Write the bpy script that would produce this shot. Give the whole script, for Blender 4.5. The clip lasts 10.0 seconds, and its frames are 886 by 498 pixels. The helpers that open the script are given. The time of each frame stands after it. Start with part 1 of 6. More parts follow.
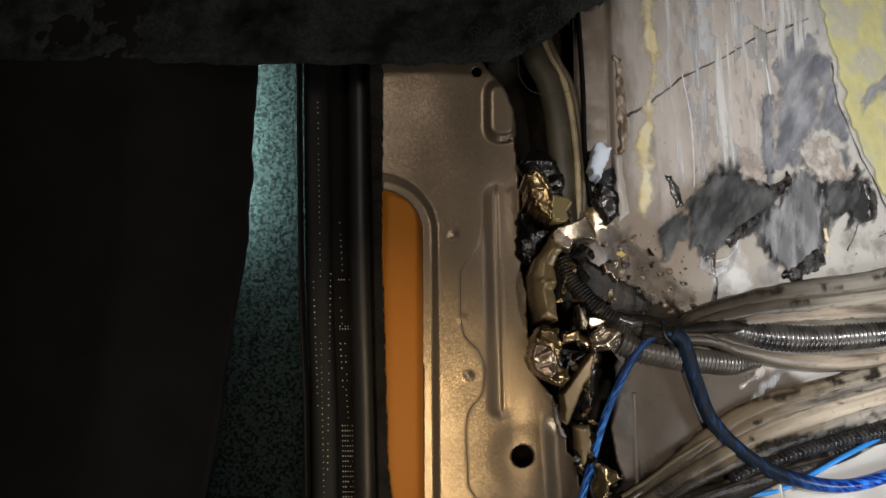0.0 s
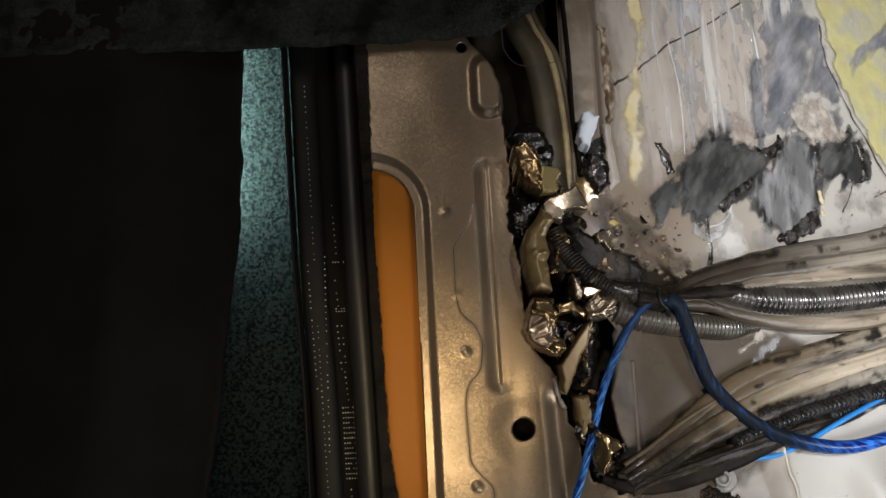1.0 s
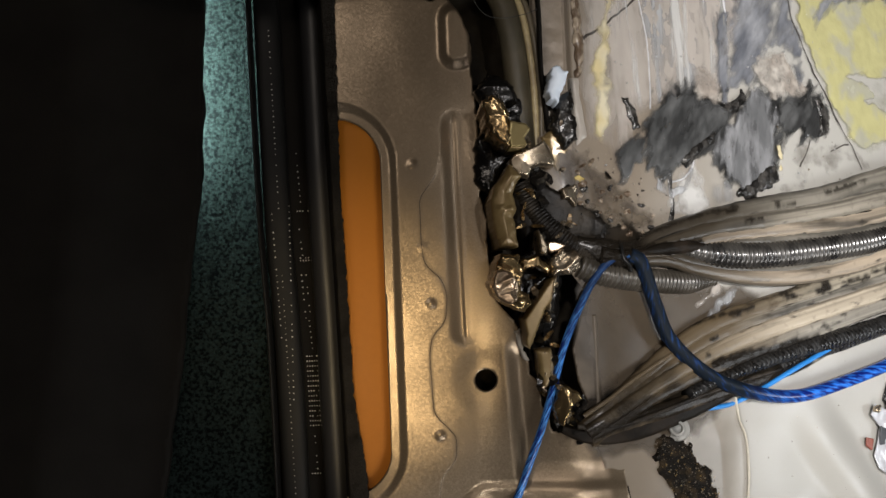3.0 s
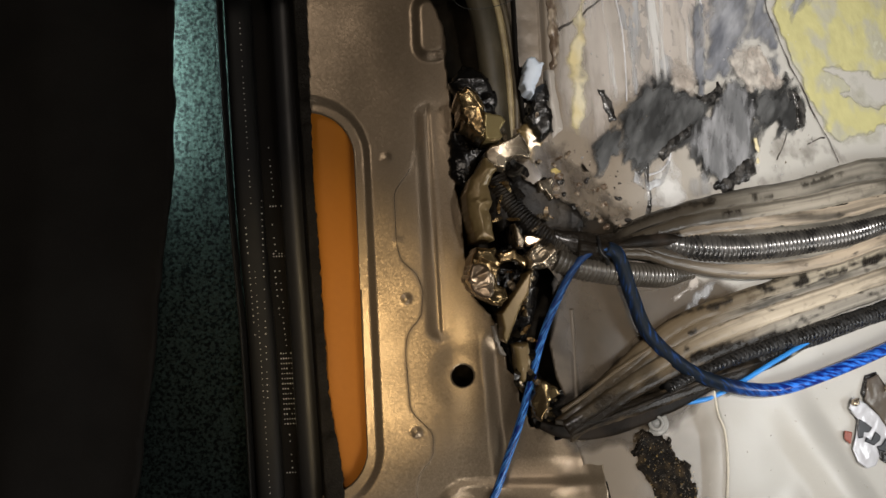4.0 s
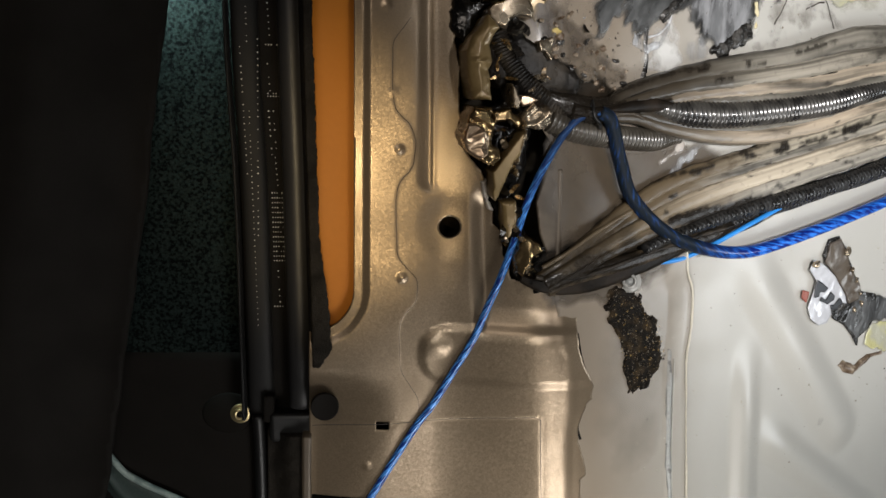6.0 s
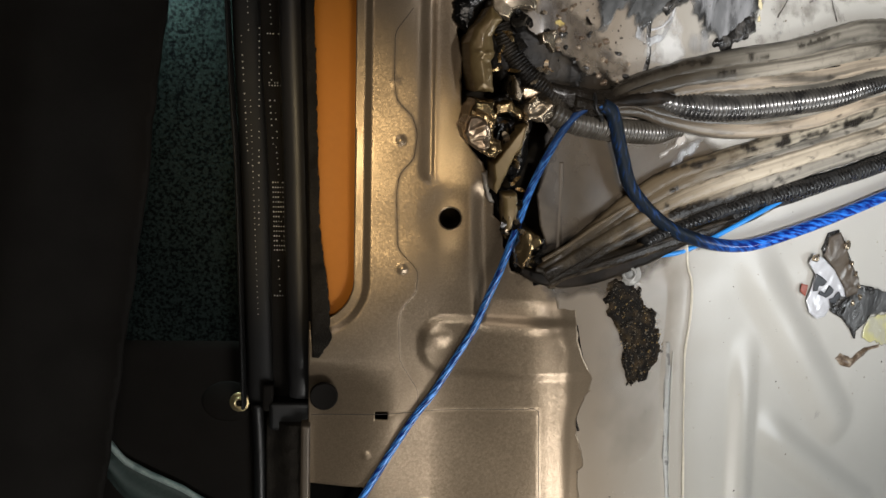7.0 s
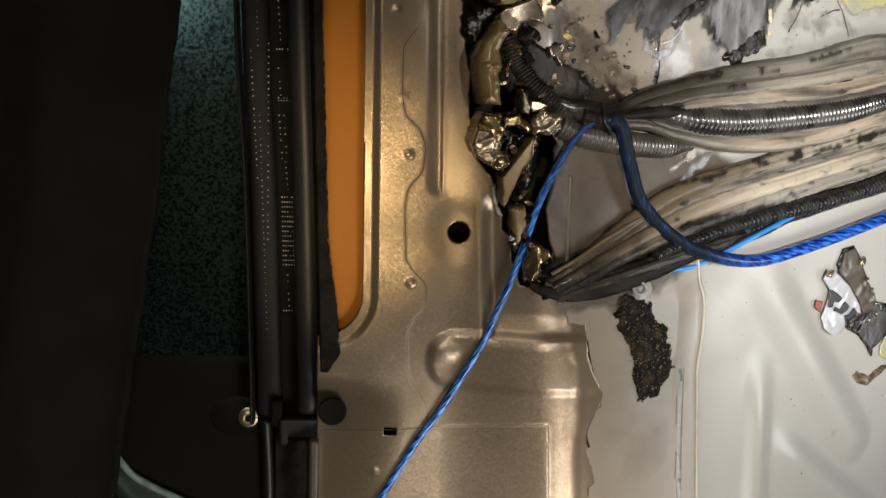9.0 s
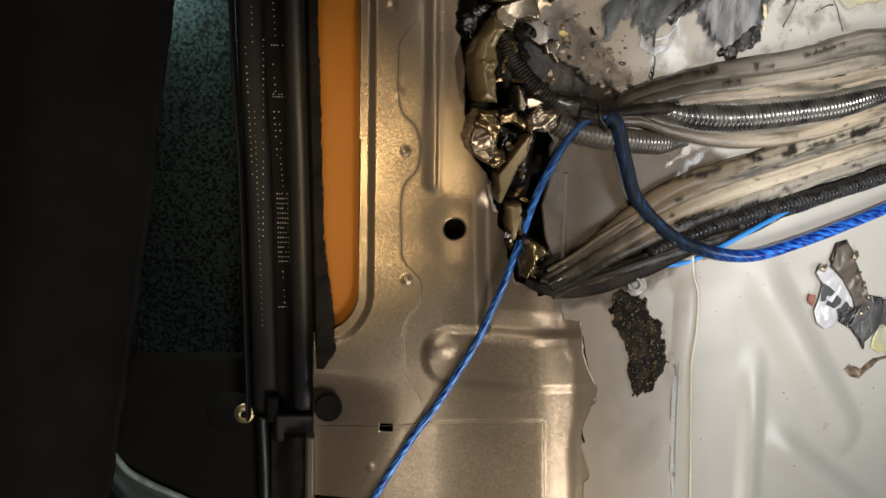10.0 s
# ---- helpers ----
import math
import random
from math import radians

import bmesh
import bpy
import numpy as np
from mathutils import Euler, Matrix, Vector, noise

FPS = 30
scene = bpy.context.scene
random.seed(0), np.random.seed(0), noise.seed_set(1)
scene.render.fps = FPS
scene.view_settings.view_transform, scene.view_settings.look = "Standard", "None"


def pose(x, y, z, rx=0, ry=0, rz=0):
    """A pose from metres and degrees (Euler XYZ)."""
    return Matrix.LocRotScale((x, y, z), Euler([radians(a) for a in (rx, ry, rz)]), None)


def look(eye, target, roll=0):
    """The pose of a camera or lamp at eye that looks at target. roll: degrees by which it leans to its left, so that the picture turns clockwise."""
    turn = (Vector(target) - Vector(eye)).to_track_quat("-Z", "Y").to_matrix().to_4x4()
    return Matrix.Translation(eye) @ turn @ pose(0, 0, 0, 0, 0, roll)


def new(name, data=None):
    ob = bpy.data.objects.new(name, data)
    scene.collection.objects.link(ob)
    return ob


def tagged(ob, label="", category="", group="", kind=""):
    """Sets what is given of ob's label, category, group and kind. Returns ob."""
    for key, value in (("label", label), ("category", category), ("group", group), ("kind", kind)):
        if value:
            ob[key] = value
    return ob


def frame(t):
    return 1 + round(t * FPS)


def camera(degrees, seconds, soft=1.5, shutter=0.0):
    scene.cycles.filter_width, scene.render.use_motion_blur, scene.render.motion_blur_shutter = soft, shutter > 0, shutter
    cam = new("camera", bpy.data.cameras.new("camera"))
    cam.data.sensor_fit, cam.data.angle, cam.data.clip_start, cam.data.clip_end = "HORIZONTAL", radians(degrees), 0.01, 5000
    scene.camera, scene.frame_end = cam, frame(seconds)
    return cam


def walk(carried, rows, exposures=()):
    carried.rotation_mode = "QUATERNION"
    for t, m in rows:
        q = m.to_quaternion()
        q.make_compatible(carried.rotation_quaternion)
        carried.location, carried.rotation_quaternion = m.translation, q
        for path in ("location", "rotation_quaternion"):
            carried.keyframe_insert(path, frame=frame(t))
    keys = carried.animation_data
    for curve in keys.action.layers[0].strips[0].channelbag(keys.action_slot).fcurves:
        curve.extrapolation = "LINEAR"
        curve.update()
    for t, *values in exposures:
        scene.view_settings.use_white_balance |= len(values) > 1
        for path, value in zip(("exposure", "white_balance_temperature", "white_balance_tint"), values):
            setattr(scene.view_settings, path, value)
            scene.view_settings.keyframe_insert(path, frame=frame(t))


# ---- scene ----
cam = camera(48.0, 10.0)
PATH = [
    (0.0, 0.0, -0.0794, 0.635, 7.125, -0.006, 0.0),
    (0.5, 0.0045, -0.0908, 0.6373, 7.664, 0.817, -2.552),
    (1.0, 0.0089, -0.0938, 0.632, 7.1, 0.729, -2.496),
    (1.5, -0.001, -0.0785, 0.639, 4.429, -0.769, -2.097),
    (2.0, -0.0013, -0.0758, 0.6391, 3.473, -0.98, -1.535),
    (2.5, -0.004, -0.0686, 0.6388, 2.163, -1.852, -1.638),
    (4.0, -0.0001, -0.0749, 0.6272, 2.367, -3.621, -2.317),
    (4.5, -0.0102, -0.0583, 0.6351, -2.066, -4.839, -1.117),
    (5.0, -0.015, -0.0418, 0.6366, -7.249, -5.233, 0.522),
    (5.5, -0.0171, -0.0379, 0.6364, -9.095, -5.442, 1.093),
    (7.0, -0.0202, -0.0311, 0.6351, -10.912, -5.581, 1.999),
    (7.5, -0.0206, -0.0286, 0.6365, -11.221, -5.5, 2.124),
    (8.0, -0.02, -0.028, 0.6367, -11.219, -5.368, 2.073),
    (8.5, -0.0211, -0.0264, 0.6382, -11.213, -5.374, 1.901),
    (9.0, -0.0126, -0.0385, 0.6354, -9.403, -4.453, 1.72),
    (9.5, -0.015, -0.0346, 0.6338, -10.032, -4.878, 1.66),
    (10.0, -0.0164, -0.032, 0.6342, -10.201, -5.04, 1.743),
]
# the clip's own white balance drifts a little warmer in the middle and towards the end
BALANCE = [(0.0, -0.13, 6330, 11.5), (1.0, -0.10, 6330, 11.5), (2.5, -0.02, 6300, 11), (3.8, -0.06, 6590, 10.5), (4.5, 0.0, 6550, 10.5), (5.2, 0.04, 6320, 10), (8.2, 0.08, 6300, 9.5), (8.8, 0.08, 6540, 10), (10.0, 0.12, 6540, 10)]
walk(cam, [(t, pose(x, y, z, rx, ry, rz)) for t, x, y, z, rx, ry, rz in PATH], BALANCE)

# ---- light ----
world = bpy.data.worlds.new("world")
world.use_nodes = True
scene.world = world
world.node_tree.nodes["Background"].inputs[0].default_value = (0.75, 0.85, 1.0, 1)
world.node_tree.nodes["Background"].inputs[1].default_value = 0.13
scene.view_settings.exposure = 0.0


def area_lamp(name, eye, target, size, watts, colour):
    data = bpy.data.lights.new(name, "AREA")
    data.shape, data.size, data.energy, data.color = "DISK", size, watts, colour
    ob = new(name, data)
    ob.matrix_world = look(eye, target)
    return ob


def spot_lamp(name, eye, target, degrees, blend, radius, watts, colour):
    data = bpy.data.lights.new(name, "SPOT")
    data.spot_size, data.spot_blend, data.shadow_soft_size = radians(degrees), blend, radius
    data.energy, data.color = watts, colour
    ob = new(name, data)
    ob.matrix_world = look(eye, target)
    return ob


# a torch held beside the lens, daylight from the open side, and added unseen fills: soft warm, lower sill, rear, floor,
# and a cool strip by the carpet
spot_lamp("hand_torch", (-0.045, -0.165, 0.70), (-0.045, -0.105, 0.01), 20, 1.0, 0.012, 7.0, (1.0, 0.76, 0.42))
# added warm fill with no visible source
area_lamp("cabin_fill", (-0.28, 0.30, 0.95), (0.02, 0.10, 0.0), 0.30, 1.25, (1.0, 0.87, 0.74))
# overhead spot added to brighten the lower sill and lip
spot_lamp("sill_fill", (0.06, -0.20, 0.90), (0.13, -0.39, 0.0), 25, 1.0, 0.10, 31.0, (1.0, 0.94, 0.85))
# disk lamp added behind to lift the lower plate and floor
area_lamp("rear_fill", (0.34, -0.70, 0.70), (0.22, -0.38, 0.0), 0.36, 4.2, (1.0, 0.95, 0.89))
area_lamp("side_daylight", (0.98, -0.25, 0.22), (0.32, -0.14, -0.06), 0.30, 2.1, (0.95, 0.985, 1.0))
# unseen overhead spot, added as the main brightness on the floor
spot_lamp("floor_fill", (0.27, 0.05, 1.12), (0.365, -0.008, -0.10), 34, 1.0, 0.04, 78.0, (1.0, 0.945, 0.90))
# strip lamp hidden under the door trim, added to brighten the carpet's upper end
fill_strip = bpy.data.lights.new("carpet_fill", "AREA")
fill_strip.shape, fill_strip.size, fill_strip.size_y = "RECTANGLE", 0.13, 0.006
fill_strip.energy, fill_strip.color = 2.7, (0.74, 1.0, 0.97)
new("carpet_fill", fill_strip).matrix_world = look((-0.160, 0.080, -0.0095), (-0.100, 0.080, -0.018))


# ---- materials ----
def material(name, colour, rough=0.5, metal=0.0, vary=0.25, fine=400.0, broad=25.0, bump=0.1, second=None, coat=0.0, stretch=(1, 1, 1), cut=(0.45, 0.62), bump_scale=None, spec=0.5, film=None, edge_tint=None, turn=0.0, brushed=None):
    """Two scales of mottling between the colour and the second colour, with a fine bump."""
    m = bpy.data.materials.new(name)
    m.use_nodes = True
    nt = m.node_tree
    b = nt.nodes["Principled BSDF"]
    b.inputs["Roughness"].default_value, b.inputs["Metallic"].default_value = rough, metal
    b.inputs["Coat Weight"].default_value, b.inputs["Coat Roughness"].default_value = coat, 0.12
    b.inputs["Specular IOR Level"].default_value = spec
    co = nt.nodes.new("ShaderNodeTexCoord")
    mp = nt.nodes.new("ShaderNodeMapping")
    mp.vector_type = "TEXTURE"
    mp.inputs["Scale"].default_value = [1 / c for c in stretch]
    mp.inputs["Rotation"].default_value = (0, 0, turn)
    nt.links.new(co.outputs["Object"], mp.inputs[0])

    def noise_node(scale, detail):
        n = nt.nodes.new("ShaderNodeTexNoise")
        n.inputs["Scale"].default_value, n.inputs["Detail"].default_value = scale, detail
        nt.links.new(mp.outputs[0], n.inputs["Vector"])
        return n
    nf, nb = noise_node(fine, 3), noise_node(broad, 5)
    dark = [c * (1 - vary) for c in colour]
    ramp = nt.nodes.new("ShaderNodeMix")
    ramp.data_type = "RGBA"
    ramp.inputs[6].default_value, ramp.inputs[7].default_value = (*dark, 1), (*colour, 1)
    nt.links.new(nf.outputs[0], ramp.inputs[0])
    rr = nt.nodes.new("ShaderNodeMapRange")
    rr.inputs[1].default_value, rr.inputs[2].default_value = cut
    nt.links.new(nb.outputs[0], rr.inputs[0])
    mix = nt.nodes.new("ShaderNodeMix")
    mix.data_type = "RGBA"
    two = second or [c * (1 - vary * 0.8) for c in colour]
    mix.inputs[7].default_value = (*two, 1)
    nt.links.new(rr.outputs[0], mix.inputs[0])
    nt.links.new(ramp.outputs[2], mix.inputs[6])
    nt.links.new(mix.outputs[2], b.inputs["Base Color"])
    rm = nt.nodes.new("ShaderNodeMapRange")
    rm.inputs[3].default_value, rm.inputs[4].default_value = max(0.03, rough - 0.1), min(1, rough + 0.14)
    nt.links.new(nb.outputs[0], rm.inputs[0])
    nt.links.new(rm.outputs[0], b.inputs["Roughness"])
    if bump:
        bn = nt.nodes.new("ShaderNodeBump")
        bn.inputs["Strength"].default_value, bn.inputs["Distance"].default_value = bump, 0.001
        src = noise_node(bump_scale, 3) if bump_scale else nf
        nt.links.new(src.outputs[0], bn.inputs["Height"])
        nt.links.new(bn.outputs[0], b.inputs["Normal"])
    if film:
        nn = noise_node(film[0], 6)
        fr = nt.nodes.new("ShaderNodeMapRange")
        fr.inputs[1].default_value, fr.inputs[2].default_value, fr.inputs[4].default_value = film[1], film[2], film[3]
        nt.links.new(nn.outputs[0], fr.inputs[0])
        at = nt.nodes.new("ShaderNodeAttribute")
        at.attribute_name = "edge"
        mu = nt.nodes.new("ShaderNodeMath")
        mu.operation = "MULTIPLY"
        nt.links.new(fr.outputs[0], mu.inputs[0])
        nt.links.new(at.outputs["Fac"], mu.inputs[1])
        nt.links.new(mu.outputs[0], b.inputs["Alpha"])
    if brushed:
        # thins out in brush strokes towards its edge
        nn = noise_node(brushed[0], 4)
        at = nt.nodes.new("ShaderNodeAttribute")
        at.attribute_name = "edge"
        gain = nt.nodes.new("ShaderNodeMath")
        gain.operation, gain.inputs[1].default_value = "MULTIPLY", brushed[1]
        nt.links.new(at.outputs["Fac"], gain.inputs[0])
        sm1 = nt.nodes.new("ShaderNodeMath")
        sm1.operation, sm1.inputs[1].default_value = "MULTIPLY_ADD", 3.2
        nt.links.new(nn.outputs[0], sm1.inputs[0])
        nt.links.new(gain.outputs[0], sm1.inputs[2])
        fr = nt.nodes.new("ShaderNodeMapRange")
        fr.inputs[1].default_value, fr.inputs[2].default_value, fr.inputs[4].default_value = 1.95, 1.95 + brushed[2], brushed[3]
        nt.links.new(sm1.outputs[0], fr.inputs[0])
        nt.links.new(fr.outputs[0], b.inputs["Alpha"])
    if edge_tint:
        # base colour turns to a darker brown towards low x, with a noisy border
        sp = nt.nodes.new("ShaderNodeSeparateXYZ")
        nt.links.new(co.outputs["Object"], sp.inputs[0])
        ad = nt.nodes.new("ShaderNodeMath")
        ad.operation, ad.inputs[1].default_value = "MULTIPLY_ADD", 0.05
        nt.links.new(nb.outputs[0], ad.inputs[0])
        nt.links.new(sp.outputs[0], ad.inputs[2])
        sr = nt.nodes.new("ShaderNodeMapRange")
        sr.inputs[1].default_value, sr.inputs[2].default_value = 0.280, 0.180
        nt.links.new(ad.outputs[0], sr.inputs[0])
        om = nt.nodes.new("ShaderNodeMix")
        om.data_type = "RGBA"
        om.inputs[7].default_value = (*edge_tint, 1)
        nt.links.new(mix.outputs[2], om.inputs[6])
        nt.links.new(sr.outputs[0], om.inputs[0])
        nt.links.new(om.outputs[2], b.inputs["Base Color"])
    return m


def woven(name, dark, light, turns, pitch, relief, cover):
    """A woven sleeve: strands crossing in slanting bands, with relief, wet with oil in patches."""
    m = bpy.data.materials.new(name)
    m.use_nodes = True
    nt = m.node_tree
    b = nt.nodes["Principled BSDF"]
    co = nt.nodes.new("ShaderNodeTexCoord")
    bands = []
    for sign in (1, -1):
        mp = nt.nodes.new("ShaderNodeMapping")
        mp.inputs["Scale"].default_value = (1 / pitch, sign * turns, 1)
        w = nt.nodes.new("ShaderNodeTexWave")
        w.inputs["Scale"].default_value = math.pi / 10
        w.inputs["Distortion"].default_value, w.inputs["Detail Scale"].default_value = 0.9, 2.0
        w.wave_type, w.bands_direction = "BANDS", "DIAGONAL"
        nt.links.new(co.outputs["UV"], mp.inputs[0])
        nt.links.new(mp.outputs[0], w.inputs["Vector"])
        bands.append(w.outputs[1])
    weave = nt.nodes.new("ShaderNodeMath")
    weave.operation = "MAXIMUM"
    nt.links.new(bands[0], weave.inputs[0])
    nt.links.new(bands[1], weave.inputs[1])
    r = nt.nodes.new("ShaderNodeMapRange")
    r.inputs[1].default_value, r.inputs[2].default_value = cover
    nt.links.new(weave.outputs[0], r.inputs[0])
    mix = nt.nodes.new("ShaderNodeMix")
    mix.data_type = "RGBA"
    mix.inputs[6].default_value, mix.inputs[7].default_value = (*dark, 1), (*light, 1)
    nt.links.new(r.outputs[0], mix.inputs[0])
    nt.links.new(mix.outputs[2], b.inputs["Base Color"])
    oil = nt.nodes.new("ShaderNodeTexNoise")
    oil.inputs["Scale"].default_value, oil.inputs["Detail"].default_value = 130.0, 4.0
    nt.links.new(co.outputs["Object"], oil.inputs["Vector"])
    wet = nt.nodes.new("ShaderNodeMapRange")
    wet.inputs[1].default_value, wet.inputs[2].default_value, wet.inputs[3].default_value, wet.inputs[4].default_value = 0.40, 0.60, 0.55, 0.13
    nt.links.new(oil.outputs[0], wet.inputs[0])
    nt.links.new(wet.outputs[0], b.inputs["Roughness"])
    bn = nt.nodes.new("ShaderNodeBump")
    bn.inputs["Strength"].default_value, bn.inputs["Distance"].default_value = relief, 0.0008
    nt.links.new(weave.outputs[0], bn.inputs["Height"])
    lumps = nt.nodes.new("ShaderNodeBump")
    lumps.inputs["Strength"].default_value, lumps.inputs["Distance"].default_value = 0.5, 0.0015
    nt.links.new(oil.outputs[0], lumps.inputs["Height"])
    nt.links.new(bn.outputs[0], lumps.inputs["Normal"])
    nt.links.new(lumps.outputs[0], b.inputs["Normal"])
    return m


def flake_paint(name, colour, rough_value, metal):
    """Metallic car paint: flakes of slightly different tilt and brightness under a soft gloss, with faint broad soiling."""
    m = bpy.data.materials.new(name)
    m.use_nodes = True
    nt = m.node_tree
    b = nt.nodes["Principled BSDF"]
    b.inputs["Metallic"].default_value = metal
    b.inputs["Coat Weight"].default_value, b.inputs["Coat Roughness"].default_value = 0.12, 0.2
    co = nt.nodes.new("ShaderNodeTexCoord")
    cells = nt.nodes.new("ShaderNodeTexVoronoi")
    cells.inputs["Scale"].default_value = 1250
    nt.links.new(co.outputs["Object"], cells.inputs["Vector"])
    soil = nt.nodes.new("ShaderNodeTexNoise")
    soil.inputs["Scale"].default_value, soil.inputs["Detail"].default_value = 16, 6
    nt.links.new(co.outputs["Object"], soil.inputs["Vector"])
    sep = nt.nodes.new("ShaderNodeSeparateColor")
    nt.links.new(cells.outputs["Color"], sep.inputs[0])
    glint = nt.nodes.new("ShaderNodeMix")
    glint.data_type = "RGBA"
    glint.inputs[6].default_value, glint.inputs[7].default_value = (*[c * 0.93 for c in colour], 1), (*[min(1, c * 1.08) for c in colour], 1)
    nt.links.new(sep.outputs[0], glint.inputs[0])
    dirt = nt.nodes.new("ShaderNodeMapRange")
    dirt.inputs[1].default_value, dirt.inputs[2].default_value, dirt.inputs[4].default_value = 0.42, 0.75, 0.45
    nt.links.new(soil.outputs[0], dirt.inputs[0])
    mix = nt.nodes.new("ShaderNodeMix")
    mix.data_type = "RGBA"
    mix.inputs[7].default_value = (*[c * 0.62 for c in colour], 1)
    nt.links.new(dirt.outputs[0], mix.inputs[0])
    nt.links.new(glint.outputs[2], mix.inputs[6])
    nt.links.new(mix.outputs[2], b.inputs["Base Color"])
    gloss = nt.nodes.new("ShaderNodeMapRange")
    gloss.inputs[3].default_value, gloss.inputs[4].default_value = rough_value - 0.05, rough_value + 0.12
    nt.links.new(soil.outputs[0], gloss.inputs[0])
    nt.links.new(gloss.outputs[0], b.inputs["Roughness"])
    shape = nt.nodes.new("ShaderNodeNewGeometry")
    centred = nt.nodes.new("ShaderNodeVectorMath")
    centred.operation, centred.inputs[1].default_value = "SUBTRACT", (0.5, 0.5, 0.5)
    nt.links.new(cells.outputs["Color"], centred.inputs[0])
    tilt = nt.nodes.new("ShaderNodeVectorMath")
    tilt.operation, tilt.inputs[1].default_value = "MULTIPLY_ADD", (0.075, 0.075, 0.075)
    nt.links.new(centred.outputs[0], tilt.inputs[0])
    nt.links.new(shape.outputs["Normal"], tilt.inputs[2])
    unit = nt.nodes.new("ShaderNodeVectorMath")
    unit.operation = "NORMALIZE"
    nt.links.new(tilt.outputs[0], unit.inputs[0])
    nt.links.new(unit.outputs[0], b.inputs["Normal"])
    return m


def clear_cable(name, dark, light, fine, across, twist, grime):
    """A clear blue jacket over twisted strands: slanting flecks that show through it, dusty over one stretch."""
    m = bpy.data.materials.new(name)
    m.use_nodes = True
    nt = m.node_tree
    b = nt.nodes["Principled BSDF"]
    b.inputs["Roughness"].default_value, b.inputs["Coat Roughness"].default_value = 0.5, 0.12
    b.inputs["Specular IOR Level"].default_value = 0.12
    co = nt.nodes.new("ShaderNodeTexCoord")
    sep = nt.nodes.new("ShaderNodeSeparateXYZ")
    nt.links.new(co.outputs["UV"], sep.inputs[0])
    turn = nt.nodes.new("ShaderNodeMath")
    turn.operation, turn.inputs[1].default_value = "MULTIPLY_ADD", twist
    nt.links.new(sep.outputs[0], turn.inputs[0])
    nt.links.new(sep.outputs[1], turn.inputs[2])
    pair = nt.nodes.new("ShaderNodeCombineXYZ")
    nt.links.new(sep.outputs[0], pair.inputs[0])
    nt.links.new(turn.outputs[0], pair.inputs[1])
    size = nt.nodes.new("ShaderNodeMapping")
    size.inputs["Scale"].default_value = (fine, across, 1)
    nt.links.new(pair.outputs[0], size.inputs[0])
    fleck = nt.nodes.new("ShaderNodeTexNoise")
    fleck.inputs["Scale"].default_value, fleck.inputs["Detail"].default_value = 1.0, 3
    nt.links.new(size.outputs[0], fleck.inputs["Vector"])
    r = nt.nodes.new("ShaderNodeMapRange")
    r.inputs[1].default_value, r.inputs[2].default_value = 0.43, 0.64
    nt.links.new(fleck.outputs[0], r.inputs[0])
    mix = nt.nodes.new("ShaderNodeMix")
    mix.data_type = "RGBA"
    mix.inputs[6].default_value, mix.inputs[7].default_value = (*dark, 1), (*light, 1)
    nt.links.new(r.outputs[0], mix.inputs[0])
    start, end, colour = grime
    d = nt.nodes.new("ShaderNodeMath")
    d.operation, d.inputs[1].default_value = "SUBTRACT", (start + end) / 2
    nt.links.new(sep.outputs[0], d.inputs[0])
    ab = nt.nodes.new("ShaderNodeMath")
    ab.operation = "ABSOLUTE"
    nt.links.new(d.outputs[0], ab.inputs[0])
    fade = nt.nodes.new("ShaderNodeMapRange")
    fade.inputs[1].default_value, fade.inputs[2].default_value, fade.inputs[4].default_value = (end - start) / 2 + 0.03, (end - start) / 2 - 0.03, 1.0
    nt.links.new(ab.outputs[0], fade.inputs[0])
    patchy = nt.nodes.new("ShaderNodeMapRange")
    patchy.inputs[1].default_value, patchy.inputs[2].default_value, patchy.inputs[3].default_value, patchy.inputs[4].default_value = 0.52, 0.73, 1.0, 0.82
    nt.links.new(fleck.outputs[0], patchy.inputs[0])
    amount = nt.nodes.new("ShaderNodeMath")
    amount.operation = "MULTIPLY"
    nt.links.new(fade.outputs[0], amount.inputs[0])
    nt.links.new(patchy.outputs[0], amount.inputs[1])
    clean = nt.nodes.new("ShaderNodeMapRange")
    clean.inputs[3].default_value, clean.inputs[4].default_value = 0.75, 0.0
    nt.links.new(fade.outputs[0], clean.inputs[0])
    nt.links.new(clean.outputs[0], b.inputs["Coat Weight"])
    gm = nt.nodes.new("ShaderNodeMix")
    gm.data_type = "RGBA"
    gm.inputs[7].default_value = (*colour, 1)
    nt.links.new(amount.outputs[0], gm.inputs[0])
    nt.links.new(mix.outputs[2], gm.inputs[6])
    nt.links.new(gm.outputs[2], b.inputs["Base Color"])
    bn = nt.nodes.new("ShaderNodeBump")
    bn.inputs["Strength"].default_value, bn.inputs["Distance"].default_value = 0.35, 0.0006
    nt.links.new(fleck.outputs[0], bn.inputs["Height"])
    nt.links.new(bn.outputs[0], b.inputs["Normal"])
    return m


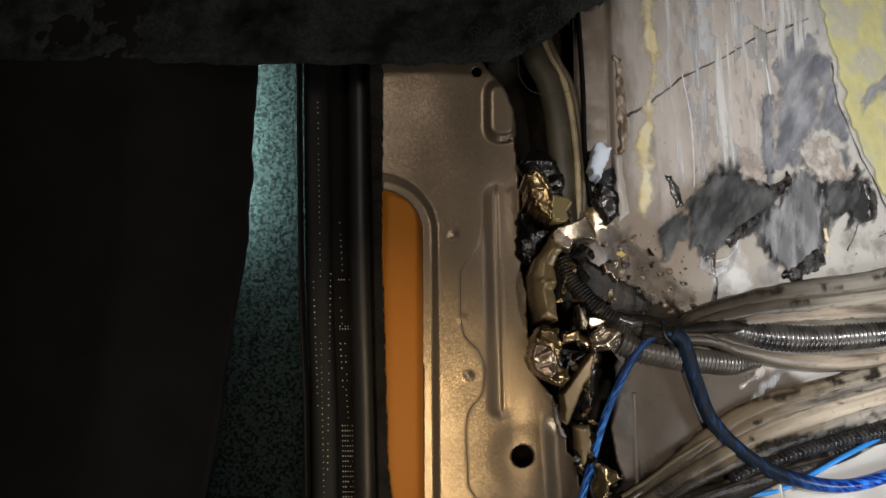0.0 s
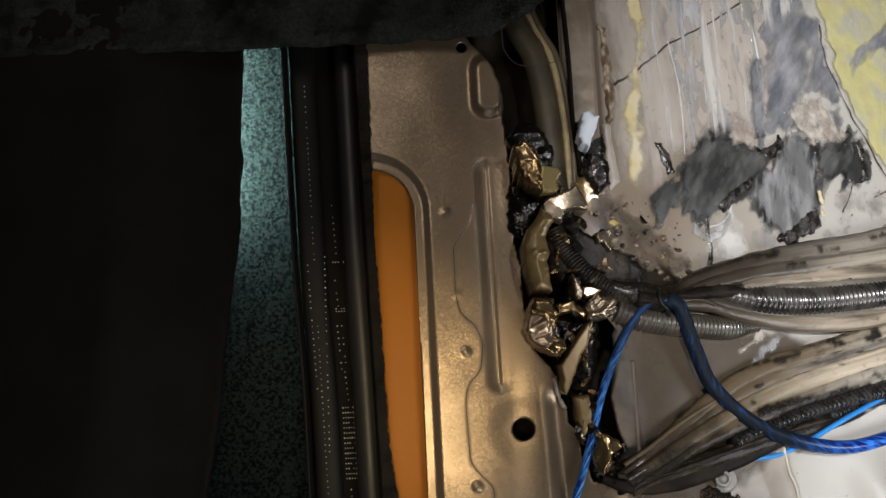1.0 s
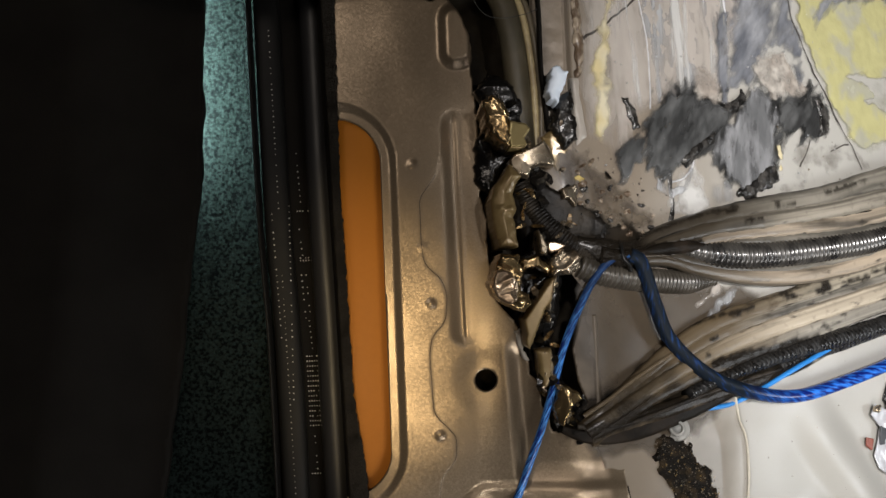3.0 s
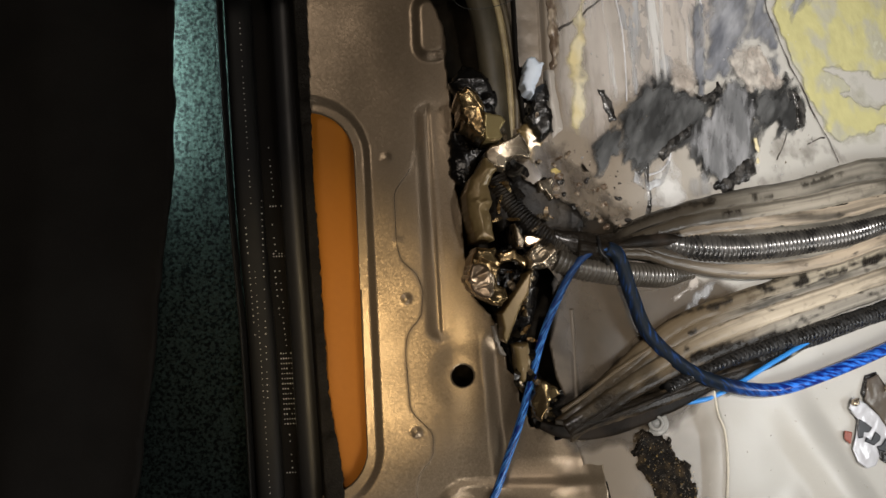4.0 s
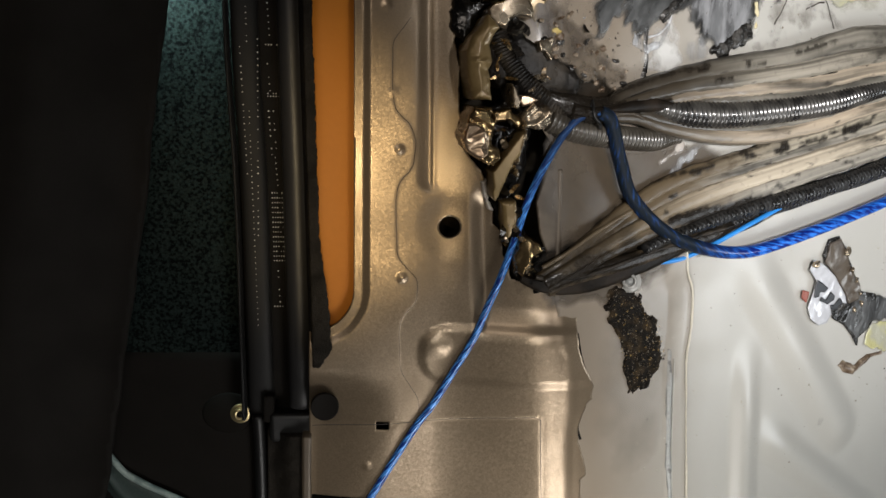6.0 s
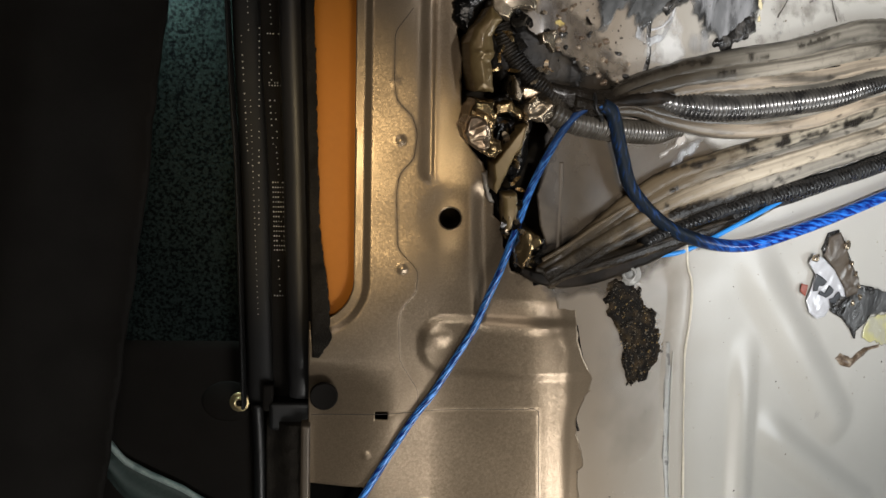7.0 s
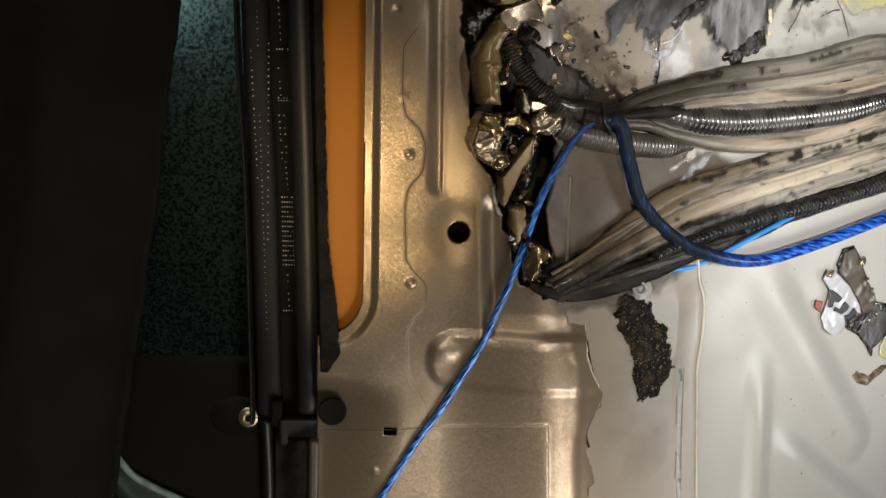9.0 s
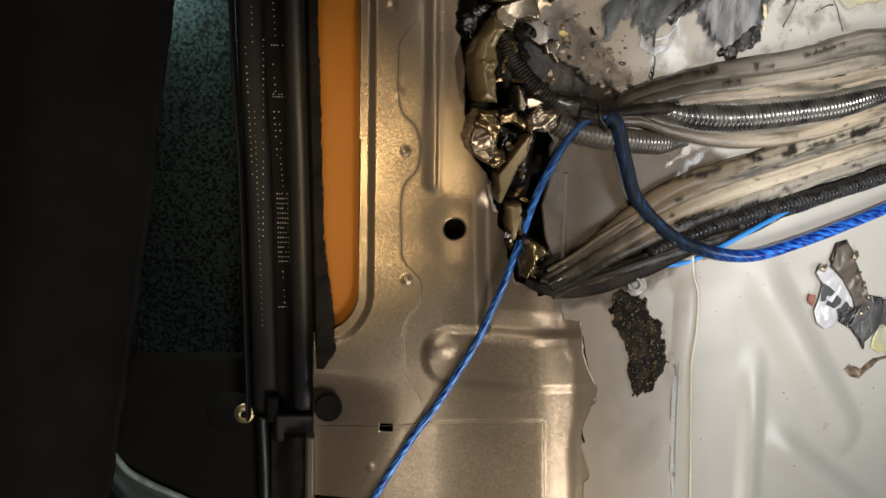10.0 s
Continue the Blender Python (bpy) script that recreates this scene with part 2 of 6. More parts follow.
def grubby(name, colour, stripe, grime, spots, soiled, tarred, gloss=0.38):
    """Old cable wrapping: smooth pale film with soft lengthwise shades, long smears of grime, black specks, and tar at its start."""
    m = bpy.data.materials.new(name)
    m.use_nodes = True
    nt = m.node_tree
    b = nt.nodes["Principled BSDF"]
    b.inputs["Coat Weight"].default_value, b.inputs["Coat Roughness"].default_value = 0.14, 0.14
    co = nt.nodes.new("ShaderNodeTexCoord")
    sep = nt.nodes.new("ShaderNodeSeparateXYZ")
    nt.links.new(co.outputs["UV"], sep.inputs[0])

    def layer(along, across, lo, hi, detail=4):
        """Noise that is long in one direction; the place in the scene keeps the cables apart."""
        mp = nt.nodes.new("ShaderNodeMapping")
        mp.inputs["Scale"].default_value = (along, across, 1)
        nt.links.new(co.outputs["UV"], mp.inputs[0])
        shift = nt.nodes.new("ShaderNodeVectorMath")
        shift.operation = "ADD"
        info = nt.nodes.new("ShaderNodeObjectInfo")
        far = nt.nodes.new("ShaderNodeMath")
        far.operation, far.inputs[1].default_value = "MULTIPLY", 40.0
        nt.links.new(info.outputs["Random"], far.inputs[0])
        nt.links.new(mp.outputs[0], shift.inputs[0])
        nt.links.new(far.outputs[0], shift.inputs[1])
        n = nt.nodes.new("ShaderNodeTexNoise")
        n.inputs["Scale"].default_value, n.inputs["Detail"].default_value = 1.0, detail
        nt.links.new(shift.outputs[0], n.inputs["Vector"])
        r = nt.nodes.new("ShaderNodeMapRange")
        r.inputs[1].default_value, r.inputs[2].default_value = lo, hi
        nt.links.new(n.outputs[0], r.inputs[0])
        return r.outputs[0], n.outputs[0]

    def blend(below, colour_above, amount):
        mix = nt.nodes.new("ShaderNodeMix")
        mix.data_type = "RGBA"
        mix.inputs[7].default_value = (*colour_above, 1)
        nt.links.new(amount, mix.inputs[0])
        if isinstance(below, bpy.types.NodeSocket):
            nt.links.new(below, mix.inputs[6])
        else:
            mix.inputs[6].default_value = (*below, 1)
        return mix.outputs[2]
    shade, raw = layer(5, 7, 0.38, 0.62, 3)
    out = blend(colour, stripe, shade)
    thread, raw_thread = layer(3.5, 15, 0.47, 0.70, 4)
    out = blend(out, [c * 0.42 for c in stripe], thread)
    grain, raw_grain = layer(150, 9, 0.58, 0.92, 4)
    out = blend(out, [c * 0.5 for c in stripe], grain)
    smear, raw_smear = layer(14, 5, *grime, 6)
    out = blend(out, [c * 0.22 for c in stripe], smear)
    speck, raw_speck = layer(52, 7, *spots, 6)
    out = blend(out, (0.018, 0.014, 0.010), speck)
    ad = nt.nodes.new("ShaderNodeMath")
    ad.operation, ad.inputs[1].default_value = "MULTIPLY_ADD", 0.12
    nt.links.new(raw_smear, ad.inputs[0])
    nt.links.new(sep.outputs[0], ad.inputs[2])
    sr = nt.nodes.new("ShaderNodeMapRange")
    sr.inputs[1].default_value, sr.inputs[2].default_value, sr.inputs[4].default_value = soiled + 0.11, soiled + 0.02, 0.93
    nt.links.new(ad.outputs[0], sr.inputs[0])
    out = blend(out, tarred, sr.outputs[0])
    caked = nt.nodes.new("ShaderNodeAttribute")
    caked.attribute_name = "tar"
    out = blend(out, (0.010, 0.008, 0.006), caked.outputs["Fac"])
    nt.links.new(out, b.inputs["Base Color"])
    rm = nt.nodes.new("ShaderNodeMapRange")
    rm.inputs[3].default_value, rm.inputs[4].default_value = gloss - 0.12, gloss + 0.12
    nt.links.new(raw_smear, rm.inputs[0])
    wet = nt.nodes.new("ShaderNodeMath")
    wet.operation, wet.inputs[1].default_value = "MULTIPLY_ADD", -0.16
    nt.links.new(caked.outputs["Fac"], wet.inputs[0])
    dull = nt.nodes.new("ShaderNodeMapRange")
    dull.inputs[3].default_value, dull.inputs[4].default_value = 0.30, 0.12
    nt.links.new(caked.outputs["Fac"], dull.inputs[0])
    nt.links.new(dull.outputs[0], b.inputs["Specular IOR Level"])
    nt.links.new(rm.outputs[0], wet.inputs[2])
    nt.links.new(wet.outputs[0], b.inputs["Roughness"])
    bn = nt.nodes.new("ShaderNodeBump")
    bn.inputs["Strength"].default_value, bn.inputs["Distance"].default_value = 0.5, 0.0008
    nt.links.new(raw_thread, bn.inputs["Height"])
    lumps = nt.nodes.new("ShaderNodeTexNoise")
    lumps.inputs["Scale"].default_value, lumps.inputs["Detail"].default_value = 420.0, 3.0
    nt.links.new(co.outputs["Object"], lumps.inputs["Vector"])
    crust = nt.nodes.new("ShaderNodeBump")
    crust.inputs["Distance"].default_value = 0.0012
    nt.links.new(caked.outputs["Fac"], crust.inputs["Strength"])
    nt.links.new(lumps.outputs[0], crust.inputs["Height"])
    nt.links.new(bn.outputs[0], crust.inputs["Normal"])
    nt.links.new(crust.outputs[0], b.inputs["Normal"])
    return m


SILL_PAINT = flake_paint("sill_paint", (0.236, 0.181, 0.122), 0.28, 0.62)
# darker, duller brown than SILL_PAINT, for the inner flange and lower bracket
DARK_SILL_PAINT = material("dark_sill_paint", (0.10, 0.078, 0.054), 0.42, 0.3, 0.12, 700, 30, 0.04, second=(0.065, 0.05, 0.034), cut=(0.3, 0.75))
POCKET = material("brown_soiled_floor_edge", (0.26, 0.215, 0.165), 0.4, 0.1, 0.3, 300, 40, 0.2, second=(0.165, 0.13, 0.095))
TUBE = material("buff_tube", (0.46, 0.37, 0.20), 0.42, 0.0, 0.4, 300, 60, 0.2, second=(0.26, 0.20, 0.11))
DARK_TUBE = material("dark_tube", (0.125, 0.10, 0.062), 0.45, 0.0, 0.4, 300, 60, 0.2)
OLIVE_TUBE = material("dark_olive_duct", (0.085, 0.070, 0.042), 0.5, 0.0, 0.4, 200, 40, 0.2, second=(0.05, 0.042, 0.025))
FLOOR_PAINT = material("floor_paint", (0.42, 0.412, 0.38), 0.36, 0.0, 0.08, 900, 9, 0.05, coat=0.06, edge_tint=(0.205, 0.170, 0.130))
ORANGE = material("orange_paint", (0.45, 0.155, 0.012), 0.5, 0.0, 0.10, 300, 18, 0.03, spec=0.2)
RUBBER = material("black_rubber", (0.024, 0.0235, 0.024), 0.42, 0.0, 0.3, 700, 40, 0.05, spec=0.45)
DULL_RUBBER = material("dull_black_rubber", (0.010, 0.0098, 0.0096), 0.55, 0.0, 0.3, 700, 40, 0.05, spec=0.2)
BLACK = material("black_plastic", (0.0098, 0.0084, 0.0070), 0.8, 0.0, 0.4, 900, 30, 0.1, spec=0.10)
SHEEN = material("smooth_black_plastic", (0.009, 0.009, 0.009), 0.42, 0.0, 0.4, 900, 30, 0.05, spec=0.4)
FELT = material("black_felt", (0.030, 0.026, 0.021), 0.95, 0.0, 0.8, 900, 60, 0.8, spec=0.1)
FLAP = material("dark_carpet_pile", (0.041, 0.045, 0.041), 0.95, 0.0, 0.9, 420, 45, 1.0, second=(0.0085, 0.0095, 0.0085), spec=0.05)
TEAL = material("green_grey_carpet", (0.019, 0.0275, 0.025), 0.95, 0.0, 0.9, 760, 480, 0.3, second=(0.0015, 0.0022, 0.0022), spec=0.05, bump_scale=700, cut=(0.44, 0.60))
DARK = material("dark_brown_lining", (0.042, 0.033, 0.021), 0.6, 0.0, 0.6, 300, 40, 0.3, spec=0.12)
# near-black colour that supplies the shade inside the sill
SHADE_BLACK = material("shade_black", (0.004, 0.0035, 0.003), 0.9, 0.0, 0.4, 300, 40, 0.1, spec=0.05)
FOIL = material("gold_foil", (0.42, 0.30, 0.15), 0.20, 0.88, 0.3, 160, 70, 0.10, second=(0.16, 0.11, 0.055), bump_scale=420, cut=(0.47, 0.62))
FLAT_FOIL = material("smooth_gold_foil", (0.36, 0.285, 0.13), 0.30, 0.6, 0.2, 160, 60, 0.05, second=(0.27, 0.21, 0.09), bump_scale=380)
PINK_FOIL = material("pale_pink_foil", (0.50, 0.385, 0.27), 0.26, 0.75, 0.2, 160, 60, 0.08, second=(0.24, 0.17, 0.11), bump_scale=420, cut=(0.47, 0.62))
TAN_FOIL = material("tan_wrapping", (0.25, 0.178, 0.078), 0.33, 0.3, 0.3, 160, 60, 0.05, second=(0.165, 0.112, 0.046), bump_scale=380, cut=(0.42, 0.66), coat=0.2)
SILVER = material("silver_foil", (0.46, 0.385, 0.285), 0.25, 0.85, 0.25, 160, 70, 0.10, second=(0.23, 0.18, 0.125), bump_scale=420, cut=(0.50, 0.62))
BLACK_FOIL = material("tarred_black_film", (0.012, 0.011, 0.010), 0.2, 0.0, 0.5, 200, 60, 0.8)
PALE_TAPE = material("pale_blue_tape", (0.62, 0.70, 0.80), 0.4, 0.0, 0.1, 200, 60, 0.1)
BUTYL = material("black_butyl", (0.040, 0.041, 0.041), 0.30, 0.0, 0.5, 170, 75, 0.9, second=(0.105, 0.108, 0.108), stretch=(1.0, 0.2, 1.0), turn=-0.75, bump_scale=190, cut=(0.42, 0.66), brushed=(110, 1.15, 0.55, 1.0), coat=0.5)
TAR = material("black_tar", (0.016, 0.015, 0.014), 0.22, 0.0, 0.6, 500, 140, 0.9, second=(0.055, 0.052, 0.048), bump_scale=420, coat=0.2)
GREY_SMEAR = material("grey_smear", (0.145, 0.155, 0.178), 0.28, 0.0, 0.45, 190, 60, 0.45, second=(0.27, 0.28, 0.30), stretch=(1.0, 0.12, 1.0), turn=-0.75, bump_scale=260, cut=(0.42, 0.64), brushed=(90, 1.2, 1.0, 1.0))
PALE_SMEAR = material("pale_grey_smear", (0.24, 0.24, 0.24), 0.20, 0.0, 0.30, 170, 60, 0.5, second=(0.46, 0.475, 0.49), stretch=(1.0, 0.10, 1.0), bump_scale=240, film=(60, 0.42, 0.66, 0.9))
DUST = material("brown_grime", (0.15, 0.118, 0.082), 0.45, 0.0, 0.5, 240, 80, 0.6, second=(0.06, 0.045, 0.031), brushed=(150, 2.0, 1.8, 0.92))
TAN_PAINT = material("tan_bare_paint", (0.40, 0.365, 0.32), 0.35, 0.0, 0.2, 300, 40, 0.4, bump_scale=160)
HAZE = material("yellowish_haze", (0.46, 0.455, 0.33), 0.3, 0.0, 0.2, 200, 60, 0.3, stretch=(0.5, 1.0, 1.0), brushed=(60, 1.0, 1.2, 0.6))
DULL = material("dull_film", (0.27, 0.25, 0.22), 0.3, 0.0, 0.3, 200, 60, 0.3, brushed=(70, 1.0, 1.2, 0.65))
WHITE_RUN = material("white_dried_run", (0.62, 0.62, 0.60), 0.2, 0.0, 0.1, 200, 60, 0.2, brushed=(70, 1.2, 1.0, 0.85))
AMBER = material("amber_glue", (0.40, 0.27, 0.09), 0.25, 0.0, 0.3, 200, 60, 0.4, second=(0.55, 0.44, 0.16), brushed=(120, 1.3, 0.8, 0.95))
BARE = material("bare_beige_paint", (0.38, 0.335, 0.29), 0.3, 0.0, 0.25, 260, 60, 0.4, second=(0.46, 0.43, 0.385), brushed=(120, 1.3, 1.3, 1.0))
MILKY = material("milky_film", (0.52, 0.475, 0.43), 0.16, 0.0, 0.25, 160, 50, 0.35, second=(0.40, 0.365, 0.325), stretch=(1.0, 0.3, 1.0), cut=(0.4, 0.6), bump_scale=200, brushed=(60, 1.4, 1.0, 0.85))
STICKY = material("sticky_black_tape", (0.008, 0.006, 0.004), 0.5, 0.0, 0.4, 300, 80, 0.3, second=(0.018, 0.013, 0.009), bump_scale=380, spec=0.14)
GRIMY = material("grimy_film", (0.28, 0.245, 0.20), 0.35, 0.0, 0.15, 200, 40, 0.15, brushed=(26, 1.6, 1.6, 0.32))
YELLOW = material("yellow_glue", (0.52, 0.495, 0.245), 0.22, 0.0, 0.25, 110, 38, 0.8, second=(0.38, 0.375, 0.29), bump_scale=110, cut=(0.46, 0.58), brushed=(80, 2.0, 0.9, 0.97), coat=0.3)
CREAM = material("cream_glue", (0.62, 0.53, 0.29), 0.33, 0.0, 0.2, 150, 45, 0.4, second=(0.60, 0.55, 0.40), bump_scale=120, cut=(0.4, 0.6), brushed=(80, 1.9, 1.4, 1.0))
TAPE = grubby("dirty_tape", (0.30, 0.272, 0.222), (0.20, 0.182, 0.148), (0.42, 0.66), (0.60, 0.74), 0.125, (0.030, 0.023, 0.015))
GREY_TAPE = grubby("grey_dirty_tape", (0.19, 0.175, 0.145), (0.25, 0.232, 0.195), (0.40, 0.62), (0.60, 0.74), 0.13, (0.028, 0.022, 0.015))
BUFF = grubby("buff_tape", (0.43, 0.355, 0.265), (0.31, 0.262, 0.20), (0.48, 0.70), (0.62, 0.76), 0.11, (0.034, 0.026, 0.017))
LOW_TAPE = grubby("soiled_dirty_tape", (0.33, 0.295, 0.228), (0.22, 0.195, 0.15), (0.50, 0.68), (0.56, 0.68), 0.19, (0.085, 0.060, 0.032), 0.5)
LOW_GREY = grubby("soiled_grey_dirty_tape", (0.34, 0.315, 0.265), (0.23, 0.212, 0.178), (0.50, 0.68), (0.56, 0.68), 0.155, (0.085, 0.060, 0.032), 0.5)
LOW_BUFF = grubby("soiled_buff_tape", (0.50, 0.435, 0.335), (0.37, 0.32, 0.245), (0.54, 0.72), (0.59, 0.70), 0.13, (0.095, 0.068, 0.036), 0.5)
LOOM = material("split_loom_plastic", (0.016, 0.0155, 0.015), 0.26, 0.0, 0.4, 300, 50, 0.1, second=(0.045, 0.043, 0.039), coat=0.7)
DUSTY_LOOM = material("dusty_loom_plastic", (0.070, 0.062, 0.050), 0.3, 0.0, 0.4, 300, 50, 0.15, second=(0.032, 0.028, 0.022), coat=0.3)
BRAID = woven("black_braid", (0.005, 0.005, 0.005), (0.018, 0.017, 0.016), 9, 0.0022, 0.6, (0.45, 1.0))
BLUE = clear_cable("blue_cable_jacket", (0.003, 0.012, 0.15), (0.03, 0.20, 0.80), 85, 11, 14, (-0.05, 0.165, (0.006, 0.010, 0.016)))
BLUE_THIN = clear_cable("slim_blue_jacket", (0.003, 0.020, 0.16), (0.10, 0.38, 0.95), 110, 13, 12, (0.300, 0.42, (0.008, 0.024, 0.075)))
GOLD_CHIP = material("gold_chip", (0.62, 0.44, 0.18), 0.3, 0.4, 0.4, 300, 90, 0.0)
PALE_CHIP = material("pale_chip", (0.60, 0.54, 0.44), 0.25, 0.5, 0.4, 300, 90, 0.0)
SKY_BLUE = material("light_blue_wire", (0.03, 0.25, 0.70), 0.35, 0.0, 0.2, 300, 40, 0.05)
BRASS = material("brass_plated_steel", (0.62, 0.50, 0.27), 0.35, 0.9, 0.3, 500, 80, 0.1)
CLEAR = material("clear_grey_plastic", (0.33, 0.33, 0.31), 0.2, 0.0, 0.25, 300, 60, 0.2, second=(0.22, 0.22, 0.205))
SEALER = material("seam_sealer", (0.60, 0.56, 0.46), 0.4, 0.0, 0.3, 300, 80, 0.3)
GREY_SEALER = material("grey_seam_sealer", (0.36, 0.37, 0.36), 0.4, 0.0, 0.4, 300, 120, 0.4, second=(0.10, 0.10, 0.10), cut=(0.56, 0.64))
OILY = material("oily_black_plastic", (0.012, 0.010, 0.008), 0.46, 0.0, 0.6, 300, 60, 0.5, second=(0.032, 0.026, 0.019), spec=0.22)
BROWN_TAR = material("brown_black_tar", (0.007, 0.005, 0.003), 0.5, 0.0, 0.6, 900, 120, 0.8, second=(0.040, 0.027, 0.013), bump_scale=700, spec=0.10, cut=(0.50, 0.70))
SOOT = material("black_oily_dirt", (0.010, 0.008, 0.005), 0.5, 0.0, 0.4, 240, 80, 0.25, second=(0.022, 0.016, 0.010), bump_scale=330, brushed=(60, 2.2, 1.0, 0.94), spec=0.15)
RUST = material("brown_residue", (0.15, 0.105, 0.070), 0.28, 0.0, 0.5, 300, 120, 0.6, second=(0.34, 0.28, 0.21), cut=(0.48, 0.60))
WIPED = material("wiped_butyl", (0.16, 0.165, 0.17), 0.26, 0.0, 0.4, 150, 70, 0.9, second=(0.27, 0.275, 0.285), stretch=(1.0, 0.25, 1.0), turn=-0.25, bump_scale=170, cut=(0.42, 0.62), brushed=(100, 1.2, 0.7, 1.0), coat=0.5)

# brown stain colour, dark enough to carry the shade between the harnesses too
STAIN_SHADE = material("brown_stain", (0.092, 0.069, 0.045), 0.42, 0.0, 0.4, 120, 40, 0.2, second=(0.060, 0.046, 0.031), brushed=(40, 2.4, 2.2, 0.95))
# white streaks that paint the highlights of a wet glue film
GLOSS_STREAKS = material("painted_gloss_streaks", (0.66, 0.66, 0.64), 0.18, 0.0, 0.15, 200, 60, 0.6, stretch=(1.0, 0.07, 1.0), bump_scale=220, film=(110, 0.53, 0.64, 0.75))
CRACK = material("dark_crack", (0.05, 0.04, 0.032), 0.7, 0.0, 0.4, 300, 90, 0.2)
PRINT = material("pale_print", (0.45, 0.44, 0.40), 0.6, 0.0, 0.3, 300, 90, 0.0)
INK = material("black_print", (0.022, 0.024, 0.028), 0.35, 0.0, 0.2, 300, 90, 0.0)
BROWN_FOLD = material("brown_folded_film", (0.105, 0.086, 0.066), 0.34, 0.0, 0.3, 260, 60, 0.15, second=(0.065, 0.052, 0.04), coat=0.2)
WHITE_FILM = material("white_printed_film", (0.58, 0.585, 0.61), 0.25, 0.15, 0.15, 300, 60, 0.15)
STICKER_FILM = material("silvery_printed_film", (0.56, 0.57, 0.60), 0.2, 0.15, 0.2, 300, 60, 0.06)
RED = material("red_print", (0.26, 0.07, 0.045), 0.4, 0.0, 0.2, 300, 60, 0.0)
LEATHER = material("dark_green_vinyl", (0.055, 0.078, 0.072), 0.36, 0.0, 0.5, 500, 30, 0.3, second=(0.035, 0.050, 0.046))
WELT = material("pale_green_welt", (0.36, 0.44, 0.41), 0.4, 0.0, 0.5, 700, 120, 0.3, second=(0.16, 0.21, 0.20))
CABIN = material("cabin_trim", (0.07, 0.068, 0.064), 0.9, 0.0, 0.3, 60, 4, 0.2)


# ---- shapes ----
def step(a, b, x):
    u = np.clip((x - a) / (b - a), 0, 1)
    return u * u * (3 - 2 * u)


def base(x, y):
    """The level of the bare sheet metal: a flat sill that rolls over into the sloping floor."""
    s = 0.011 + 0.015 * step(0.04, 0.13, x)
    p = 0.0875 - 0.5552 * x - 0.062 * y
    h = np.clip(0.5 + 0.5 * (p - s) / 0.022, 0, 1)
    return p * (1 - h) + s * h - 0.022 * h * (1 - h)


def hashed(ix, iy, seed):
    v = np.sin(ix * 127.1 + iy * 311.7 + seed * 74.7) * 43758.5453
    return v - np.floor(v)


def wobble(x, y, scale, seed=0):
    """Smooth value noise from -1 to 1, for whole arrays at once."""
    x, y = np.asarray(x) * scale, np.asarray(y) * scale
    ix, iy = np.floor(x), np.floor(y)
    fx, fy = x - ix, y - iy
    fx, fy = fx * fx * (3 - 2 * fx), fy * fy * (3 - 2 * fy)
    a = hashed(ix, iy, seed) * (1 - fx) + hashed(ix + 1, iy, seed) * fx
    b = hashed(ix, iy + 1, seed) * (1 - fx) + hashed(ix + 1, iy + 1, seed) * fx
    return 2 * (a * (1 - fy) + b * fy) - 1


def rough(x, y, scale, seed=0, octaves=3):
    return sum(wobble(x, y, scale * 2 ** k, seed + 13 * k) / 2 ** k for k in range(octaves))


def facet(x, y, scale, seed=0):
    """Flat-sided creases from -1 to 1: random heights on a grid of triangles."""
    x, y = x + 0.25 / scale * wobble(x, y, scale * 0.7, seed + 3), y + 0.25 / scale * wobble(x, y, scale * 0.7, seed + 4)
    x, y = np.asarray(x) * scale, np.asarray(y) * scale
    ix, iy = np.floor(x), np.floor(y)
    fx, fy = x - ix, y - iy
    a, d = hashed(ix, iy, seed), hashed(ix + 1, iy + 1, seed)
    b, c = hashed(ix + 1, iy, seed), hashed(ix, iy + 1, seed)
    return 2 * np.where(fx > fy, a + fx * (b - a) + fy * (d - b), a + fy * (c - a) + fx * (d - c)) - 1


def bump_at(d, centre, half):
    return np.clip(1 - ((d - centre) / half) ** 2, 0, 1) ** 2


def box_sdf(x, y, cx, cy, hx, hy, r):
    """Distance to a rounded rectangle, negative inside."""
    qx, qy = np.abs(x - cx) - hx + r, np.abs(y - cy) - hy + r
    return np.minimum(np.maximum(qx, qy), 0) + np.hypot(np.maximum(qx, 0), np.maximum(qy, 0)) - r


def poly_sdf(x, y, pts):
    """Distance to a polygon, negative inside."""
    d = np.full(np.shape(x), 1e9)
    s = np.ones(np.shape(x))
    for i in range(len(pts)):
        (ax, ay), (bx, by) = pts[i], pts[i - 1]
        ex, ey, wx, wy = bx - ax, by - ay, x - ax, y - ay
        u = np.clip((wx * ex + wy * ey) / (ex * ex + ey * ey), 0, 1)
        d = np.minimum(d, (wx - ex * u) ** 2 + (wy - ey * u) ** 2)
        c1, c2, c3 = y >= ay, y < by, ex * wy > ey * wx
        s = np.where((c1 & c2 & c3) | (~c1 & ~c2 & ~c3), -s, s)
    return s * np.sqrt(d)


def seg_dist(x, y, a, b):
    """Distance to a straight line from a to b, and how far along it."""
    ex, ey = b[0] - a[0], b[1] - a[1]
    u = np.clip(((x - a[0]) * ex + (y - a[1]) * ey) / (ex * ex + ey * ey), 0, 1)
    return np.hypot(x - a[0] - ex * u, y - a[1] - ey * u), u


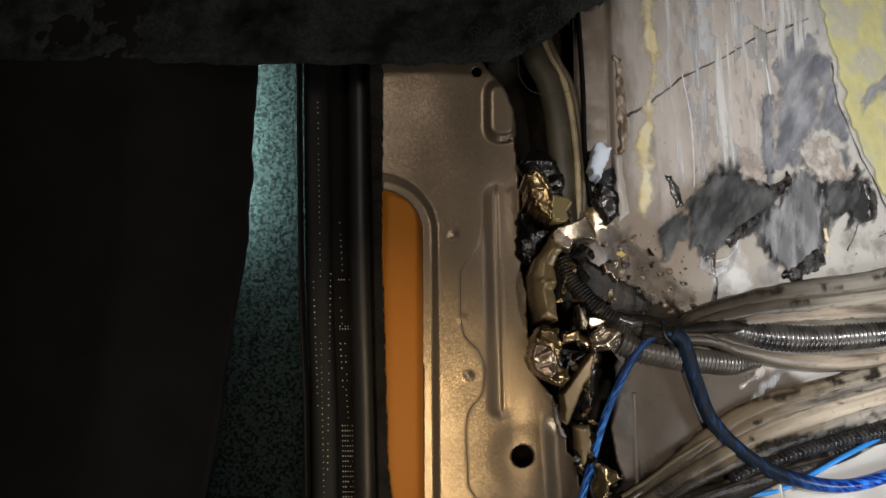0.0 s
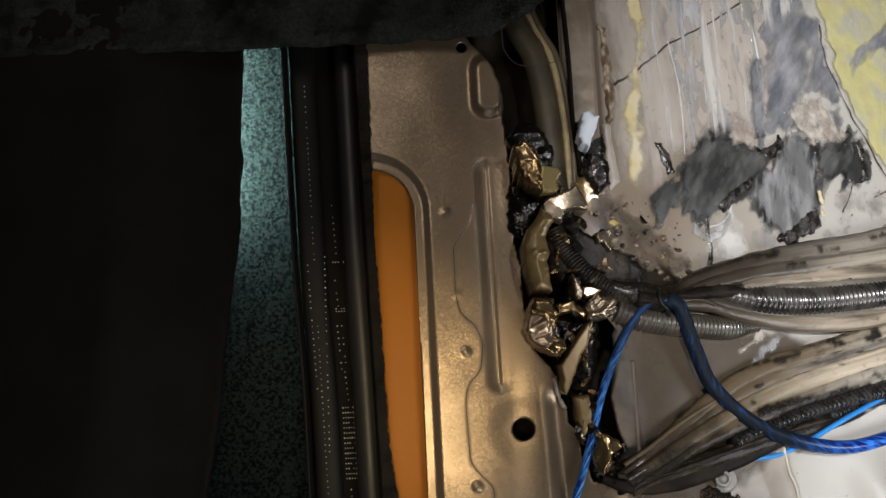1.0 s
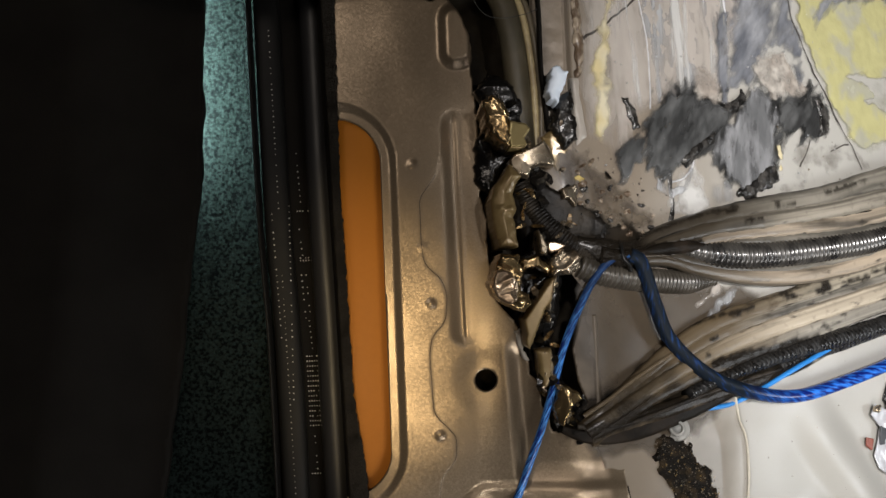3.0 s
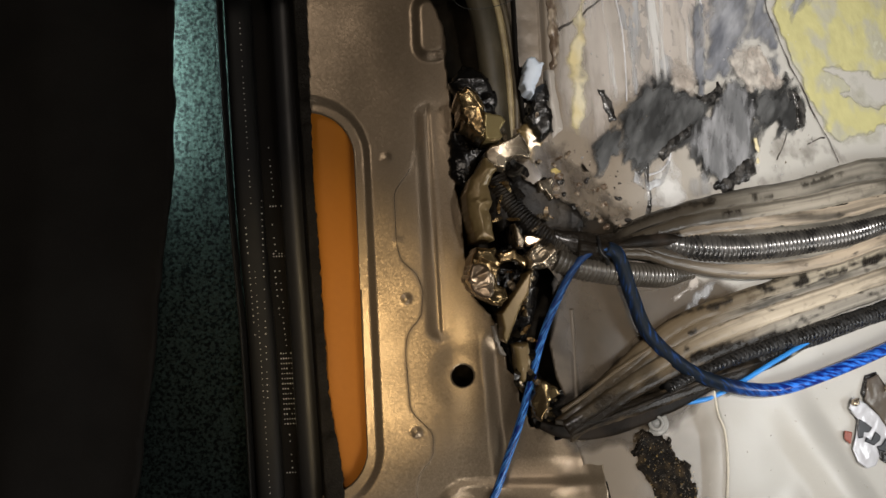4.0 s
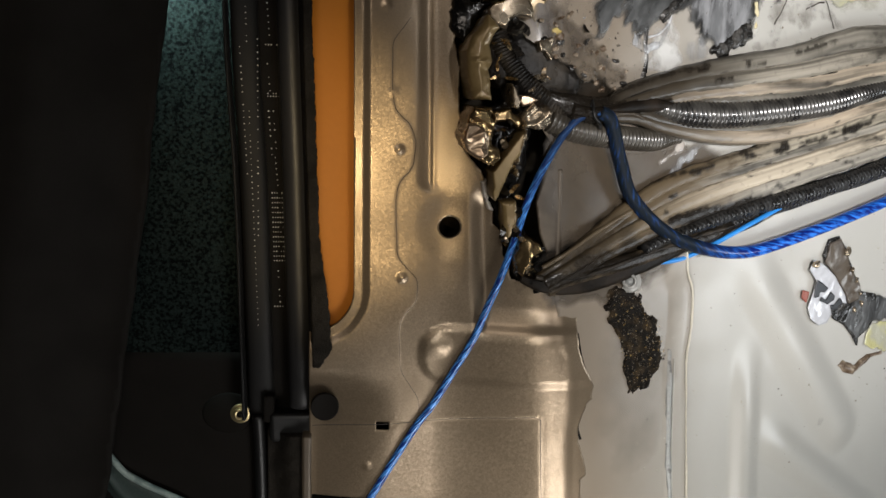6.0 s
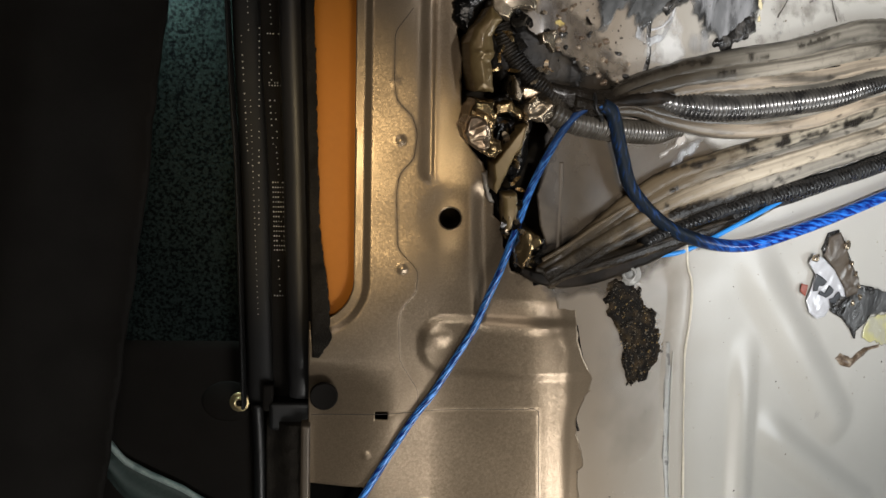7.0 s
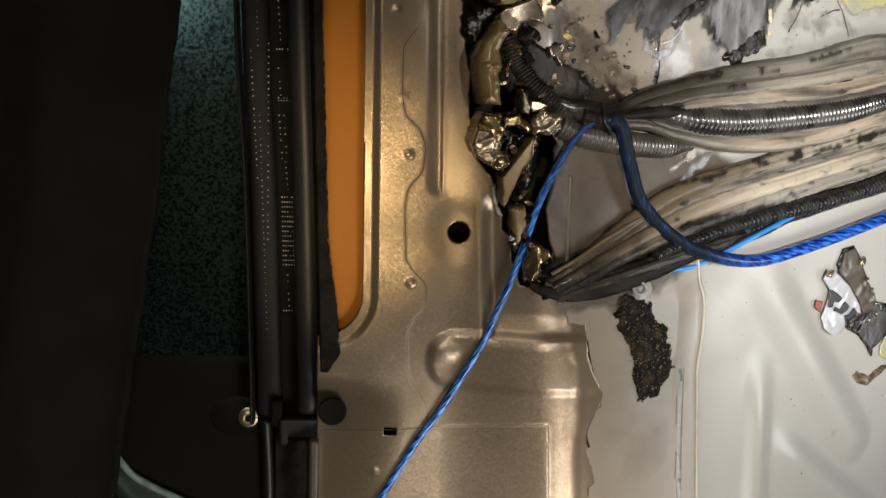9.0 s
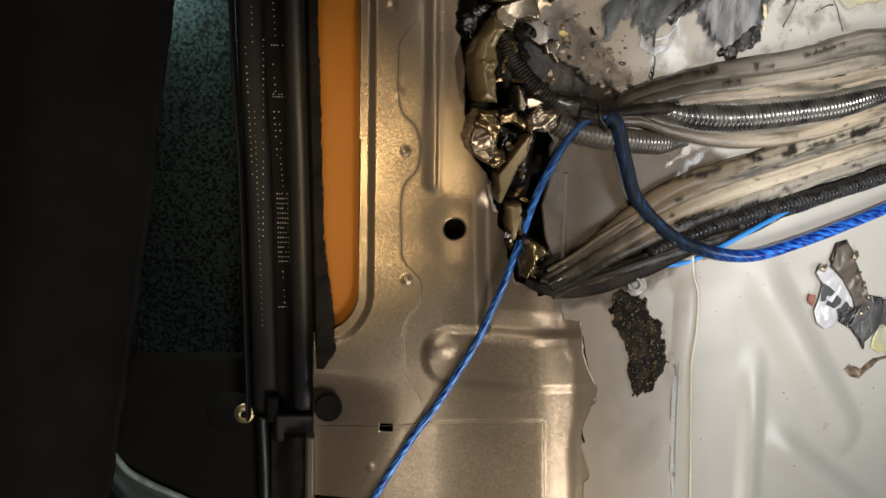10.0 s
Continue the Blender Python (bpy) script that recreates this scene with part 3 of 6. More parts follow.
def mesh_object(name, verts, faces, mat, parent=None, label="", smooth=True):
    me = bpy.data.meshes.new(name)
    me.from_pydata(verts, [], faces)
    me.materials.append(mat)
    if smooth:
        me.polygons.foreach_set("use_smooth", [True] * len(me.polygons))
    me.update()
    ob = new(name, me)
    if parent is not None:
        ob.parent = parent
    if label:
        ob["label"] = label
    return ob


def sheet(name, xr, yr, cell, height, mat, keep=None, thick=0.0012, parent=None, label="", smooth=True):
    """A pressed sheet over a stretch of plan. keep(x, y) is positive where there is metal: its rims are cut clean and turned down by thick."""
    nx, ny = int(round((xr[1] - xr[0]) / cell)) + 1, int(round((yr[1] - yr[0]) / cell)) + 1
    gx, gy = np.meshgrid(np.linspace(*xr, nx), np.linspace(*yr, ny))
    idx = np.arange(nx * ny).reshape(ny, nx)
    quads = np.stack([idx[:-1, :-1], idx[:-1, 1:], idx[1:, 1:], idx[1:, :-1]], -1).reshape(-1, 4)
    x, y = gx.ravel().copy(), gy.ravel().copy()
    if keep is not None:
        k = keep(x, y)
        quads = quads[k[quads].mean(1) > 0]
        near = np.abs(k) < cell * 1.3
        edge = np.zeros(nx * ny, int)
        np.add.at(edge, quads.ravel(), 1)
        rim = near & (edge > 0) & (edge < 4)
        e = cell * 0.2
        px, py = x[rim], y[rim]
        gxk, gyk = (keep(px + e, py) - keep(px - e, py)) / (2 * e), (keep(px, py + e) - keep(px, py - e)) / (2 * e)
        g2 = np.maximum(gxk ** 2 + gyk ** 2, 0.3)
        x[rim] -= np.clip(k[rim] * gxk / g2, -cell, cell)
        y[rim] -= np.clip(k[rim] * gyk / g2, -cell, cell)
    z = height(x, y)
    used = np.unique(quads)
    remap = np.full(nx * ny, -1)
    remap[used] = np.arange(len(used))
    quads = remap[quads]
    verts = np.stack([x[used], y[used], z[used]], 1)
    ed = np.concatenate([quads[:, [0, 1]], quads[:, [1, 2]], quads[:, [2, 3]], quads[:, [3, 0]]])
    key = ed[:, 0].astype(np.int64) * len(verts) + ed[:, 1]
    back = ed[:, 1].astype(np.int64) * len(verts) + ed[:, 0]
    rims = ed[~np.isin(key, back)]
    low = np.unique(rims)
    lower = np.full(len(verts), -1)
    lower[low] = len(verts) + np.arange(len(low))
    under = verts[low] - np.array([0, 0, thick])
    skirt = np.stack([rims[:, 1], rims[:, 0], lower[rims[:, 0]], lower[rims[:, 1]]], 1)
    return mesh_object(name, np.concatenate([verts, under]).tolist(), quads.tolist() + skirt.tolist(), mat, parent, label, smooth)


def spline(pts, n):
    """A smooth line through the points (Catmull-Rom), n steps long."""
    p = np.array([pts[0], *pts, pts[-1]], float)
    out = []
    m = len(pts) - 1
    for u in np.linspace(0, m, n):
        i = min(int(u), m - 1)
        f = u - i
        a, b, c, d = p[i], p[i + 1], p[i + 2], p[i + 3]
        out.append(0.5 * (2 * b + (c - a) * f + (2 * a - 5 * b + 4 * c - d) * f * f + (3 * b - a - 3 * c + d) * f ** 3))
    return np.array(out)


def sweep(name, pts, wide, mat, tall=None, n=80, sides=12, ridge=None, parent=None, label="", lump=0.0, seed=0, power=2.0):
    """A cable or strip along a smooth line: wide and tall are half measures (numbers or functions of 0..1), ridge(u in metres) adds rings."""
    line = spline(pts, n)
    tan = np.gradient(line, axis=0)
    tan /= np.linalg.norm(tan, axis=1)[:, None]
    side = np.cross(tan, [0, 0, 1.0])
    side /= np.maximum(np.linalg.norm(side, axis=1), 1e-6)[:, None]
    up = np.cross(side, tan)
    run = np.concatenate([[0], np.cumsum(np.linalg.norm(np.diff(line, axis=0), axis=1))])
    t = run / run[-1]
    w = wide(t) if callable(wide) else np.full(n, wide)
    h = w if tall is None else (tall(t) if callable(tall) else np.full(n, tall))
    verts = []
    for i in range(n):
        for j in range(sides):
            a = 2 * math.pi * j / sides
            c, s = math.cos(a), math.sin(a)
            c, s = math.copysign(abs(c) ** (2 / power), c), math.copysign(abs(s) ** (2 / power), s)
            k = 1 + (ridge(run[i]) if ridge else 0)
            if lump:
                k += lump * (float(wobble(run[i], 0.0, 70, seed)) + 0.6 * float(wobble(run[i] * 2, j * 0.02, 120, seed + j)))
            verts.append(line[i] + side[i] * (w[i] * c * k) + up[i] * (h[i] * s * k))
    faces = [(i * sides + j, i * sides + (j + 1) % sides, (i + 1) * sides + (j + 1) % sides, (i + 1) * sides + j) for i in range(n - 1) for j in range(sides)]
    coords = [uv for i in range(n - 1) for j in range(sides) for uv in ((run[i], j / sides), (run[i], (j + 1) / sides), (run[i + 1], (j + 1) / sides), (run[i + 1], j / sides))]
    coords += [(0, 0)] * (2 * sides)
    faces += [tuple(range(sides - 1, -1, -1)), tuple((n - 1) * sides + j for j in range(sides))]
    ob = mesh_object(name, [tuple(v) for v in verts], faces, mat, parent, label)
    ob.data.uv_layers.new(name="along").data.foreach_set("uv", np.array(coords).ravel())
    return ob


def over(pts, lift):
    """Plan points laid on the bare metal, lifted."""
    return [(x, y, float(base(x, y)) + lift) for x, y in pts]


# ---- the large structure ----
def opening(x, y):
    return box_sdf(x, y, -0.0545 - 0.008 * y, -0.0812, 0.0414, 0.1182, 0.028)


def felt_edge(y):
    return np.interp(y, [-0.222, -0.21, -0.18, -0.14, -0.07, 0.0, 0.3], [-0.033, -0.0255, -0.0275, -0.0335, -0.036, -0.0385, -0.0395])


def sill_right(y):
    ys = [-0.45, -0.345, -0.317, -0.308, -0.2975, -0.2945, -0.284, -0.2714, -0.2595, -0.249, -0.2455, -0.2425, -0.2336, -0.2231, -0.2076, -0.1846, -0.172, -0.163, -0.147, -0.132, -0.127, -0.120, -0.113, -0.104, -0.093, -0.086, -0.069, -0.032, -0.004, 0.04, 0.073, 0.087, 0.099, 0.110, 0.118, 0.126, 0.3]
    xs = [0.141, 0.142, 0.1415, 0.1395, 0.1389, 0.1438, 0.1426, 0.1371, 0.1367, 0.1406, 0.1403, 0.1461, 0.1459, 0.1417, 0.1346, 0.1325, 0.128, 0.090, 0.0845, 0.0812, 0.0765, 0.0775, 0.073, 0.071, 0.0685, 0.060, 0.0535, 0.052, 0.049, 0.048, 0.0465, 0.0448, 0.0415, 0.0345, 0.0270, 0.0200, 0.010]
    return np.interp(y, ys, xs)


def lap_line(y):
    ys = [-0.5, -0.2622, -0.2445, -0.2335, -0.225, -0.1981, -0.1886, -0.179, -0.164, -0.1555, -0.1493, -0.1127, -0.1018, -0.0926, -0.0766, -0.065, -0.0575, -0.0454, -0.0144, 0.0, 0.02, 0.05]
    xs = [0.032, 0.0321, 0.0316, 0.0246, 0.0191, 0.0177, 0.0197, 0.0286, 0.0293, 0.0206, 0.0157, 0.0141, 0.016, 0.0247, 0.0264, 0.0228, 0.0134, 0.011, 0.0109, 0.022, 0.027, 0.027]
    return sum(np.interp(y + d, ys, xs) for d in (-0.003, -0.002, -0.001, 0.0, 0.001, 0.002, 0.003)) / 7


def plate_line(x):
    return -0.262 + 0.083 * x


def plate_right(y):
    return 0.1102 - 0.0505 * (y + 0.2536)


def sill_height(x, y):
    z = base(x, y)
    d = opening(x, y)
    # round the opening a straight-sided joggle drops to a flat flange
    z = z - 0.0021 * np.clip((0.0102 - d) / 0.0044, 0, 1)
    # long pressed rib: a steep left flank, a low ridge along its middle and a gentler right flank
    r, u = seg_dist(x, y, (0.0346, 0.0320), (0.0369, -0.0992))
    side = x - 0.0369 + 0.0175 * (y + 0.0992)
    left, right = -0.0014 * step(0.0106, 0.0014, r), -0.0006 * step(0.0106, 0.0020, r)
    z = z + left + (right - left) * step(-0.0014, 0.0012, side)
    # ring-shaped pressing near the top
    r = box_sdf(x, y, 0.038, 0.088, 0.0115, 0.0205, 0.010)
    z = z + 0.0032 * step(0.002, -0.006, r)
    # countersink round the hole, shallow hollow beside it
    z = z - 0.0008 * step(0.024, 0.008, np.hypot(x - 0.049, y + 0.130))
    for cx, cy, s in ((0.016, -0.081, 1), (0.019, -0.163, 1), (0.007, 0.007, 0.8), (0.012, -0.045, 0.4), (-0.002, -0.29, 0.8)):
        z = z + s * 0.0008 * bump_at(np.hypot(x - cx, y - cy), 0, 0.0042)
    # the lapped upper skin ends in a wavy line
    lap = lap_line(y) - x
    z = z + 0.0002 * step(-0.0008, 0.0008, lap) * step(0.04, 0.01, y) * step(-0.262, -0.256, y)
    # raised panel with rounded left end
    r = box_sdf(x, y, 0.098, -0.2135, 0.066, 0.0185, 0.017)
    z = z + 0.0013 * step(0.0034, -0.0042, r) + 0.0012 * bump_at(np.hypot((x - 0.042) * 0.8, y + 0.208), 0, 0.010)
    # beside the hole the edge bends down towards the trough
    z = z - 0.0045 * step(0.0615, 0.0730, x + 0.05 * (y + 0.15)) * step(-0.100, -0.118, y) * step(-0.205, -0.180, y)
    # below the opening the sill rolls down towards the door
    z = z - 0.011 * step(0.018, -0.044, x + 0.25 * np.clip(-0.262 - y, 0, 0.06)) * step(-0.222, -0.250, y)
    # lower plate
    p = np.minimum(plate_line(x) - y, plate_right(y) - x)
    z = z + 0.0004 * step(-0.0016, 0.0016, p)
    # bead along the lip
    z = z + 0.0004 * bump_at(x - np.interp(y, [-0.4, -0.312, -0.264, -0.250, -0.227, -0.214, -0.204, -0.194, -0.17], [0.131, 0.1284, 0.1266, 0.1293, 0.1288, 0.1298, 0.125, 0.1244, 0.121]), 0, 0.0070) * step(-0.155, -0.175, y)
    # rounded pressing at the lower end
    r = np.hypot((x - 0.038), (y + 0.345))
    z = z + 0.003 * step(0.026, 0.018, r)
    # slight dents
    return z + 0.0005 * rough(x, y, 22, 5, 2)


def sill_keep(x, y):
    k = np.minimum(sill_right(y) - x + 0.0009 * rough(y, x * 0, 150, 9, 2), opening(x, y))
    k = np.minimum(k, np.hypot((x - 0.049), (y + 0.130)) - 0.0068)
    k = np.minimum(k, box_sdf(x, y, 0.008, -0.2625, 0.0042, 0.0027, 0.0004))
    k = np.minimum(k, np.hypot(x - 0.0218, y - 0.1140) - 0.0034)
    return np.minimum(k, box_sdf(x, y, -0.0210, -0.3425, 0.0195, 0.030, 0.003))


tagged(sheet("sill_panel", (-0.040, 0.150), (-0.46, 0.26), 0.001, sill_height, SILL_PAINT, sill_keep, 0.0016),
       "beige painted steel door sill with pressed ribs and holes", "car sill", kind="structure")


lap_ys = np.linspace(0.0, -0.255, 60)
tagged(sweep("lap_seam", [(float(lap_line(y)), float(y), float(sill_height(np.array([lap_line(y)]), np.array([y]))[0]) + 0.00005) for y in lap_ys], 0.00016, CRACK, tall=0.00014, n=240, sides=6),
       "dark wavy hairline where the sill skins lap", "seam", kind="structure")


plate = [(x, float(plate_line(x))) for x in np.linspace(-0.038, 0.107, 30)] + [(0.1105, float(plate_line(0.11)) - 0.002)] + [(float(plate_right(-0.256 - 0.2 * k / 20)), -0.256 - 0.2 * k / 20) for k in range(20)]
tagged(sweep("plate_seam", [(x, y, float(sill_height(np.array([x]), np.array([y]))[0]) + 0.00005) for x, y in plate], 0.00026, CRACK, tall=0.0002, n=240, sides=6),
       "dark hairline round the lower sill plate", "seam", kind="structure")


def floor_left(y):
    return np.interp(y, [-0.5, -0.185, -0.17, -0.147, -0.132, -0.112, -0.096, -0.081, -0.06, 0.0, 0.3], [0.120, 0.120, 0.115, 0.113, 0.108, 0.105, 0.112, 0.115, 0.100, 0.086, 0.084])


def floor_height(x, y):
    z = base(x, y) - 0.003 * step(-0.15, -0.18, y)
    # a lower pocket beside the trough
    z = z - 0.009 * step(0.109, 0.106, x) * step(0.015, 0.03, y)
    # folded seam running down the floor
    sx = np.interp(y, [-0.5, -0.337, -0.276, -0.226, -0.202, -0.178, -0.165, -0.13], [0.238, 0.2281, 0.2241, 0.2213, 0.2242, 0.2240, 0.2187, 0.212])
    fade = step(-0.125, -0.15, y)
    z = z + fade * (0.003 * step(-0.020, -0.002, x - sx) * step(0.004, 0.0, x - sx) + 0.0016 * bump_at(x - sx, 0.0, 0.0024))
    z = z - fade * 0.003 * step(0.0, 0.004, x - sx)
    # the lap beside the fold ends in a thin step
    z = z + fade * 0.0011 * step(-0.0172, -0.0160, x - sx)
    # pressed stiffening ribs
    for a, b, w, h in (((0.268, -0.148), (0.388, -0.311), 0.026, 0.0085), ((0.2835, -0.215), (0.289, -0.50), 0.017, 0.0085), ((0.292, -0.290), (0.43, -0.397), 0.020, 0.0070)):
        r, u = seg_dist(x, y, a, b)
        z = z + h * bump_at(r, 0, w) * step(0, 0.25, u)
    return z + 0.0010 * rough(x, y, 16, 21, 3)


def floor_keep(x, y):
    return x - floor_left(y)


tagged(sheet("floor", (0.080, 0.62), (-0.55, 0.42), 0.002, floor_height, FLOOR_PAINT, floor_keep, 0.002),
       "silver-beige painted steel car floor with glue residue", "car floor", kind="structure")
tagged(sheet("inner_flange", (0.094, 0.128), (-0.172, -0.050), 0.001, lambda x, y: base(x, y) + 0.0012 + 0.0010 * bump_at(x, 0.1170, 0.0028), DARK_SILL_PAINT,
             lambda x, y: np.minimum(np.interp(y, [-0.17, -0.13, -0.094, -0.05], [0.1215, 0.1190, 0.1180, 0.1180]) - x, np.minimum(x - np.interp(y, [-0.17, -0.147, -0.132, -0.112, -0.096, -0.085], [0.112, 0.111, 0.105, 0.102, 0.107, 0.110]), -0.091 - y)), 0.003),
       "beige inner flange of the sill beside the trough", "car sill", kind="structure")
tagged(sheet("pocket_panel", (0.084, 0.1075), (0.012, 0.30), 0.0015, lambda x, y: floor_height(x, y) + 0.0012 + 0.0006 * rough(x, y, 60, 12), POCKET, lambda x, y: np.minimum(0.1068 - x, x - 0.0862), 0.003),
       "brown soiled edge of the floor beside the trough", "car floor", kind="structure")
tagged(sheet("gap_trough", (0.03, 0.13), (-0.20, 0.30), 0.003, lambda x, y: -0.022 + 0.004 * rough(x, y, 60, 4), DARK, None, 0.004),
       "dark brown trough between sill and floor", "trough", kind="structure")
# flat backing sheet, its black painted for the depth behind the opening
tagged(sheet("cavity_back", (-0.11, 0.075), (-0.44, 0.22), 0.006, lambda x, y: -0.040 + 0 * x, SHADE_BLACK, None, 0.004),
       "flat near-black sheet painted as the shade inside the sill", "cavity", kind="structure")
tagged(sheet("orange_panel", (-0.0405, 0.004), (-0.25, 0.09), 0.0015, lambda x, y: 0.002 - 5.0 * (x + 0.028) ** 2 + 0 * y, ORANGE, lambda x, y: x - felt_edge(y) + 0.003, 0.002),
       "plain orange painted body panel behind the sill opening", "body panel", kind="structure")


def slab(name, lo, hi, mat, r=0.004):
    bm = bmesh.new()
    bmesh.ops.create_cube(bm, size=1)
    for v in bm.verts:
        v.co = [lo[i] + (v.co[i] + 0.5) * (hi[i] - lo[i]) for i in range(3)]
    if r:
        bmesh.ops.bevel(bm, geom=bm.edges[:], offset=r, segments=3, profile=0.5, affect="EDGES")
    me = bpy.data.meshes.new(name)
    bm.to_mesh(me)
    bm.free()
    me.materials.append(mat)
    return new(name, me)


# the cabin round it, out of view
for name, lo, hi in (("ceiling", (-1.2, -1.4, 1.25), (1.4, 1.4, 1.30)), ("wall_north", (-1.2, 1.35, -0.5), (1.4, 1.4, 1.25)), ("wall_south", (-1.2, -1.4, -0.5), (1.4, -1.35, 1.25)),
                     ("wall_west", (-1.2, -1.35, -0.5), (-1.15, 1.35, 1.25)), ("wall_east", (1.35, -1.35, -0.5), (1.4, 1.35, 1.25)), ("ground", (-1.2, -1.4, -0.55), (1.4, 1.4, -0.5))):
    tagged(slab(name, lo, hi, CABIN, 0), "plain dark grey cabin trim closing the place", "cabin trim", kind="structure")


# ---- black trim beside the door ----
def thing(name, at, label, category, group=""):
    ob = new(name)
    ob.location = at
    ob.empty_display_size = 0.01
    return tagged(ob, label, category, group)


def under(parent, ob):
    """Makes a mesh built in place a part of a thing."""
    ob.parent = parent
    ob.matrix_parent_inverse = Matrix.Translation(parent.location).inverted() if parent.parent is None else Matrix.Identity(4)
    return ob


def lathe(name, rings, mat, sides=24, smooth=True):
    """Rings of (radius, height) turned round the z axis, closed at both ends."""
    verts = [(r * math.cos(2 * math.pi * j / sides), r * math.sin(2 * math.pi * j / sides), z) for r, z in rings for j in range(sides)]
    faces = [(i * sides + j, i * sides + (j + 1) % sides, (i + 1) * sides + (j + 1) % sides, (i + 1) * sides + j) for i in range(len(rings) - 1) for j in range(sides)]
    faces += [tuple(range(sides - 1, -1, -1)), tuple((len(rings) - 1) * sides + j for j in range(sides))]
    return mesh_object(name, verts, faces, mat, smooth=smooth)


def dots(name, runs, level, size, mat, parent):
    """Rows of small printed dots; each run is a start, an end and a spacing."""
    verts, faces = [], []
    rnd = random.Random(5)
    for (ax, ay), (bx, by), gap in runs:
        n = max(2, int(math.hypot(bx - ax, by - ay) / gap) + 1)
        for i in range(n):
            if rnd.random() < 0.12:
                continue
            x, y = ax + (bx - ax) * i / (n - 1), ay + (by - ay) * i / (n - 1)
            z = level(x, y)
            r = size * rnd.uniform(0.7, 1.15)
            k = len(verts)
            verts += [(x + r * math.cos(a), y + r * math.sin(a), z) for a in (0, 1.05, 2.09, 3.14, 4.19, 5.24)] + [(x, y, z + 0.0003)]
            faces += [(k + j, k + (j + 1) % 6, k + 6) for j in range(6)]
    return under(parent, mesh_object(name, verts, faces, mat))


seal = thing("door_seal", (-0.05, -0.05, -0.02), "round black rubber door seal with a dull sheen", "door seal")
under(seal, sweep("bulb", [(-0.0575, 0.26, -0.013), (-0.0525, 0.0, -0.013), (-0.0490, -0.104, -0.013), (-0.0450, -0.256, -0.013)], 0.0088, RUBBER, n=60, sides=24))
under(seal, sweep("lip", [(-0.0465, 0.26, -0.008), (-0.0425, 0.0, -0.008), (-0.0395, -0.104, -0.008), (-0.0355, -0.250, -0.008)], 0.0022, RUBBER, tall=0.006, n=60, sides=10))
under(seal, sweep("carrier", [(-0.052, 0.26, -0.028), (-0.047, 0.0, -0.028), (-0.041, -0.25, -0.028)], 0.012, BLACK, tall=0.006, n=40, sides=12, power=5))
outer = thing("outer_seal", (-0.08, -0.05, -0.03), "ribbed black rubber outer seal with dotted print", "door seal")
edge_a = [(-0.0885, 0.26), (-0.0820, 0.0), (-0.0765, -0.105), (-0.0735, -0.219), (-0.0725, -0.262)]
bead = under(outer, sweep("bead", [(x, y, -0.0165) for x, y in edge_a], 0.0086, DULL_RUBBER, tall=0.0048, n=60, sides=24, power=2.6))
under(outer, sweep("rib", [(x - 0.0105, y, -0.0085) for x, y in edge_a], 0.0016, DULL_RUBBER, tall=0.0095, n=60, sides=10))
under(outer, sweep("flange", [(x - 0.004, y, -0.026) for x, y in edge_a], 0.012, BLACK, tall=0.004, n=60, sides=10, power=5))
edge_x = lambda y: np.interp(y, [p[1] for p in edge_a][::-1], [p[0] for p in edge_a][::-1])
dots("dotted_print", [((edge_x(0.10) + 0.001, 0.10), (edge_x(-0.02) + 0.001, -0.02), 0.0035), ((edge_x(-0.02) - 0.0035, -0.02), (edge_x(-0.10) - 0.0035, -0.10), 0.004),
                      ((edge_x(-0.06), -0.06), (edge_x(-0.20), -0.20), 0.0037), ((edge_x(-0.10) + 0.0035, -0.015), (edge_x(-0.14) + 0.002, -0.14), 0.004)], lambda x, y: -0.0118, 0.0005, PRINT, bead)
web = thing("webbing", (-0.065, -0.05, -0.03), "flat black webbing strip with dotted white markings", "webbing")
strip = under(web, sheet("strip", (-0.085, -0.045), (-0.27, 0.26), 0.003, lambda x, y: -0.0195 + 0.0003 * rough(x, y, 150, 3), BLACK, None, 0.003))
mark_x = lambda y: np.interp(y, [-0.205, -0.143, 0.002, 0.1], [-0.064, -0.0645, -0.0700, -0.073])
marks = []
for y in (-0.018, -0.0488, -0.0505, -0.158, -0.189):
    marks.append(((mark_x(y) + 0.0005, y), (mark_x(y) + 0.0075, y), 0.0016))
for y0, y1, dx in ((-0.030, -0.047, 0.001), (-0.060, -0.088, 0.0035), (-0.060, -0.088, 0.0005), (-0.09, -0.108, 0.0035), (-0.165, -0.186, 0.003), (0.02, -0.012, 0.002)):
    marks.append(((mark_x(y0) + dx, y0), (mark_x(y1) + dx + 0.001, y1), 0.0036))
for k in range(5):
    marks.append(((mark_x(-0.115) + 0.0005 + 0.0016 * k, -0.113), (mark_x(-0.155) + 0.0005 + 0.0016 * k, -0.155), 0.0032))
dots("dotted_print", marks, lambda x, y: -0.0192, 0.0005, PRINT, strip)


tagged(sheet("felt_strip", (-0.052, -0.018), (-0.225, 0.26), 0.0008, lambda x, y: 0.0138 + 0.0010 * rough(x, y, 110, 2) - 0.016 * step(-0.0415, -0.0450, x + 0.03 * (y + 0.07)), FELT,
             lambda x, y: np.minimum(np.minimum(felt_edge(y) - x + 0.0006 * rough(y, x, 300, 5), x + 0.0450 + 0.035 * (y + 0.07)), y + 0.222), 0.002),
       "thin black felt strip edging the sill opening", "felt strip")
tagged(sheet("door_carpet", (-0.200, -0.086), (-0.235, 0.30), 0.001, lambda x, y: -0.018 + 0.00010 * rough(x, y, 500, 8, 2), TEAL, None, 0.003),
       "grey-green flecked carpet strip beside the door seal", "carpet")


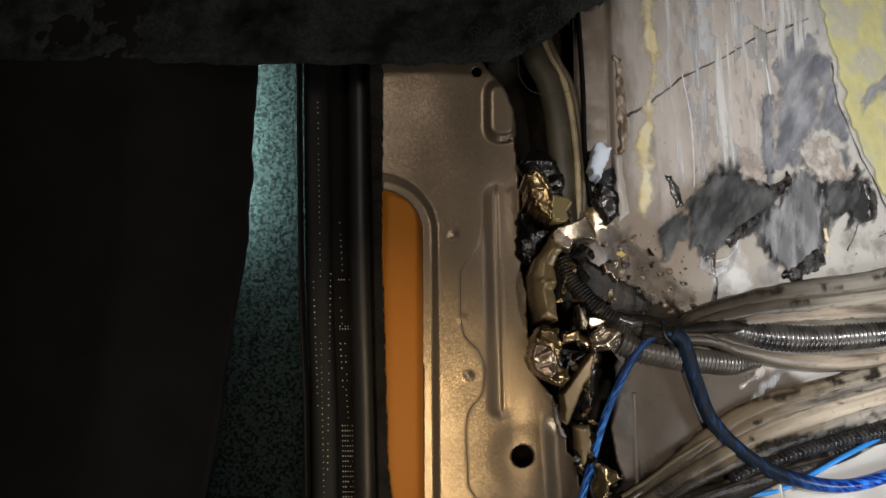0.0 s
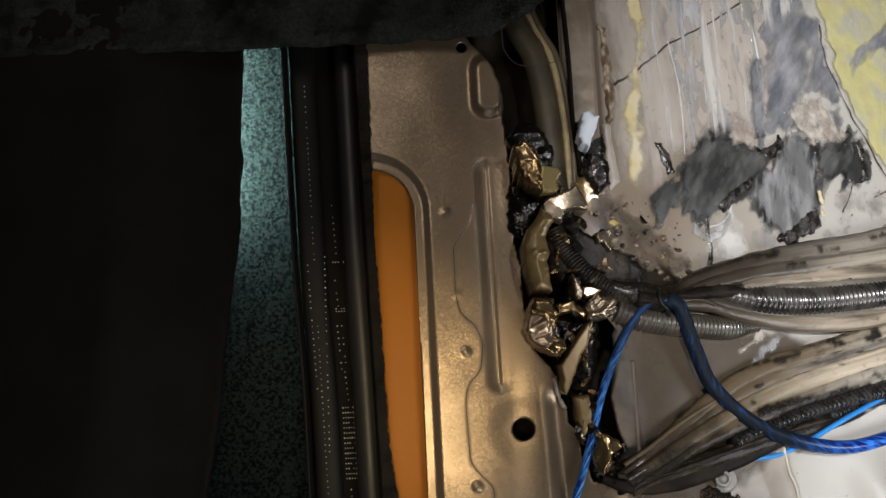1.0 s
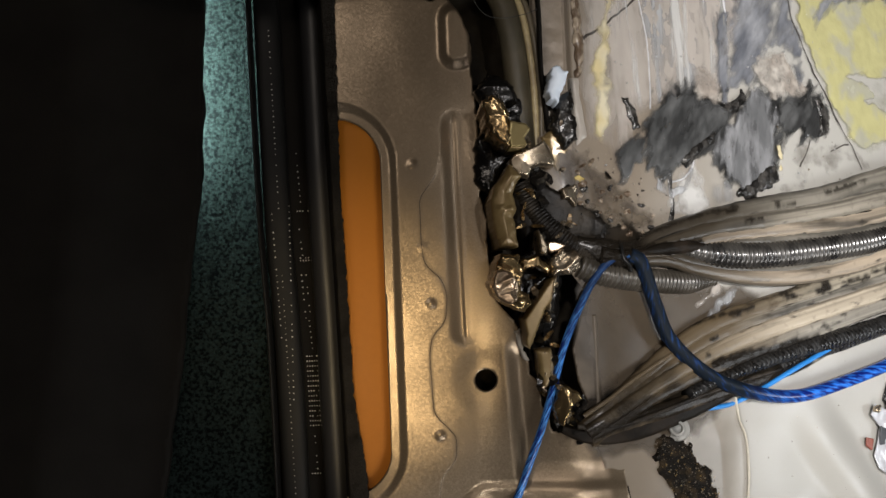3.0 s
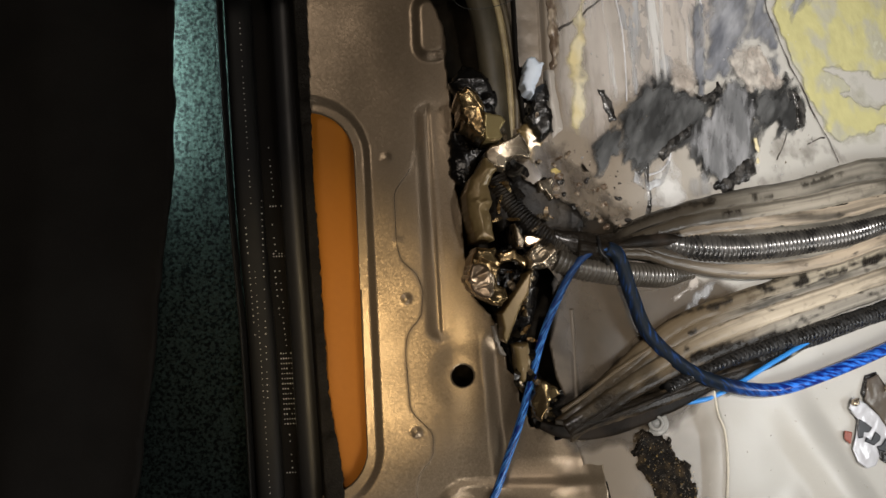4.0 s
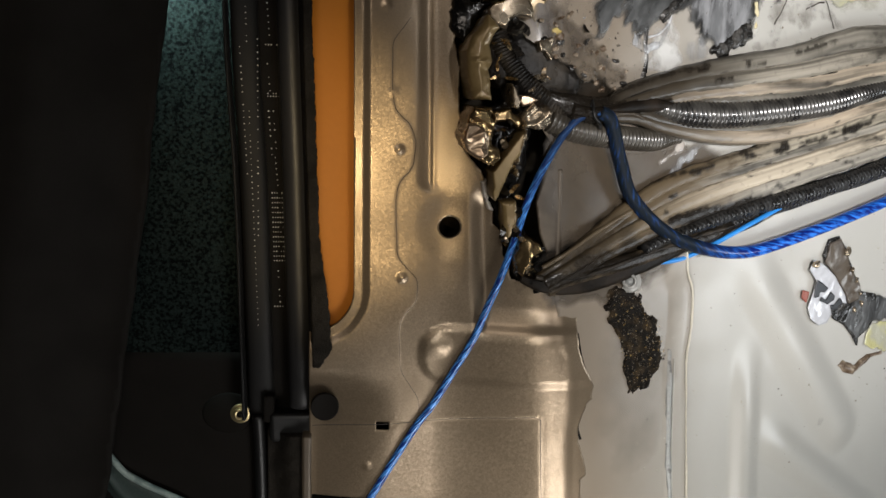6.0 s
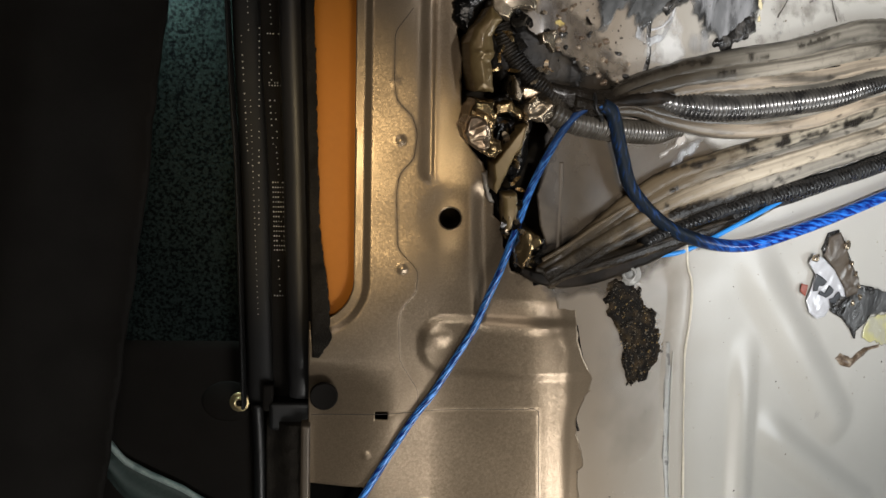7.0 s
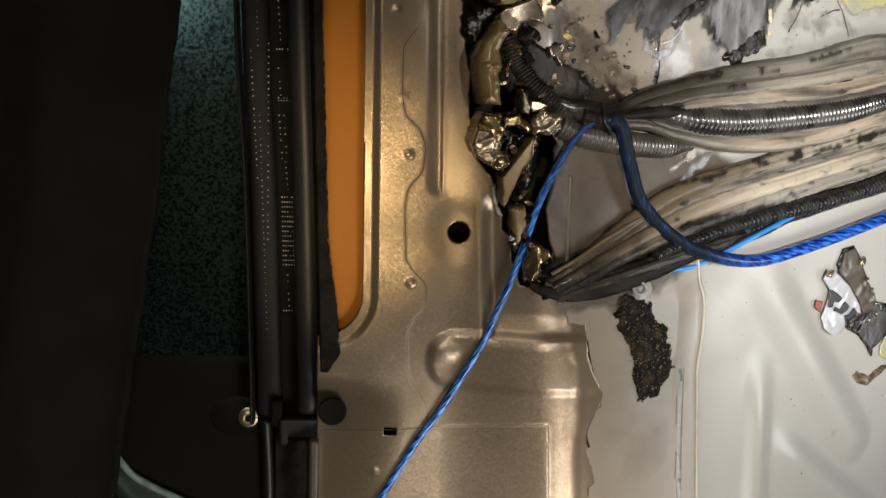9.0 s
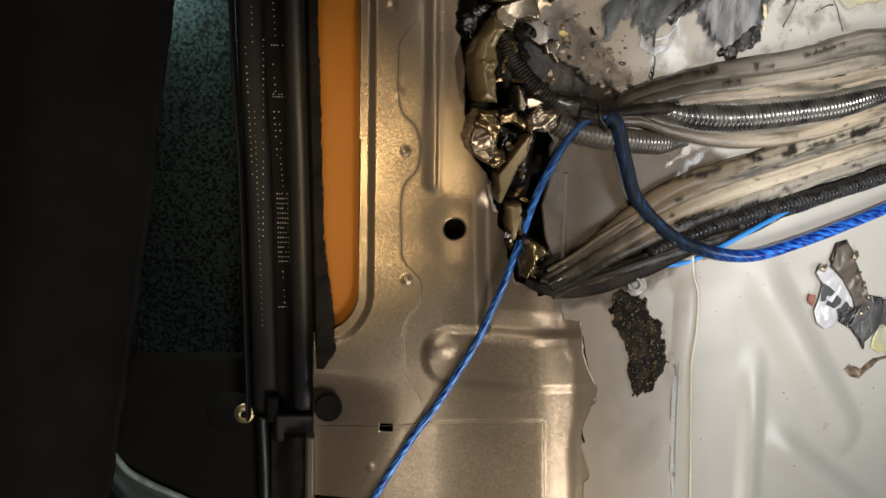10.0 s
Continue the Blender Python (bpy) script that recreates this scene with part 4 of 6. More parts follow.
def trim_edge(y):
    return np.interp(y, [-0.6, -0.347, -0.2995, -0.149, 0.0025, 0.137, 0.3], [-0.221, -0.180, -0.1717, -0.148, -0.1276, -0.1224, -0.117])


tagged(sheet("door_trim", (-0.62, -0.080), (-0.62, 0.45), 0.003, lambda x, y: -0.003 + 0.033 * step(-0.130, -0.200, x - 0.15 * np.clip(y, -0.5, 0)) - 0.045 * step(-0.25, -0.45, x), BLACK,
             lambda x, y: trim_edge(y) - x + 0.0012 * rough(x, y, 40, 3), 0.006),
       "large matt black door trim panel", "door trim")
tagged(sheet("lower_trim", (-0.30, -0.0765), (-0.62, -0.20), 0.003, lambda x, y: -0.0165 - 0.010 * step(-0.225, -0.205, y), BLACK, None, 0.004), "matt black lower trim round the bolt", "trim")
fit_bolt = thing("trim_bolt", (-0.0865, -0.262, -0.0155), "yellow zinc plated bolt with washer in black trim", "bolt")
for name, rings, mat in (("washer", [(0.0068, 0), (0.0068, 0.0008), (0.0062, 0.0012), (0.0043, 0.0012)], BRASS), ("head", [(0.0046, 0.0010), (0.0046, 0.0034), (0.0040, 0.0042), (0.0026, 0.0042), (0.0022, 0.003)], BRASS), ("socket", [(0.0021, 0.0028), (0.0021, 0.0034)], BLACK)):
    o = lathe(name, rings, mat, 24 if name != "head" else 18)
    o.parent = fit_bolt
boss = lathe("bolt_boss", [(0.019, -0.006), (0.019, 0.0), (0.0175, 0.0010), (0.0, 0.0011)], BLACK, 40)
boss.scale, boss.location = (0.95, 0.75, 1), (-0.094, -0.262, -0.0165)
tagged(boss, "low oval boss of black plastic round the trim bolt", "trim boss")

clip = thing("seal_clip", (-0.05, -0.267, -0.02), "black plastic end clip holding the door seals", "clip")


def block(name, lo, hi, mat, parent, r=0.0015):
    ob = slab(name, lo, hi, mat, r)
    return under(parent, ob)


block("body", (-0.0665, -0.279, -0.022), (-0.0345, -0.259, -0.004), SHEEN, clip, 0.003)
block("tab", (-0.071, -0.266, -0.022), (-0.0635, -0.247, -0.006), BLACK, clip, 0.002)
block("foot", (-0.0355, -0.257, -0.020), (-0.0275, -0.249, 0.0115), SHEEN, clip, 0.002)
disc = under(clip, lathe("disc", [(0.0092, 0.0105), (0.0092, 0.0128), (0.0086, 0.0136), (0.0080, 0.0133), (0.0, 0.0133)], BLACK, 36))
for v in disc.data.vertices:
    v.co.x, v.co.y = v.co.x - 0.0298, v.co.y - 0.2485
tagged(sweep("check_rod", [(-0.0745, -0.262, -0.011), (-0.0728, -0.30, -0.011), (-0.0722, -0.35, -0.011), (-0.072, -0.42, -0.011)], 0.0040, SHEEN, n=30, sides=16), "slim glossy black rod below the seal clip", "rod")
tagged(sheet("lower_felt", (-0.068, -0.0405), (-0.46, -0.272), 0.001, lambda x, y: 0.004 - 0.012 * step(-0.05, -0.066, x) + 0.0008 * rough(x, y, 130, 4), FELT, lambda x, y: -0.0408 - 0.02 * (y + 0.3) - x + 0.0012 * rough(y, x, 90, 2), 0.012),
       "dark brown felt patch under the seal clip", "felt")
tagged(sheet("lower_bracket", (-0.0445, -0.0385), (-0.46, -0.2705), 0.002, lambda x, y: 0.008 + 0 * x, DARK_SILL_PAINT, None, 0.02), "beige painted edge below the seal clip", "bracket", kind="structure")
seat = thing("seat_edge", (-0.16, -0.34, -0.02), "dark green vinyl seat edge with a raised welt", "car seat")
rim = [(-0.196, -0.252), (-0.1793, -0.2766), (-0.1744, -0.2856), (-0.1625, -0.3015), (-0.146, -0.3118), (-0.125, -0.3223), (-0.1111, -0.3313), (-0.080, -0.350)]
rim_y = lambda x: np.interp(x, [p[0] for p in rim], [p[1] for p in rim])
under(seat, sheet("cushion", (-0.30, -0.080), (-0.48, -0.25), 0.002, lambda x, y: -0.0150 + 0.0012 * rough(x, y, 25, 4, 2) + 0.006 * step(-0.004, -0.016, y - rim_y(x)) - 0.008 * step(-0.017, -0.034, y - rim_y(x) + 0.15 * (x + 0.17)), LEATHER, lambda x, y: np.minimum(rim_y(x) - y, x - trim_edge(y) + 0.04), 0.008))
under(seat, sweep("welt", [(x, y, -0.0115) for x, y in rim], 0.0021, WELT, n=90, sides=12, lump=0.08, seed=3))


# ---- the carpet flap over the sill ----
def flap_edge(x):
    return np.interp(x, [-0.6, -0.036, 0.025, 0.0405, 0.0547, 0.0655, 0.0762, 0.087, 0.103, 0.16], [0.1150, 0.1155, 0.1158, 0.1165, 0.1235, 0.1290, 0.1380, 0.1475, 0.1555, 0.20])


flap = thing("carpet_flap", (0.0, 0.16, 0.03), "black carpet flap with a frayed edge lying over the sill", "carpet")
flap_z = lambda x, y: 0.030 + 0.0016 * rough(x, y, 300, 6, 2) + 0.006 * rough(x, y, 30, 4, 2) - 0.003 * step(0.004, -0.001, y - flap_edge(x)) + 0.22 * np.clip(y - 0.15, 0, 1)
under(flap, sheet("carpet_sheet", (-0.60, 0.16), (0.100, 0.45), 0.0025, flap_z, FLAP, lambda x, y: y - flap_edge(x) + 0.0010 * rough(x, y, 260, 3) * step(-0.02, 0.02, x), 0.004))
verts, faces = [], []
rnd = random.Random(11)
for i in range(300):
    x = rnd.uniform(0.015, 0.10)
    y = float(flap_edge(x)) + rnd.uniform(-0.001, 0.022)
    z = float(flap_z(x, max(y, float(flap_edge(x)) + 0.002)))
    a, reach = rnd.gauss(-1.9, 0.8), rnd.uniform(0.002, 0.006)
    p = [(x + reach * f * math.cos(a + 0.5 * f), y + reach * f * math.sin(a + 0.5 * f), z + 0.003 * f * (1.2 - f)) for f in (0, 0.5, 1)]
    k = len(verts)
    w = 0.00018
    for q in p:
        verts += [(q[0] - w * math.sin(a), q[1] + w * math.cos(a), q[2]), (q[0] + w * math.sin(a), q[1] - w * math.cos(a), q[2]), (q[0], q[1], q[2] + w)]
    for j in range(2):
        for c in range(3):
            d = (c + 1) % 3
            faces.append((k + 3 * j + c, k + 3 * j + d, k + 3 * j + 3 + d, k + 3 * j + 3 + c))
PALE_FIBRE = material("pale_carpet_fibre", (0.050, 0.052, 0.048), 0.8, 0.0, 0.4, 300, 60, 0.0)
tagged(under(flap, mesh_object("fringe", verts, faces, PALE_FIBRE)), kind="stuff")


# ---- residue on the floor ----
def patch(name, pts, thick, mat, label, category, ragged=0.0015, scale=130, relief=0.0004, lift=0.0002, cell=0.0012, seed=0, group="", soft=0.003, hole=None, feather=0.004, grow=0.0):
    def keep(x, y):
        k = grow - poly_sdf(x, y, pts) + ragged * rough(x, y, scale, seed)
        if hole:
            k = np.minimum(k, poly_sdf(x, y, hole) + ragged * rough(x, y, scale, seed + 5))
        return k

    def high(x, y):
        k = keep(x, y)
        return floor_height(x, y) + lift + 0.0006 + thick * step(0, soft, k) + 0.4 * relief * rough(x, y * 0.6, 170, seed + 3) * step(0, 0.002, k)
    xs, ys = [p[0] for p in pts], [p[1] for p in pts]
    ob = tagged(sheet(name, (min(xs) - 0.005 - grow, max(xs) + 0.005 + grow), (min(ys) - 0.005 - grow, max(ys) + 0.005 + grow), cell, high, mat, keep, lift + 0.0012), label, category, group)
    co = np.empty(3 * len(ob.data.vertices))
    ob.data.vertices.foreach_get("co", co)
    co = co.reshape(-1, 3)
    ob.data.attributes.new("edge", "FLOAT", "POINT").data.foreach_set("value", step(0.0, feather, keep(co[:, 0], co[:, 1])).astype(np.float32))
    return ob


patch("pale_smear", [(0.142, 0.30), (0.30, 0.30), (0.285, 0.165), (0.235, 0.13), (0.228, 0.06), (0.20, 0.055), (0.176, 0.05), (0.155, 0.075), (0.150, 0.14)], 0.0002, PALE_SMEAR, "pale grey adhesive film smeared over the floor", "residue", 0.004, 60, 0.0003, 0.0001, 0.0016, 1, feather=0.016)
patch("milky_film", [(0.100, 0.30), (0.26, 0.30), (0.25, 0.10), (0.225, 0.05), (0.19, 0.055), (0.165, 0.035), (0.13, 0.0), (0.112, 0.02), (0.108, 0.10)], 0.0001, MILKY, "milky wet-looking sealant film over the floor", "residue", 0.004, 60, 0.0003, 0.0002, 0.0016, 49, feather=0.025, grow=0.004)
patch("cream_glue_bead", [(0.128, 0.30), (0.142, 0.30), (0.141, 0.145), (0.143, 0.129), (0.142, 0.109), (0.135, 0.093), (0.137, 0.078), (0.133, 0.062), (0.136, 0.051), (0.133, 0.029), (0.127, 0.017), (0.119, 0.021), (0.123, 0.039), (0.122, 0.060), (0.126, 0.079), (0.131, 0.096), (0.133, 0.12), (0.129, 0.143)], 0.0007, CREAM, "cream yellow glue bead running along the floor edge", "glue", 0.0024, 110, 0.0006, 0.0004, 0.001, 2, soft=0.005, feather=0.008, grow=0.0024)
patch("yellow_glue_smear", [(0.276, 0.3), (0.283, 0.181), (0.296, 0.149), (0.301, 0.115), (0.307, 0.094), (0.319, 0.077), (0.323, 0.062), (0.333, 0.05), (0.343, 0.035), (0.354, 0.023), (0.37, 0.029), (0.387, 0.036), (0.421, 0.047), (0.46, 0.06), (0.46, 0.075), (0.422, 0.062), (0.4, 0.053), (0.377, 0.054), (0.36, 0.062), (0.369, 0.068), (0.361, 0.075), (0.342, 0.08), (0.37, 0.084), (0.393, 0.082), (0.413, 0.076), (0.425, 0.085), (0.43, 0.1), (0.5, 0.13), (0.5, 0.3)], 0.0012, YELLOW, "thick dried yellow glue smeared on the floor", "glue", 0.0022, 70, 0.0005, 0.0004, 0.0016, 3, soft=0.005, feather=0.008, grow=0.004)
patch("grey_stroke", [(0.314, 0.138), (0.346, 0.163), (0.40, 0.175), (0.43, 0.15), (0.352, 0.132), (0.336, 0.128), (0.312, 0.105)], 0.0002, GREY_SMEAR, "grey sealant stroke over the yellow glue", "sealant", 0.002, 90, 0.0004, 0.0020, 0.0014, 36, feather=0.014)
patch("tan_window", [(0.253, 0.077), (0.258, 0.086), (0.275, 0.092), (0.287, 0.085), (0.293, 0.074), (0.302, 0.066), (0.298, 0.06), (0.27, 0.057), (0.264, 0.062), (0.255, 0.066)], 0.0001, BARE, "patch of bare tan paint within the sealant", "paint", 0.002, 160, 0.0004, 0.0012, 0.001, 37, feather=0.007, grow=0.003)
patch("butyl_smudge", [(0.128, -0.010), (0.132, 0.020), (0.160, 0.048), (0.190, 0.072), (0.225, 0.060), (0.255, 0.080), (0.300, 0.076), (0.332, 0.062), (0.326, 0.026), (0.285, 0.020), (0.270, -0.018), (0.235, -0.026), (0.205, -0.002), (0.170, -0.014)], 0.0001, BUTYL, "thin smudge of dark sealant round the butyl remnants", "sealant", 0.003, 90, 0.0003, 0.0004, 0.0012, 38, feather=0.030)
patch("grey_smear", [(0.237, 0.158), (0.261, 0.177), (0.278, 0.17), (0.289, 0.15), (0.293, 0.124), (0.304, 0.094), (0.303, 0.069), (0.293, 0.065), (0.286, 0.083), (0.292, 0.09), (0.275, 0.094), (0.253, 0.08), (0.248, 0.064), (0.23, 0.055), (0.227, 0.076), (0.234, 0.122)], 0.0002, GREY_SMEAR, "blue-grey sealant smeared thin over the floor", "sealant", 0.0034, 140, 0.0005, 0.0004, 0.0012, 4, feather=0.013, grow=0.004)
patch("black_butyl", [(0.132, -0.003), (0.138, 0.012), (0.151, 0.023), (0.165, 0.037), (0.177, 0.051), (0.186, 0.055), (0.197, 0.054), (0.204, 0.048), (0.214, 0.049), (0.221, 0.047), (0.232, 0.044), (0.22, 0.033), (0.213, 0.024), (0.2, 0.015), (0.19, 0.009), (0.178, 0), (0.17, -0.003), (0.164, 0), (0.15, 0.001), (0.141, -0.006)], 0.0022, BUTYL, "torn dark grey butyl pad remnant on the floor", "butyl", 0.0022, 120, 0.0009, 0.0008, 0.001, 5, "butyl remnants", feather=0.012, grow=0.004)
patch("black_butyl", [(0.143, 0.047), (0.148, 0.047), (0.156, 0.028), (0.150, 0.025)], 0.0018, TAR, "small torn butyl flick beside the glue bead", "butyl", 0.0012, 200, 0.0006, 0.0008, 0.0008, 6, "butyl remnants")
patch("grey_butyl", [(0.246, 0.062), (0.255, 0.065), (0.27, 0.055), (0.27, 0.031), (0.264, 0.011), (0.267, 0), (0.256, -0.011), (0.24, -0.016), (0.227, -0.008), (0.219, 0.004), (0.215, 0.015), (0.222, 0.033), (0.236, 0.044)], 0.0026, WIPED, "grey wiped butyl pad remnant with ragged edges", "butyl", 0.002, 120, 0.0011, 0.0010, 0.001, 7, "butyl remnants", feather=0.012, grow=0.004)
patch("black_butyl", [(0.246, 0.001), (0.26, 0.01), (0.268, 0.011), (0.269, -0.003), (0.256, -0.012), (0.24, -0.017), (0.231, -0.013), (0.238, -0.006)], 0.0034, TAR, "black sticky butyl lump on the floor", "butyl", 0.0018, 160, 0.0010, 0.0010, 0.001, 8, "butyl remnants")
patch("black_butyl", [(0.222, 0.045), (0.241, 0.06), (0.247, 0.056), (0.236, 0.044), (0.225, 0.04)], 0.0034, TAR, "black sticky butyl ridge on the floor", "butyl", 0.0014, 160, 0.0008, 0.0010, 0.001, 9, "butyl remnants")
patch("black_butyl", [(0.183, 0.007), (0.196, 0.019), (0.215, 0.030), (0.222, 0.043), (0.212, 0.020), (0.200, 0.012), (0.190, 0.003)], 0.0034, TAR, "black sticky butyl rope on the floor", "butyl", 0.0012, 180, 0.0008, 0.0010, 0.001, 10, "butyl remnants")
patch("black_butyl", [(0.27, 0.055), (0.298, 0.06), (0.305, 0.068), (0.319, 0.058), (0.323, 0.051), (0.318, 0.036), (0.306, 0.026), (0.301, 0.03), (0.292, 0.034), (0.277, 0.029), (0.269, 0.031)], 0.0026, BUTYL, "dark butyl pad remnant beside the yellow glue", "butyl", 0.002, 120, 0.0010, 0.0010, 0.001, 11, "butyl remnants", feather=0.012, grow=0.004)
patch("black_butyl", [(0.305, 0.062), (0.317, 0.058), (0.322, 0.046), (0.318, 0.032), (0.309, 0.030), (0.309, 0.045)], 0.0036, TAR, "black sticky butyl lump beside yellow glue", "butyl", 0.0014, 160, 0.0010, 0.0014, 0.001, 12, "butyl remnants")
patch("grey_butyl", [(0.209, -0.008), (0.222, -0.003), (0.233, -0.013), (0.226, -0.020), (0.214, -0.021), (0.208, -0.016)], 0.0012, PALE_SMEAR, "wrinkled grey sealant remnant on the floor", "sealant", 0.002, 180, 0.0009, 0.0004, 0.001, 13, "butyl remnants")
patch("grey_butyl", [(0.194, 0.050), (0.207, 0.056), (0.228, 0.050), (0.230, 0.038), (0.218, 0.026), (0.204, 0.018), (0.197, 0.030)], 0.0012, BUTYL, "thin dark sealant smear between thicker lumps", "sealant", 0.003, 120, 0.0006, 0.0007, 0.001, 23, "butyl remnants", feather=0.012)
patch("glue_run", [(0.220, 0.165), (0.230, 0.163), (0.2305, 0.125), (0.2315, 0.100), (0.2265, 0.100), (0.2255, 0.125)], 0.0012, CLEAR, "glossy clear glue run down the floor", "glue", 0.0012, 150, 0.0008, 0.0006, 0.001, 24)
patch("glue_run", [(0.170, 0.20), (0.174, 0.20), (0.172, 0.10), (0.174, 0.045), (0.170, 0.045), (0.169, 0.10)], 0.0005, PALE_SMEAR, "faint pale glue run down the floor", "glue", 0.0010, 150, 0.0005, 0.0006, 0.001, 25, feather=0.001)
patch("sealant_curl", [(0.166, -0.003), (0.176, -0.011), (0.186, -0.008), (0.192, 0.004), (0.196, 0.003), (0.190, -0.012), (0.178, -0.018), (0.165, -0.012)], 0.0012, PALE_SMEAR, "curled pale sealant trace below the butyl", "sealant", 0.0008, 150, 0.0004, 0.0004, 0.001, 26, feather=0.001)
patch("white_run", [(0.197, 0.012), (0.200, 0.004), (0.205, -0.009), (0.210, -0.024), (0.191, -0.030), (0.175, -0.030), (0.177, -0.013), (0.184, 0.0)], 0.0001, WHITE_RUN, "pale glossy dried run below the butyl", "residue", 0.001, 120, 0.0002, 0.0003, 0.001, 44, feather=0.010, grow=0.003)
patch("cream_dab", [(0.266, 0.022), (0.271, 0.024), (0.273, 0.013), (0.271, 0.003), (0.266, 0.002), (0.268, 0.011)], 0.0010, CREAM, "cream glue dab on the butyl edge", "glue", 0.0012, 200, 0.0006, 0.0040, 0.0008, 45, feather=0.002)
patch("beige_run", [(0.201, 0.065), (0.211, 0.074), (0.222, 0.074), (0.221, 0.047), (0.214, 0.047), (0.215, 0.053), (0.201, 0.050)], 0.0001, BARE, "bare beige paint showing between sealant streaks", "paint", 0.0022, 140, 0.0002, 0.0012, 0.001, 46, feather=0.008, grow=0.003)
patch("grey_band", [(0.222, 0.115), (0.232, 0.115), (0.233, 0.087), (0.227, 0.050), (0.222, 0.049), (0.221, 0.086)], 0.0003, GREY_SMEAR, "grey sealant band down the floor", "sealant", 0.0012, 120, 0.0003, 0.0014, 0.001, 47, feather=0.005, grow=0.002)
patch("grime", [(0.098, 0.012), (0.118, 0.014), (0.135, -0.002), (0.150, -0.012), (0.165, -0.026), (0.170, -0.038), (0.120, -0.048), (0.095, -0.035)], 0.0004, DUST, "brown grime and crumbs beside the wiring", "grime", 0.003, 90, 0.0008, 0.0004, 0.0012, 14, feather=0.014)
# dirt and the harnesses' shade painted together as one brown patch
patch("brown_stain", [(0.100, -0.060), (0.124, -0.062), (0.165, -0.066), (0.225, -0.070), (0.252, -0.080), (0.240, -0.125), (0.195, -0.172), (0.150, -0.186), (0.110, -0.184)], 0.0001, STAIN_SHADE, "brown oily stain with painted shade on the floor between the harnesses", "stain", 0.004, 70, 0.0002, 0.0003, 0.0016, 33, feather=0.014)
patch("brown_stain", [(0.092, 0.030), (0.108, 0.020), (0.124, -0.002), (0.148, -0.018), (0.172, -0.034), (0.10, -0.045), (0.090, 0.0)], 0.0001, STAIN_SHADE, "darker brown area on the floor edge by the trough", "stain", 0.004, 70, 0.0002, 0.0003, 0.0016, 34, feather=0.014)
# streak highlights laid over the floor as a pale colour
patch("dried_glue_film", [(0.120, 0.30), (0.30, 0.30), (0.285, 0.165), (0.240, 0.13), (0.228, 0.06), (0.20, 0.055), (0.176, 0.045), (0.140, 0.030), (0.122, 0.07)], 0.0001, GLOSS_STREAKS, "whitish streaks painted as highlights of the wet glue down the floor", "glue", 0.004, 60, 0.0003, 0.0008, 0.0016, 35, feather=0.012)
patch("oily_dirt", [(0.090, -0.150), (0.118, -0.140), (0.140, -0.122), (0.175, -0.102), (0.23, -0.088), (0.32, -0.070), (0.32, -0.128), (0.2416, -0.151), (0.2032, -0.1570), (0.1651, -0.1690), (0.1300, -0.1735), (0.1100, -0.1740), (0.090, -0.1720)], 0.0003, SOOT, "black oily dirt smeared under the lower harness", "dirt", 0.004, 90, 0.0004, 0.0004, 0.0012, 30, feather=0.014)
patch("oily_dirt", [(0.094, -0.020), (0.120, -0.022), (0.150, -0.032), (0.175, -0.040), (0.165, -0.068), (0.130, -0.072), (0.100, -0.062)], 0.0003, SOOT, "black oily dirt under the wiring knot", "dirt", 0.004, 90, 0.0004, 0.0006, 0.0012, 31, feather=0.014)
patch("edge_residue", [(0.1095, 0.124), (0.1145, 0.121), (0.1160, 0.102), (0.1170, 0.083), (0.115, 0.060), (0.1115, 0.058), (0.1115, 0.083), (0.1105, 0.101)], 0.0022, RUST, "brown crusted sealant strip on the floor edge", "sealant", 0.0014, 170, 0.0010, 0.0006, 0.0008, 15)
patch("edge_strip", [(0.107, 0.058), (0.1125, 0.057), (0.1165, 0.020), (0.110, 0.015), (0.1075, 0.039)], 0.0014, TAN_PAINT, "loose strip of tan paint film at the floor edge", "paint film", 0.0006, 110, 0.0003, 0.0010, 0.0008, 16)
patch("tar_patch", [(0.155, -0.1701), (0.1644, -0.1694), (0.1766, -0.1741), (0.181, -0.1797), (0.1878, -0.1889), (0.1976, -0.1962), (0.1973, -0.2073), (0.2025, -0.2201), (0.2009, -0.2285), (0.193, -0.2358), (0.1872, -0.2425), (0.1782, -0.2452), (0.1726, -0.2374), (0.17, -0.2268), (0.1681, -0.213), (0.1627, -0.2039), (0.1573, -0.1933), (0.1548, -0.1832)], 0.0020, BROWN_TAR, "crumbly black tar pad remnant with gold flakes", "tar", 0.0024, 230, 0.0016, 0.0006, 0.0009, 17)
patch("tar_patch", [(0.4055, -0.201), (0.4355, -0.207), (0.4695, -0.215), (0.4725, -0.237), (0.4375, -0.229), (0.4205, -0.23), (0.4185, -0.236), (0.4075, -0.24), (0.4065, -0.248), (0.3985, -0.238), (0.3855, -0.224), (0.3905, -0.212)], 0.0018, BUTYL, "grey-black tar remnant beside the torn foil sticker", "tar", 0.0016, 130, 0.0008, 0.0006, 0.001, 18)
patch("dull_film", [(0.272, 0.027), (0.292, 0.032), (0.306, 0.026), (0.324, 0.034), (0.342, 0.026), (0.367, 0.018), (0.366, 0.008), (0.305, -0.004), (0.266, -0.014), (0.271, 0.004)], 0.0001, DULL, "dull brownish film on the floor beside the yellow glue", "residue", 0.003, 90, 0.0003, 0.0003, 0.0014, 43, feather=0.030, grow=0.006)
patch("yellow_haze", [(0.30, 0.07), (0.34, 0.045), (0.352, 0.005), (0.40, 0.012), (0.47, 0.02), (0.47, 0.09)], 0.0001, HAZE, "thin yellowish glue haze over the floor", "glue", 0.003, 90, 0.0003, 0.0004, 0.0014, 39, feather=0.040)
